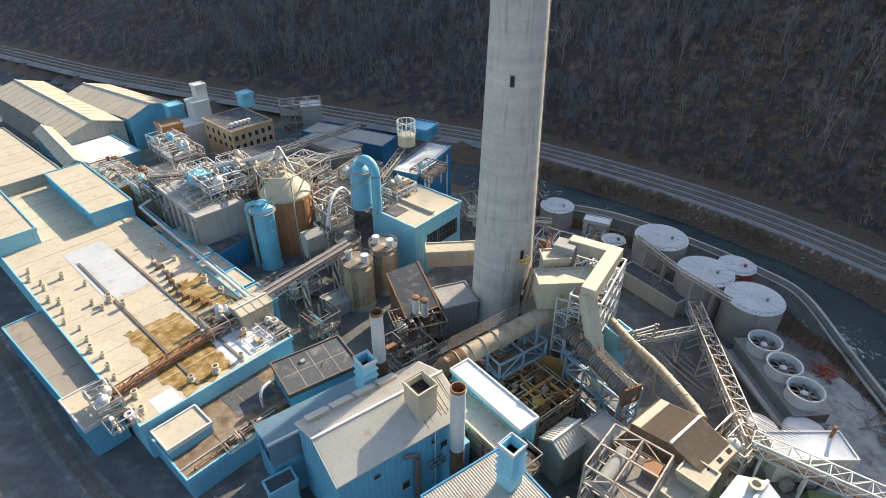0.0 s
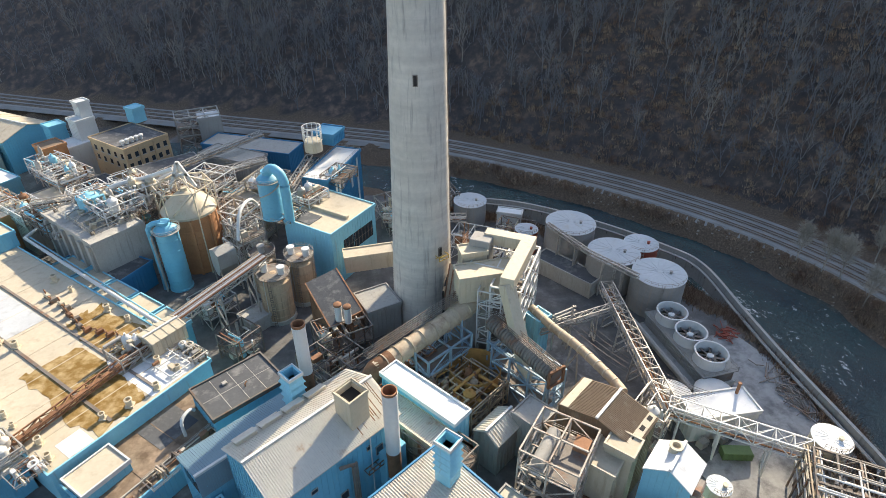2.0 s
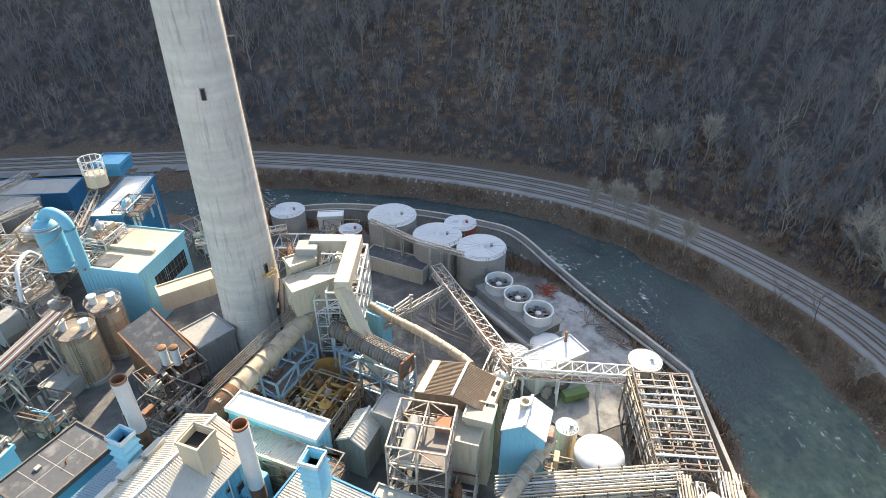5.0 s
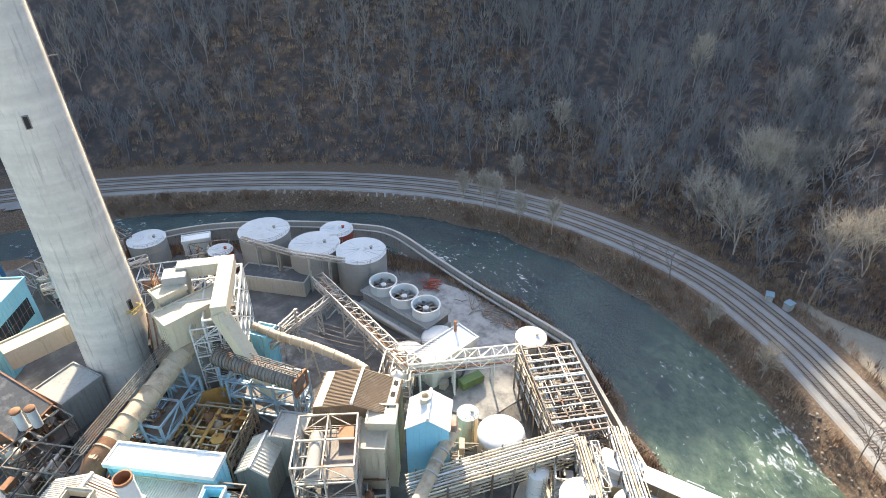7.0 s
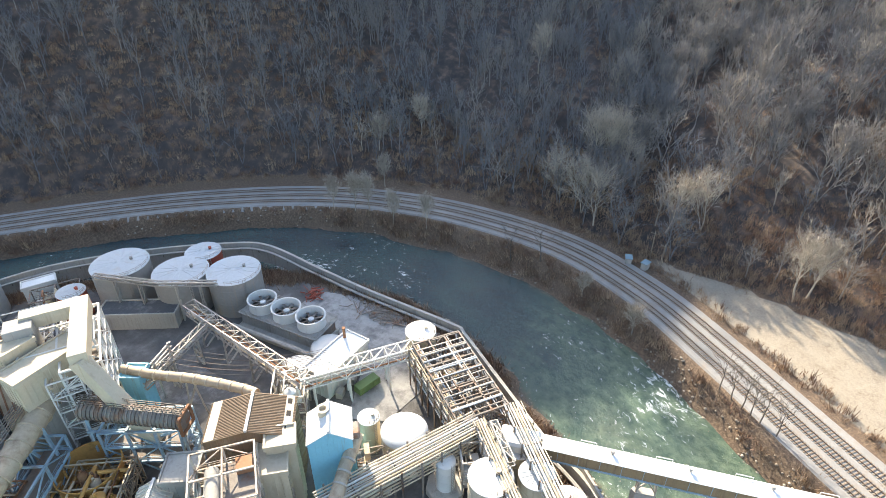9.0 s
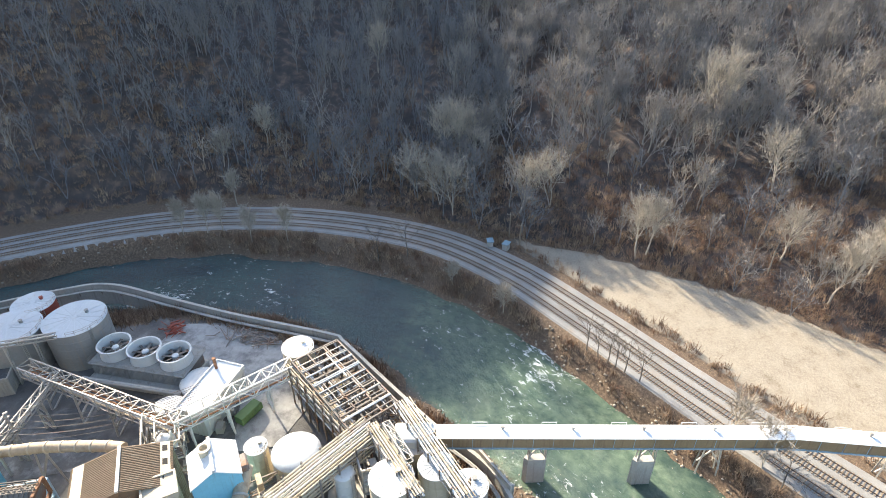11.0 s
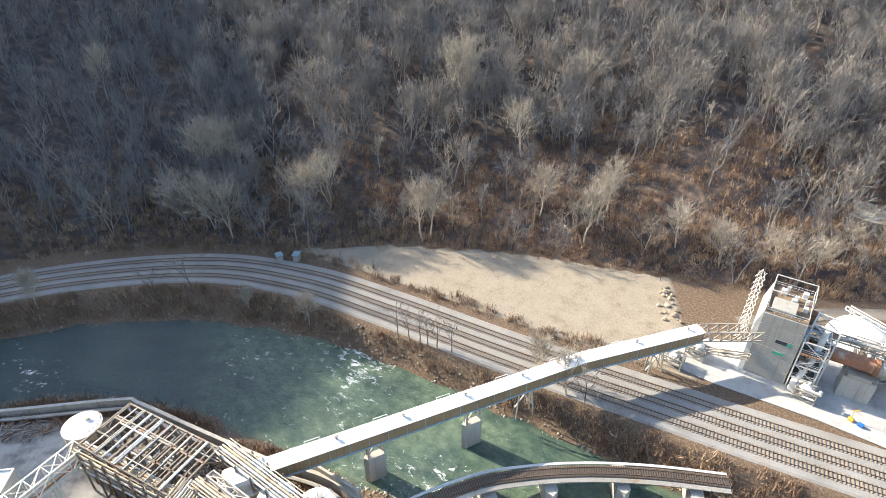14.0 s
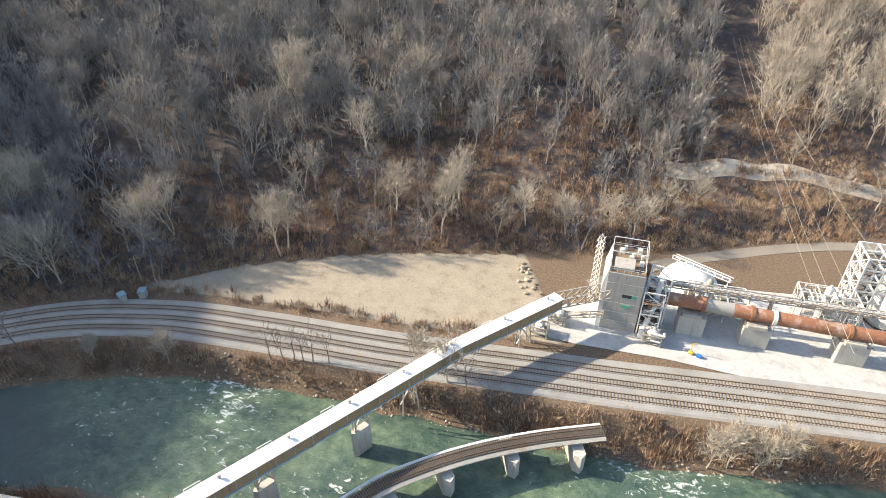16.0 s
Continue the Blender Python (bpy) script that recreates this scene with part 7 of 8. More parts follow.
# timber portal with slack cables
py = thing("cable_portal", "double-post cable portal with slack cables", "pylon", (48.5, 106.5, 0), 15)
part("frame", bars([((-2.6, 0, 0), (-2.6, 0, 12)), ((2.6, 0, 0), (2.6, 0, 12.8)), ((-3.4, 0, 11.6), (3.4, 0, 12.4)), ((-3.4, 0, 10.4), (3.4, 0, 11.2))], 0.4), M_steel, py)
for k in range(8):
    x = -2.8 + k * 0.8
    a, b = Vector((x, 0, 11.9 if k % 2 else 10.9)), Vector((13 + x, -34, 9.0))
    part("cable", tube([a.lerp(b, f / 10) - Vector((0, 0, 3.2 * (1 - (2 * f / 10 - 1) ** 2))) for f in range(11)], 0.045, 5), M_steel_dark, py)


# ---- lime kiln across the river ----
def kiln_site():
    yard = part("kiln_yard", prism([(103.5, -66), (107, -84), (100, -108), (96, -130), (78, -158), (50, -150), (44, -138), (64, -110), (78, -95), (92, -77)], 0.1, 0.2), M_lime_white, None)
    tagged(yard, "pale lime-dusted kiln yard", "paving", kind="structure")
    kh = thing("kiln_house", "tall white kiln house with a shade-grey front, green lettered signs and a railed roof", "building", (95.2, -87.0, 0), 229)
    L, W, h = 9.0, 12.5, 18.5
    part("wall", abox(0, L, 0, W, 0, h), M_white, kh)
    # Cladding on the front only, in grey that holds that face's shade.
    for k in range(6):
        part("cladding_band", abox(-0.06, L + 0.06, -0.1, -0.02, 0.15 + k * 3.05, 3.0 + k * 3.05), M_grey, kh)
    part("roof", abox(0.02, L - 0.02, 0.02, W - 0.02, h - 0.02, h + 0.15), M_roof_brown, kh)
    part("guard_rail", rail_bars([(0.2, 0.2), (L - 0.2, 0.2), (L - 0.2, W - 0.2), (0.2, W - 0.2)], h + 0.15, 1.3, 1.5), M_white, kh)
    part("side_fin", prism([(-1.2, 0.2), (0, 0.2), (0, W), (-1.2, W)], 0, [h - 4, h + 1, h + 1, h - 4]), M_white, kh)
    for k, z in enumerate((11.2, 8.0)):
        part("sign", abox(4.2, 6.6, -0.2, -0.11, z, z + 0.9), M_glass if k == 0 else M_grey, kh)
        part("sign_bar", abox(6.7 if k == 0 else 4.4, 7.8 if k == 0 else 6.8, -0.24, -0.205, z + 0.15, z + 0.75), M_teal, kh, "green sign bar")
    for x, y, s in ((2, 9, 1.3), (4.5, 6, 1.1), (6.5, 10, 1.2), (7.2, 4, 1.0), (5, 7.5, 0.9), (3, 11, 0.8), (7.4, 7.2, 0.7)):
        part("roof_unit", abox(x, x + s, y, y + s, h + 0.15, h + 1.5, bevel=0.1), M_white, kh)
    part("roof_shed", prism([(1, 0.8), (6, 0.8), (6, 4), (1, 4)], h + 0.15, [h + 1.2, h + 1.2, h + 2.2, h + 2.2]), M_grey, kh)
    roof_frame = [((x, y, h), (x, y, h + 3.2)) for x in (0.1, L - 0.1) for y in (5.0, W - 0.1)] + [((x, 5.0, h + 3.2), (x, W - 0.1, h + 3.2)) for x in (0.1, L - 0.1)] + [((0.1, y, h + 3.2), (L - 0.1, y, h + 3.2)) for y in (5.0, W - 0.1)]
    for bar in roof_frame:
        part("roof_frame_bar", bars([bar], 0.16), M_white, kh)
    process_cluster("pale blue-grey frames and ducts between the kiln house and the kiln", (88.9, -94.2), 229, 5, 7, 14, 73, (M_white, M_steel, M_steel_blue, M_rust), dense=3.0, frame_mat=M_white)
    kn = thing("rotary_kiln", "long rust-brown rotary kiln with pale tyre bands on piers", "kiln")
    a, b = Vector((90.0, -101.5, 9.6)), Vector((48.0, -151.0, 8.2))
    d = (b - a).normalized()
    smooth(part("shell", tube([a, b], 1.75, 32), M_kiln, kn))
    for t in (0.16, 0.34, 0.42, 0.68, 0.9):
        c = a.lerp(b, t)
        smooth(part("tyre", tube([c - d * 0.45, c + d * 0.45], 2.05, 32), M_rust if t != 0.42 else M_white, kn))
    smooth(part("pale_section", tube([a.lerp(b, 0.17), a.lerp(b, 0.27)], 1.77, 32), M_tank, kn, "pale heat-bleached shell section"))
    for t in (0.13, 0.37, 0.71):
        c = a.lerp(b, t)
        pr = part("pier", abox(-3.4, 3.4, -2.4, 2.4, 0, 6.2, bevel=0.2), M_concrete, kn)
        pr.matrix_basis = pose(c.x, c.y, 0.1, 0, 0, math.degrees(math.atan2(d.y, d.x)))
        part("drive", abox(-2.8, 2.0, -2.9, 2.9, 6.2, 7.3, bevel=0.15), M_steel, kn).matrix_basis = pr.matrix_basis
        part("guard_rail", rail_bars([(-3.3, -2.3), (3.3, -2.3), (3.3, 2.3), (-3.3, 2.3)], 6.3, 1.1, 1.6), M_steel, kn).matrix_basis = pr.matrix_basis
    lattice_gallery("kiln_catwalk", "pale steel catwalk alongside the kiln", (91.5, -100.5, 10.8), (56, -146.5, 10.2), 1.5, 1.3, M_steel, 3, posts=(0.2, 0.5, 0.8)).location = (2.6, -2.2, 0)
    steel_tower("duct_tower", "white steel frame with ducts behind the kiln house", (90.5, -104.5), 41, 5.5, 5, 0, 17, 5, M_white, 0.35)
    smooth(part("flue", tube([(88.2, -95.5, 2), (88.0, -97.5, 9), (89.0, -99.0, 16.5)], 0.7, 14), M_white, thing("kiln_flue", "white flue pipe up the side of the kiln house", "duct")))
    fl = thing("kiln_flue", "rusty orange flue head above the kiln", "duct", (95.0, -99.5, 0))
    smooth(part("pipe", lathe([(0.9, 0), (0.9, 15.5), (1.2, 15.7), (1.2, 17.0), (0.7, 17.1)], 18), M_rust, fl))
    ms = thing("lattice_mast", "slender white lattice mast", "mast", (106.5, -92.5, 0))
    pr = []
    for sx, sy in ((-1, -1), (1, -1), (1, 1), (-1, 1)):
        pr.append(((sx * 0.9, sy * 0.9, 0), (sx * 0.45, sy * 0.45, 21.5)))
    for k in range(11):
        z0, z1 = k * 1.95, (k + 1) * 1.95
        pr += [((-0.8, -0.8, z0), (0.8, -0.8, z1)), ((-0.8, 0.8, z0), (-0.8, -0.8, z1)), ((0.8, 0.8, z0), (-0.8, 0.8, z1)), ((0.8, -0.8, z1), (0.8, 0.8, z0))]
    part("lattice", bars(pr, 0.11), M_white, ms)
    dm = thing("lime_dome", "broad white storage dome in lime dust", "dome", (99.5, -121.5, 0))
    smooth(part("shell", lathe([(8.2, 0), (8.2, 2.5), (6.8, 4.8), (4.2, 6.4), (1.5, 7.0), (0.3, 7.1)], 36), M_white, dm))
    part("catwalk", bars([((-10, -4, 7.6), (6, 2, 7.6)), ((-10, -5.2, 7.6), (6, 0.8, 7.6)), ((-10, -4, 8.7), (6, 2, 8.7)), ((-10, -5.2, 8.7), (6, 0.8, 8.7))] + [((-10 + 2 * k, -4 + 0.75 * k, 7.6), (-10 + 2 * k, -4 + 0.75 * k, 8.7)) for k in range(9)] + [((-9, -4.6, 0), (-9, -4.6, 7.6)), ((5, 1, 6), (5, 1, 7.6))], 0.22), M_white, dm)
    process_cluster("white dusty conveyors and frames behind the kiln", (86, -128), 50, 16, 8, 7, 71, (M_white, M_steel, M_white, M_cream), dense=1.6, frame_mat=M_white)
    process_cluster("white dusty process frames at the kiln's fire end", (72, -152), 50, 14, 9, 9, 72, (M_white, M_steel, M_white), dense=2.0, frame_mat=M_white)
    steel_tower("preheater_tower", "white steel preheater tower dusted with lime", (72.5, -163), 50, 9, 9, 0, 20, 6, M_white, 0.4, nx=2, ny=2)
    tank("lime_silo", "white lime silo beside the preheater tower", 66.5, -160, 4.2, 15, M_white, M_white, dome=True, rail=False, group="lime silos")
    pq = thing("plant_box", "white container-like machine house in the kiln yard", "machine", (88.6, -92.0, 0.2), -48)
    part("body", abox(0, 6.5, -5, -1.8, 0.2, 3.0, bevel=0.1), M_white, pq)
    for x, y in ((84.5, -98.8), (101.0, -80.5), (99.0, -73.5)):
        process_cluster("small white conveyor drives in lime dust", (x, y), 45, 4.5, 3.5, 3.2, int(x), (M_white, M_steel), dense=3, frame_mat=M_steel)
    lattice_gallery("yard_conveyor", "short inclined yard conveyor dusted white", (103.0, -77.0, 1.0), (93.5, -86.0, 5.5), 1.4, 1.0, M_steel, 1)
    for k, (x, y, col) in enumerate(((77.0, -102.0, M_yellow), (75.2, -103.0, M_plastic_blue))):
        mc = thing("yard_machine", "small yellow yard lift beside a blue drum" if k == 0 else "bright blue drum in the yard", "machine", (x, y, 0.2), 30)
        part("body", abox(-0.6, 0.6, -0.4, 0.4, 0.0, 0.9, bevel=0.12), col, mc)
        if k == 0:
            part("mast", bars([((0, 0, 0.9), (0.2, 0, 3.2)), ((0.2, 0, 3.2), (-0.9, 0, 4.0))], 0.16), M_yellow, mc)
    # stones at the end of the field
    rnd = random.Random(4)
    for i in range(26):
        f = rnd.random()
        x, y = 114 + 16 * f + rnd.gauss(0, 1.0), -77.5 - 4.5 * f + rnd.gauss(0, 1.3)
        bm = bmesh.new()
        bmesh.ops.create_icosphere(bm, subdivisions=1, radius=rnd.uniform(0.35, 0.95))
        for vv in bm.verts:
            vv.co *= rnd.uniform(0.75, 1.2)
            vv.co.z *= 0.75
        s = part("boulder", bm, M_rubble, None)
        s.matrix_world = pose(x, y, land_z(x, y) + 0.3, 0, 0, rnd.uniform(0, 360))
        tagged(s, "pale boulder at the field's end", "boulder", "boulders")


kiln_site()
for x, y, turn in ((159.0, 32.0, 20), (158.8, 26.6, -15)):
    sh = thing("trackside_cabinet", "small pale trackside equipment cabinet", "cabinet", (x, y, land_z(x, y) - 0.1), turn, "trackside cabinets")
    part("body", abox(-1.2, 1.2, -0.9, 0.9, 0, 2.3, bevel=0.05), M_grey, sh)
    part("roof", abox(-1.4, 1.4, -1.1, 1.1, 2.3, 2.5), M_roof_bluegrey, sh)
    part("door", abox(-0.4, 0.4, -0.96, -0.9, 0.1, 2.0), M_grey, sh)
def slope_road(points, half):
    """A road sheet that follows the slope under both its edges."""
    line = spline(points, 3)
    bm = bmesh.new()
    rows = []
    for i, p in enumerate(line):
        d = (line[min(i + 1, len(line) - 1)] - line[max(i - 1, 0)]).normalized()
        n = Vector((-d.y, d.x, 0))
        row = []
        for k in range(7):
            q = p + n * half * (k / 3 - 1)
            row.append(bm.verts.new((q.x, q.y, land_z(q.x, q.y) + (0.3 if 0 < k < 6 else -0.4))))
        rows.append(row)
    for lo, hi in zip(rows, rows[1:]):
        for k in range(6):
            bm.faces.new((lo[k], lo[k + 1], hi[k + 1], hi[k]))
    bmesh.ops.recalc_face_normals(bm, faces=bm.faces)
    return bm


tagged(part("hill_track", slope_road([(151.5, -156, 0), (140, -172, 0), (126, -194, 0), (108, -218, 0), (85, -250, 0)], 4.2), M_gravel, None), "pale gravel track on the hillside", "road", kind="structure")


def utility_pole(x, y, h, lean, label):
    root = thing("utility_pole", label, "pole", (x, y, land_z(x, y) - 0.3), 0, "utility poles")
    part("post", tube([(0, 0, 0), (lean, 0, h)], 0.17, 8), M_tie, root)
    part("crossarm", bars([((lean - 0.2, -1.3, h - 0.7), (lean - 0.2, 1.3, h - 0.7))], 0.16), M_tie, root)
    for o in (-1.1, 0.0, 1.1):
        part("insulator", lathe([(0.07, h - 0.62), (0.1, h - 0.5), (0.05, h - 0.3)], 8, lean - 0.2, o), M_steel, root)


utility_pole(160.5, 22.5, 9.5, 0.3, "slim wooden utility pole beside the trackside cabinets")
utility_pole(166.0, 27.0, 10.0, -0.2, "slim wooden utility pole at the foot of the wood")
utility_pole(163.0, -155.0, 10.5, 0.4, "weathered utility pole at the end of the hill track")
utility_pole(150.0, -196.0, 10.5, 1.6, "leaning weathered utility pole above the hill track")
utility_pole(143.0, -214.0, 10.5, 2.0, "leaning weathered utility pole above the hill track")
tagged(part("field_track", strip([Vector((p.x, p.y, land_z(p.x, p.y) + 0.15)) for p in spline([(112, -96, 0), (112, -125, 0), (103, -168, 0), (91, -197, 0), (60, -250, 0)], 3)], [(-2.5, -0.8), (2.5, -0.8), (2.5, 0), (-2.5, 0)], "r", M_road), M_road, None), "grey gravel road behind the kiln", "road", kind="structure")
pl = thing("power_line", "slack overhead power cables from a hillside pole", "power line")
hz = land_z(212, -244)
part("pole", bars([((212, -244, hz - 0.5), (212, -244, 41)), ((209, -247.5, 39.5), (215, -240.5, 39.5))], 0.4), M_tie, pl)
for k, (a, b) in enumerate((((213.5, -242.3, 39.5), (41.4, -89.9, 36.2)), ((212, -244, 40), (39, -91, 36.6)), ((210.5, -245.7, 39.5), (36, -93, 37.2)), ((209.5, -246.8, 39.6), (36.7, -97.6, 44.6)))):
    a, b = Vector(a), Vector(b)
    part("cable", tube([a.lerp(b, f / 12) - Vector((0, 0, 3 * (1 - (2 * f / 12 - 1) ** 2))) for f in range(13)], 0.035, 5), M_steel, pl)


# ---- woods, brush and stones ----
def bark_material(name, dark, pale):
    m = bpy.data.materials.new(name)
    m.use_nodes = True
    N, L = m.node_tree.nodes, m.node_tree.links
    at = N.new("ShaderNodeAttribute")
    at.attribute_name = "tone"
    mx = N.new("ShaderNodeMix")
    mx.data_type = "RGBA"
    mx.inputs["A"].default_value, mx.inputs["B"].default_value = (*dark, 1), (*pale, 1)
    L.new(at.outputs["Fac"], mx.inputs["Factor"])
    bsdf = N["Principled BSDF"]
    L.new(mx.outputs["Result"], bsdf.inputs["Base Color"])
    bsdf.inputs["Roughness"].default_value = 0.95
    return m


# Haze-blue shade tint put into the dark bark, sun warmth into the pale.
M_wood = bark_material("winter_twigs", (0.145, 0.147, 0.157), (0.46, 0.385, 0.295))
M_scrub = bark_material("winter_scrub", (0.15, 0.082, 0.055), (0.44, 0.32, 0.21))


def bare_tree(seed, h=14.0, spread=1.0, limbs=11, boughs=5, twigs=7, thin=1.0, stems=1):
    """A bare tree about h high: verts, triangles and how many belong to the trunk. Limbs fan upward into a rounded crown of twig slivers."""
    r = np.random.RandomState(seed)
    V, F = [], []

    def unit(v):
        return v / (np.linalg.norm(v) + 1e-9)

    def stick(p, q, w0, w1, n=3):
        d = unit(q - p)
        s = unit(np.cross(d, [0.3, 0.9, 0.2]))
        t = np.cross(d, s)
        b = len(V)
        for c, w in ((p, w0), (q, w1)):
            for k in range(n):
                a = 2 * math.pi * k / n
                V.append(c + (s * math.cos(a) + t * math.sin(a)) * w)
        for k in range(n):
            k2 = (k + 1) % n
            F.append((b + k, b + k2, b + n + k2))
            F.append((b + k, b + n + k2, b + n + k))

    def sliver(p, q, w):
        s = unit(np.cross(q - p, r.normal(size=3))) * w
        b = len(V)
        V.extend([p - s, p + s, q])
        F.append((b, b + 1, b + 2))

    spines = []
    for m in range(stems):
        lean = r.normal(size=3) * [0.05, 0.05, 0] + (np.array([math.cos(m * 2.1), math.sin(m * 2.1), 0]) * 0.22 if stems > 1 else 0)
        spine = [np.zeros(3)]
        for k in range(4):
            spine.append(spine[-1] + (np.array([0, 0, 1.0]) + lean + r.normal(size=3) * [0.07, 0.07, 0]) * h * 0.2)
        w = 0.24 * h / 14 / stems ** 0.5
        for k in range(4):
            stick(spine[k], spine[k + 1], w * (1 - k * 0.22), w * (0.78 - k * 0.22) + 0.02, 4)
        spines.append(spine)
    trunk_faces = len(F)
    for i in range(limbs):
        spine = spines[i % stems]
        f = 0.30 + 0.68 * (i + r.rand()) / limbs
        k = min(int(f * 4), 3)
        base = spine[k] + (spine[k + 1] - spine[k]) * (f * 4 - k)
        a = i * 2.4 + r.rand()
        ln = h * 0.40 * (0.62 + 0.75 * math.sin(math.pi * min(f, 0.9))) * r.uniform(0.8, 1.15) * (0.55 + 0.45 * spread)
        dr = unit(np.array([math.cos(a) * spread, math.sin(a) * spread, 0.55 + 0.9 * f]))
        tip = base + dr * ln
        stick(base, tip, 0.058 * thin * h / 14, 0.02 * thin, 3)
        for j in range(boughs):
            g = 0.25 + 0.75 * (j + r.rand()) / boughs
            b0 = base + (tip - base) * g
            d2 = unit(dr + r.normal(size=3) * 0.55 + [0, 0, 0.2])
            t2 = b0 + d2 * ln * 0.48 * r.uniform(0.7, 1.2)
            sliver(b0, t2, 0.045 * thin)
            for q in range(twigs):
                c = b0 + (t2 - b0) * r.uniform(0.15, 1)
                d3 = unit(d2 + r.normal(size=3) * 0.55 + [0, 0, 0.22])
                sliver(c, c + d3 * r.uniform(1.0, 2.4) * h / 14, 0.030 * thin)
    return np.array(V), np.array(F), trunk_faces


def scatter(name, protos, places, mat, label, category):
    """One mesh of many copies: places hold x, y, z, turn, size, tone and which proto."""
    VV, FF, TT, base = [], [], [], 0
    for x, y, z, a, s, tone, k in places:
        V, F, _ = protos[k]
        c, sn = math.cos(a), math.sin(a)
        W = np.empty_like(V)
        W[:, 0] = (V[:, 0] * c - V[:, 1] * sn) * s + x
        W[:, 1] = (V[:, 0] * sn + V[:, 1] * c) * s + y
        W[:, 2] = V[:, 2] * s + z
        VV.append(W)
        FF.append(F + base)
        TT.append(np.full(len(V), tone))
        base += len(V)
    VV, FF, TT = np.concatenate(VV), np.concatenate(FF), np.concatenate(TT)
    m = bpy.data.meshes.new(name)
    m.vertices.add(len(VV))
    m.vertices.foreach_set("co", VV.ravel().astype(np.float32))
    m.loops.add(FF.size)
    m.loops.foreach_set("vertex_index", FF.ravel().astype(np.int32))
    m.polygons.add(len(FF))
    m.polygons.foreach_set("loop_start", np.arange(0, FF.size, 3, dtype=np.int32))
    m.update(calc_edges=True)
    at = m.attributes.new("tone", "FLOAT", "POINT")
    at.data.foreach_set("value", TT.astype(np.float32))
    m.materials.append(mat)
    return tagged(new(name, m), label, category, kind="stuff")


rs = np.random.RandomState(12)
# full trees for the sunlit slope, plainer ones for the deep shade and the far ridges
PROTOS = [bare_tree(40 + k, 15.0, (0.5, 0.65, 0.75, 0.45, 0.6, 0.85)[k], 10, 5, 6, 1.75, (1, 1, 2, 1, 1, 3)[k]) for k in range(6)]
PROTOS += [bare_tree(60 + k, 14.0, (0.5, 0.65, 0.75, 0.45)[k], 8, 4, 5, 1.8, (1, 1, 2, 1)[k]) for k in range(4)]
PROTOS += [bare_tree(80 + k, 14.0, 0.8, 5, 4, 3, 2.4) for k in range(2)]
N_TRY = 22000
ang = np.radians(90 + rs.uniform(-156, 44, N_TRY))
dist = np.sqrt(rs.uniform(120 ** 2, 470 ** 2, N_TRY))
TX, TY = dist * np.cos(ang), dist * np.sin(ang)
TZ, tf, tb_, th, te, tp_ = land(TX, TY)
df, fs, _ = near_line(TX, TY, foot_mid)
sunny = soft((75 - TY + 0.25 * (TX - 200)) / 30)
open_ground = np.where(TY < -60, soft((df - 26) / 34) * 0.95 + 0.05, soft((df - 3) / 6))
open_ground = np.where((TY > -60) & (TY < 40), soft((df - 22) / 40) * 0.9 + 0.14, open_ground)
clump = 0.62 + 0.6 * rough_noise(TX, TY, 45, 21)
far = dist > 390
chance = np.clip(open_ground, 0, 1) * np.clip(clump + 0.25, 0.22, 1) * np.where(far, 0.2, np.where(sunny > 0.5, 0.62, 0.46))
keep = (fs > 0) & (rs.rand(N_TRY) < chance)
lane, _, _ = near_line(TX, TY, [(120, -158), (212, -244), (420, -430)])
keep &= lane > 8
woods = []
for x, y, z, bright, away in zip(TX[keep], TY[keep], TZ[keep], sunny[keep], far[keep]):
    # Hill shade put into the bark: tones drawn darker off the sunny slope.
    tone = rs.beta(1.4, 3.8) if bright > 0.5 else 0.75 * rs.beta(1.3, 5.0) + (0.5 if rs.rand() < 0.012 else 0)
    if y + 158 + 0.935 * (x - 120) < 0:  # paler young stand south of the cable lane
        tone += 0.4
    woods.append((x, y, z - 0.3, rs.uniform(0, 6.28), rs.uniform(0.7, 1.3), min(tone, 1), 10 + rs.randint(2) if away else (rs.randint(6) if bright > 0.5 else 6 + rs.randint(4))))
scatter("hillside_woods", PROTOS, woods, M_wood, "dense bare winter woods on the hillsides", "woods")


def brush_clump(seed, n=26, h=1.6):
    r = np.random.RandomState(seed)
    V, F = [], []
    for i in range(n):
        p = np.array([r.normal() * 0.9, r.normal() * 0.9, 0])
        q = p + np.array([r.normal() * 0.5, r.normal() * 0.5, h * r.uniform(0.4, 1.2)])
        s = np.array([r.normal(), r.normal(), 0])
        s = s / np.linalg.norm(s) * 0.09
        b = len(V)
        V += [p - s, p + s, q]
        F.append((b, b + 1, b + 2))
    return np.array(V), np.array(F), 0


CLUMPS = [brush_clump(70 + k, 30, (1.4, 2.0, 2.7, 1.7)[k]) for k in range(4)]
BX, BY = rs.uniform(20, 210, 60000), rs.uniform(-230, 262, 60000)
BZ, bf, bb, bh, be, _ = land(BX, BY)
dl, ls, _ = near_line(BX, BY, rail_mid)
dff, fs, _ = near_line(BX, BY, foot_mid)
on_bank = (bb > 0.35) & (be > 0.8) & (be < 14) & (dl > 9.8)
verge = (ls > 0) & (dl > 9.8) & (dl < 14) & (BY < 60) & (rs.rand(60000) < 0.35)
slope = (fs > 0) & (dff < 70) & (rs.rand(60000) < 0.30)
wall_d, _, _ = near_line(BX, BY, [tuple(p[:2]) for p in WALL])
keep = ((on_bank & (wall_d > 0.8) & (rs.rand(60000) < 0.9)) | verge | slope)
keep &= ~((BX > 40) & (BX < 110) & (BY < -64) & (BY > -160) & (fs < 0) & (ls > 0))
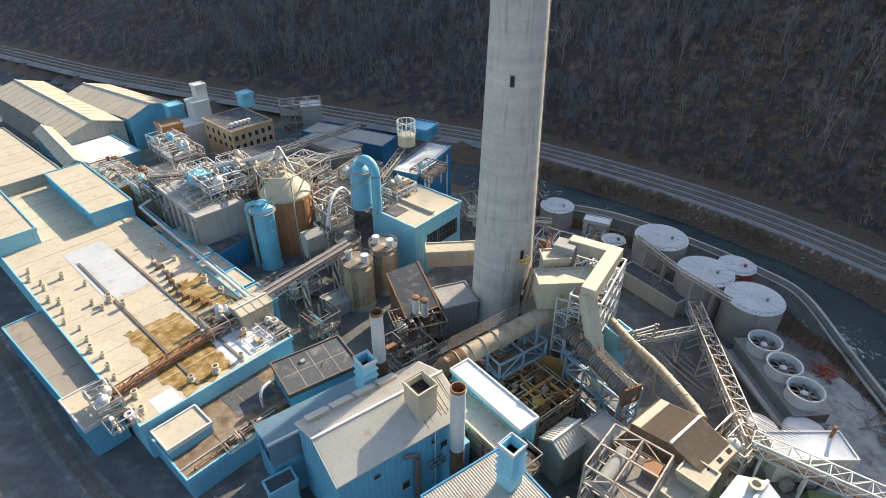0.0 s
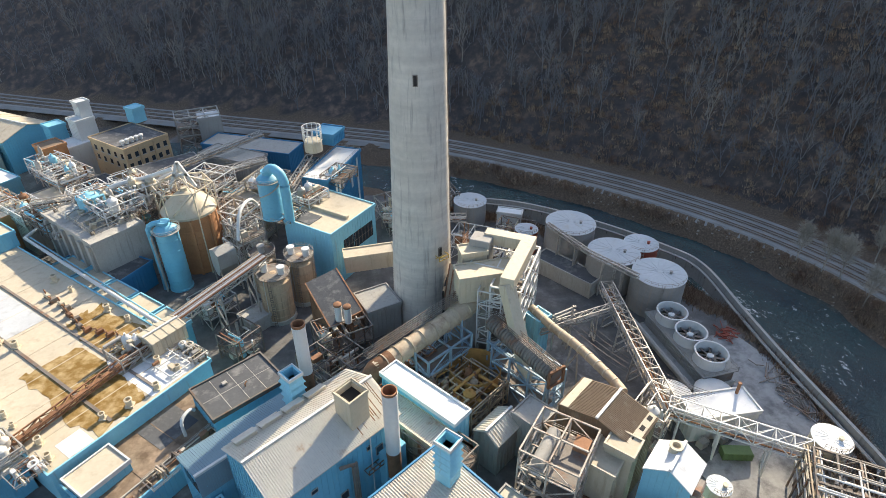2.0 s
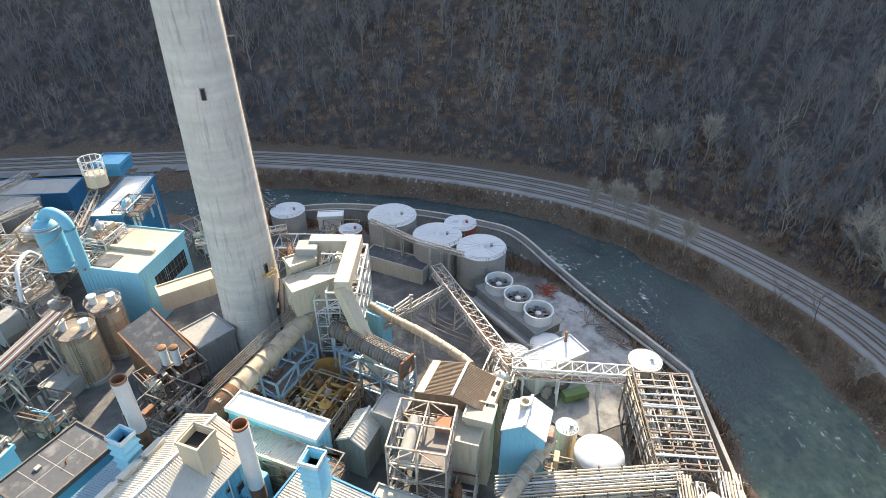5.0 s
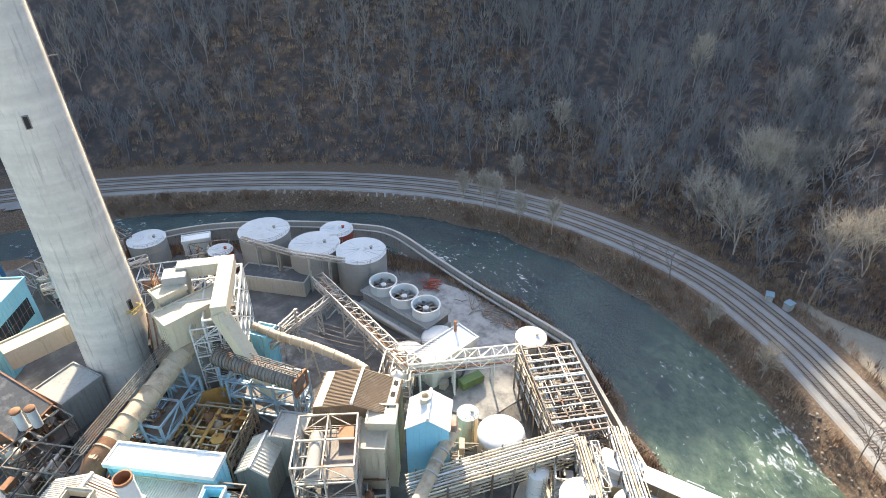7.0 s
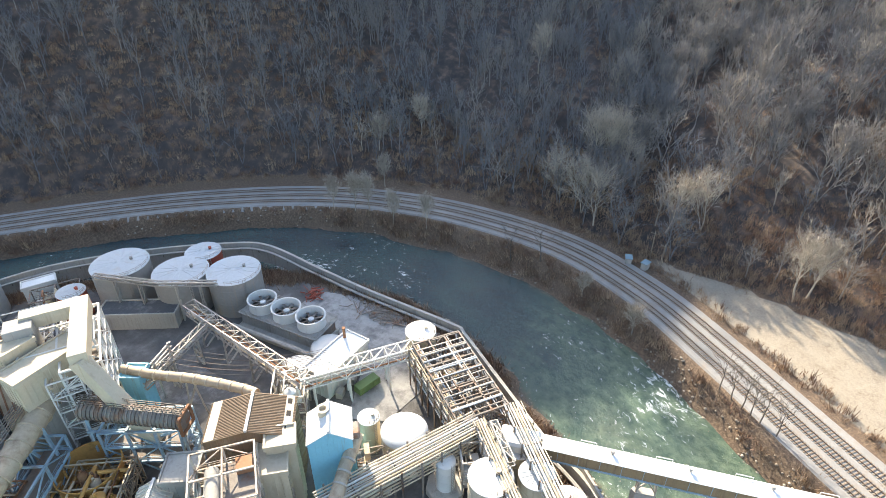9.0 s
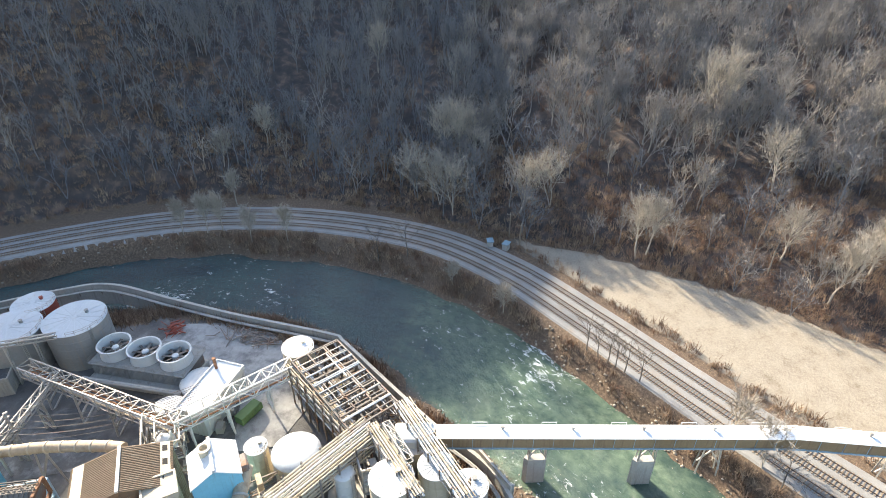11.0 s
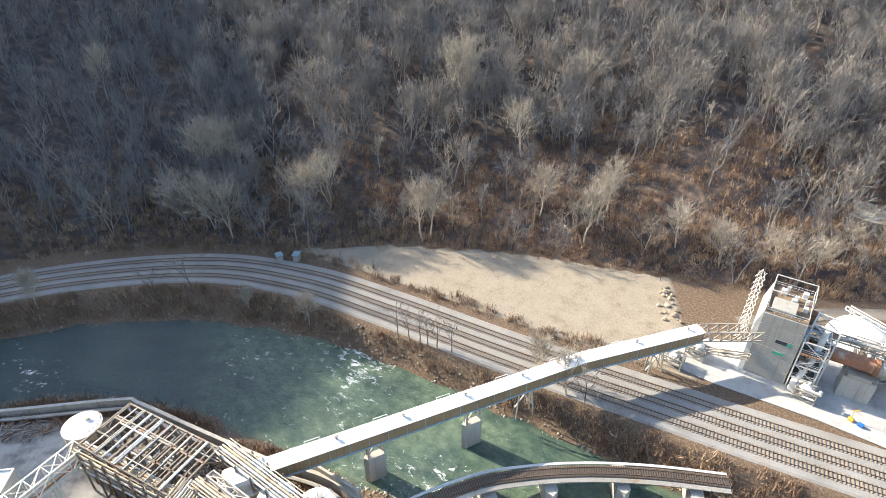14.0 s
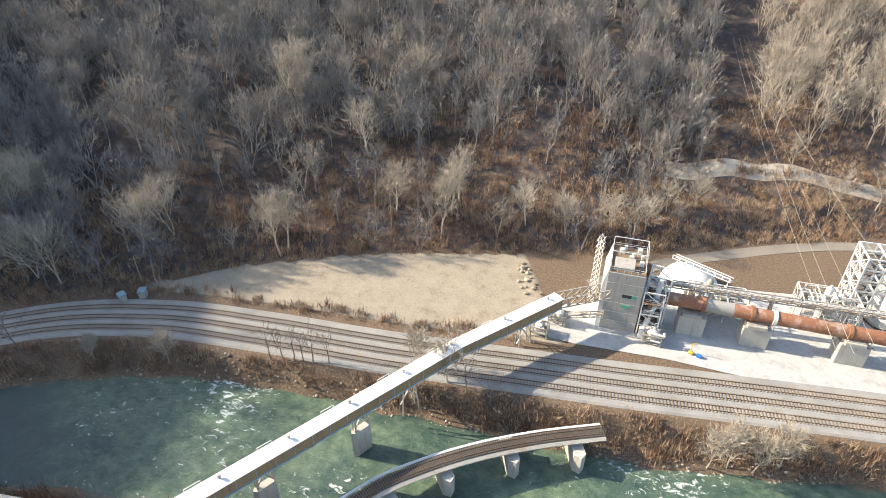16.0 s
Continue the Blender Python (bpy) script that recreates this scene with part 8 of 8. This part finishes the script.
brush = [(x, y, z - 0.1, rs.uniform(0, 6.28), rs.uniform(0.6, 1.3), np.clip(rs.beta(1.5, 2.2), 0, 1), rs.randint(4)) for x, y, z in zip(BX[keep], BY[keep], BZ[keep])]
scatter("bank_brush", CLUMPS, brush, M_scrub, "dry reddish-brown brush on banks and slopes", "brush")


def shrub(seed, h=3.6, stems=9, twigs=7):
    """A many-stemmed thicket shrub of slivers."""
    r = np.random.RandomState(seed)
    V, F = [], []

    def sliver(p, q, w):
        t = np.cross(q - p, r.normal(size=3))
        t = t / (np.linalg.norm(t) + 1e-9) * w
        b = len(V)
        V.extend([p - t, p + t, q])
        F.append((b, b + 1, b + 2))

    for i in range(stems):
        p = r.normal(size=3) * [0.5, 0.5, 0]
        q = p + np.array([r.normal() * 0.33, r.normal() * 0.33, r.uniform(0.7, 1.05)]) * h
        sliver(p, q, 0.06)
        for j in range(twigs):
            c = p + (q - p) * r.uniform(0.25, 0.95)
            sliver(c, c + (np.array([0, 0, 0.45]) + r.normal(size=3) * 0.5) * h * 0.3, 0.035)
    return np.array(V), np.array(F), 0


SHRUBS = [shrub(90 + k, (2.6, 3.6, 4.6, 3.2)[k]) for k in range(4)]
UX, UY = rs.uniform(90, 300, 26000), rs.uniform(-260, 95, 26000)
UZ, _, _, _, _, _ = land(UX, UY)
du, us, _ = near_line(UX, UY, foot_mid)
lane, _, _ = near_line(UX, UY, [(120, -158), (212, -244), (420, -430)])
road_d, _, _ = near_line(UX, UY, [(151.5, -156), (140, -172), (126, -194), (108, -218), (85, -250)])
thick = np.where(du < 26, 0.42, 0.16) * np.clip(0.75 + 0.7 * rough_noise(UX, UY, 24, 33), 0.1, 1.4) * np.where(lane < 8, 0.25, 1)
keep = (us > 0) & (du < 105) & (du > 1) & (road_d > 5.5) & (rs.rand(26000) < thick)
tan_zone = soft((-78 - UY) / 14) * soft((32 - du) / 8)
shrubs = [(x, y, z - 0.1, rs.uniform(0, 6.28), rs.uniform(0.6, 1.2), np.clip(rs.beta(1.3, 2.8) + 0.38 * tz, 0, 1), rs.randint(4)) for x, y, z, tz in zip(UX[keep], UY[keep], UZ[keep], tan_zone[keep])]
scatter("slope_thicket", SHRUBS, shrubs, M_scrub, "tangled reddish-brown and straw-coloured thicket at the foot of the slope", "thicket")


def lone_tree(x, y, h, seed, pale, label, spread=1.0, thin=1.0):
    V, F, nt = bare_tree(seed, h, spread * 0.68, 18, 8, 11, thin * 1.15, 2 if spread > 0.95 else 1) if pale is M_bark_pale else bare_tree(seed, h, spread * 1.4, 8, 4, 3, thin)
    root = thing("tree", label, "tree", (x, y, land_z(x, y) - 0.2), 0, "bare trees")
    tr, cr = F[:nt], F[nt:]
    for nm, faces in (("trunk", tr), ("crown", cr)):
        m = bpy.data.meshes.new(nm)
        used, flat = np.unique(faces, return_inverse=True)
        m.from_pydata([tuple(v) for v in V[used]], [], [tuple(int(i) for i in f) for f in flat.reshape(-1, 3)])
        m.materials.append(pale)
        o = new(nm, m)
        o.parent = root
    return root


TREES = [  # x, y, height, pale, spread
    (174, 49, 20, 1, 1.4), (178, 55, 19, 1, 1.4), (182, 65, 17, 1, 1.3), (196, 58.7, 24, 1, 0.9), (196.6, 53.6, 24, 1, 0.9), (165, -13.9, 21, 1, 0.8), (167, -17, 19, 1, 0.8), (176.7, 25.7, 20, 1, 0.9),
    (180, 16, 19, 1, 1.0), (161.5, -45.9, 18, 0, 0.9), (162, -51, 18, 0, 0.9), (153.4, -65.5, 20, 1, 0.8), (158, -71, 18, 1, 0.9), (163, -76, 18, 1, 0.9), (223, -35, 26, 1, 1.0), (225.7, -39.8, 25, 1, 1.0),
    (194, -53.6, 20, 1, 1.0), (219.5, -87, 20, 1, 1.1), (131.2, 21.5, 11, 1, 0.9), (139.3, 39.2, 8, 1, 0.9), (146.0, 56, 14, 0, 0.7), (145.5, 66, 13, 0, 0.7), (142, 121.4, 14, 1, 0.6), (142.2, 111, 13, 1, 0.7),
    (145, 98.7, 13, 1, 0.6), (139.5, 126, 14, 1, 0.6), (136, 133, 13, 1, 0.6), (118.0, -3, 11, 0, 0.45), (114.8, -8.4, 11, 0, 0.4), (112.4, -12.6, 11, 0, 0.45), (110.2, -16.2, 10, 0, 0.4), (116.4, -6, 10, 0, 0.4), (113.6, -10.5, 10, 0, 0.4), (99.5, -36, 12, 1, 0.9), (92.5, -41, 12, 1, 1.0), (93.4, -32.5, 10, 1, 1.1),
    (88.5, -44, 10, 0, 1.1), (83, -47, 9, 0, 1.1), (50.3, -89, 12, 1, 0.9), (52, -85, 12, 1, 0.9), (47, -93, 12, 1, 0.9), (45.4, -99, 12, 1, 0.9), (166, -54, 18, 1, 0.9), (145, -92.5, 15, 1, 1.0), (137, -103, 13, 1, 1.2),
    (132, -118, 12, 1, 1.3), (131.2, -140, 12, 1, 1.2), (130, -152, 12, 1, 1.1), (127, -128, 12, 1, 1.3), (193, 133, 16, 1, 0.9), (175, 142, 14, 1, 0.9), (241, 103, 20, 1, 0.8), (160, 128, 13, 1, 0.7)]
for i, (x, y, h, pale, spread) in enumerate(TREES):
    lone_tree(x, y, h, 300 + i, M_bark_pale if pale else M_bark, "tall bare tree with pale limbs" if pale else "dark bare tree beside the railway", spread, 1.15)


# stones along the water's edge and in the shallows
def stone_proto(seed):
    r = np.random.RandomState(seed)
    bm = bmesh.new()
    bmesh.ops.create_icosphere(bm, subdivisions=1, radius=1.0)
    V = np.array([tuple(v.co) for v in bm.verts]) * r.uniform(0.7, 1.15, (len(bm.verts), 1)) * [1, 0.8, 0.6]
    F = np.array([[v.index for v in f.verts] for f in bm.faces])
    bm.free()
    return V, F, 0


SX, SY = rs.uniform(30, 150, 30000), rs.uniform(-110, 190, 30000)
SZ, _, _, _, se, _ = land(SX, SY)
keep = (se > -3.2) & (se < 1.6) & (rs.rand(30000) < np.where(SY < 30, 0.75, 0.25))
heap = (np.hypot(SX - 80, SY - 6) < 9) & (rs.rand(30000) < 0.9)
keep |= heap
M_stone = bark_material("river_stone", (0.13, 0.105, 0.08), (0.38, 0.33, 0.26))
scatter("river_stones", [stone_proto(k) for k in range(5)], [(x, y, max(z, WATER_Z - 0.25), rs.uniform(0, 6.28), rs.uniform(0.15, 0.6), rs.rand(), rs.randint(5)) for x, y, z in zip(SX[keep], SY[keep], SZ[keep])], M_stone, "rounded tan stones along the river's edge", "stones")
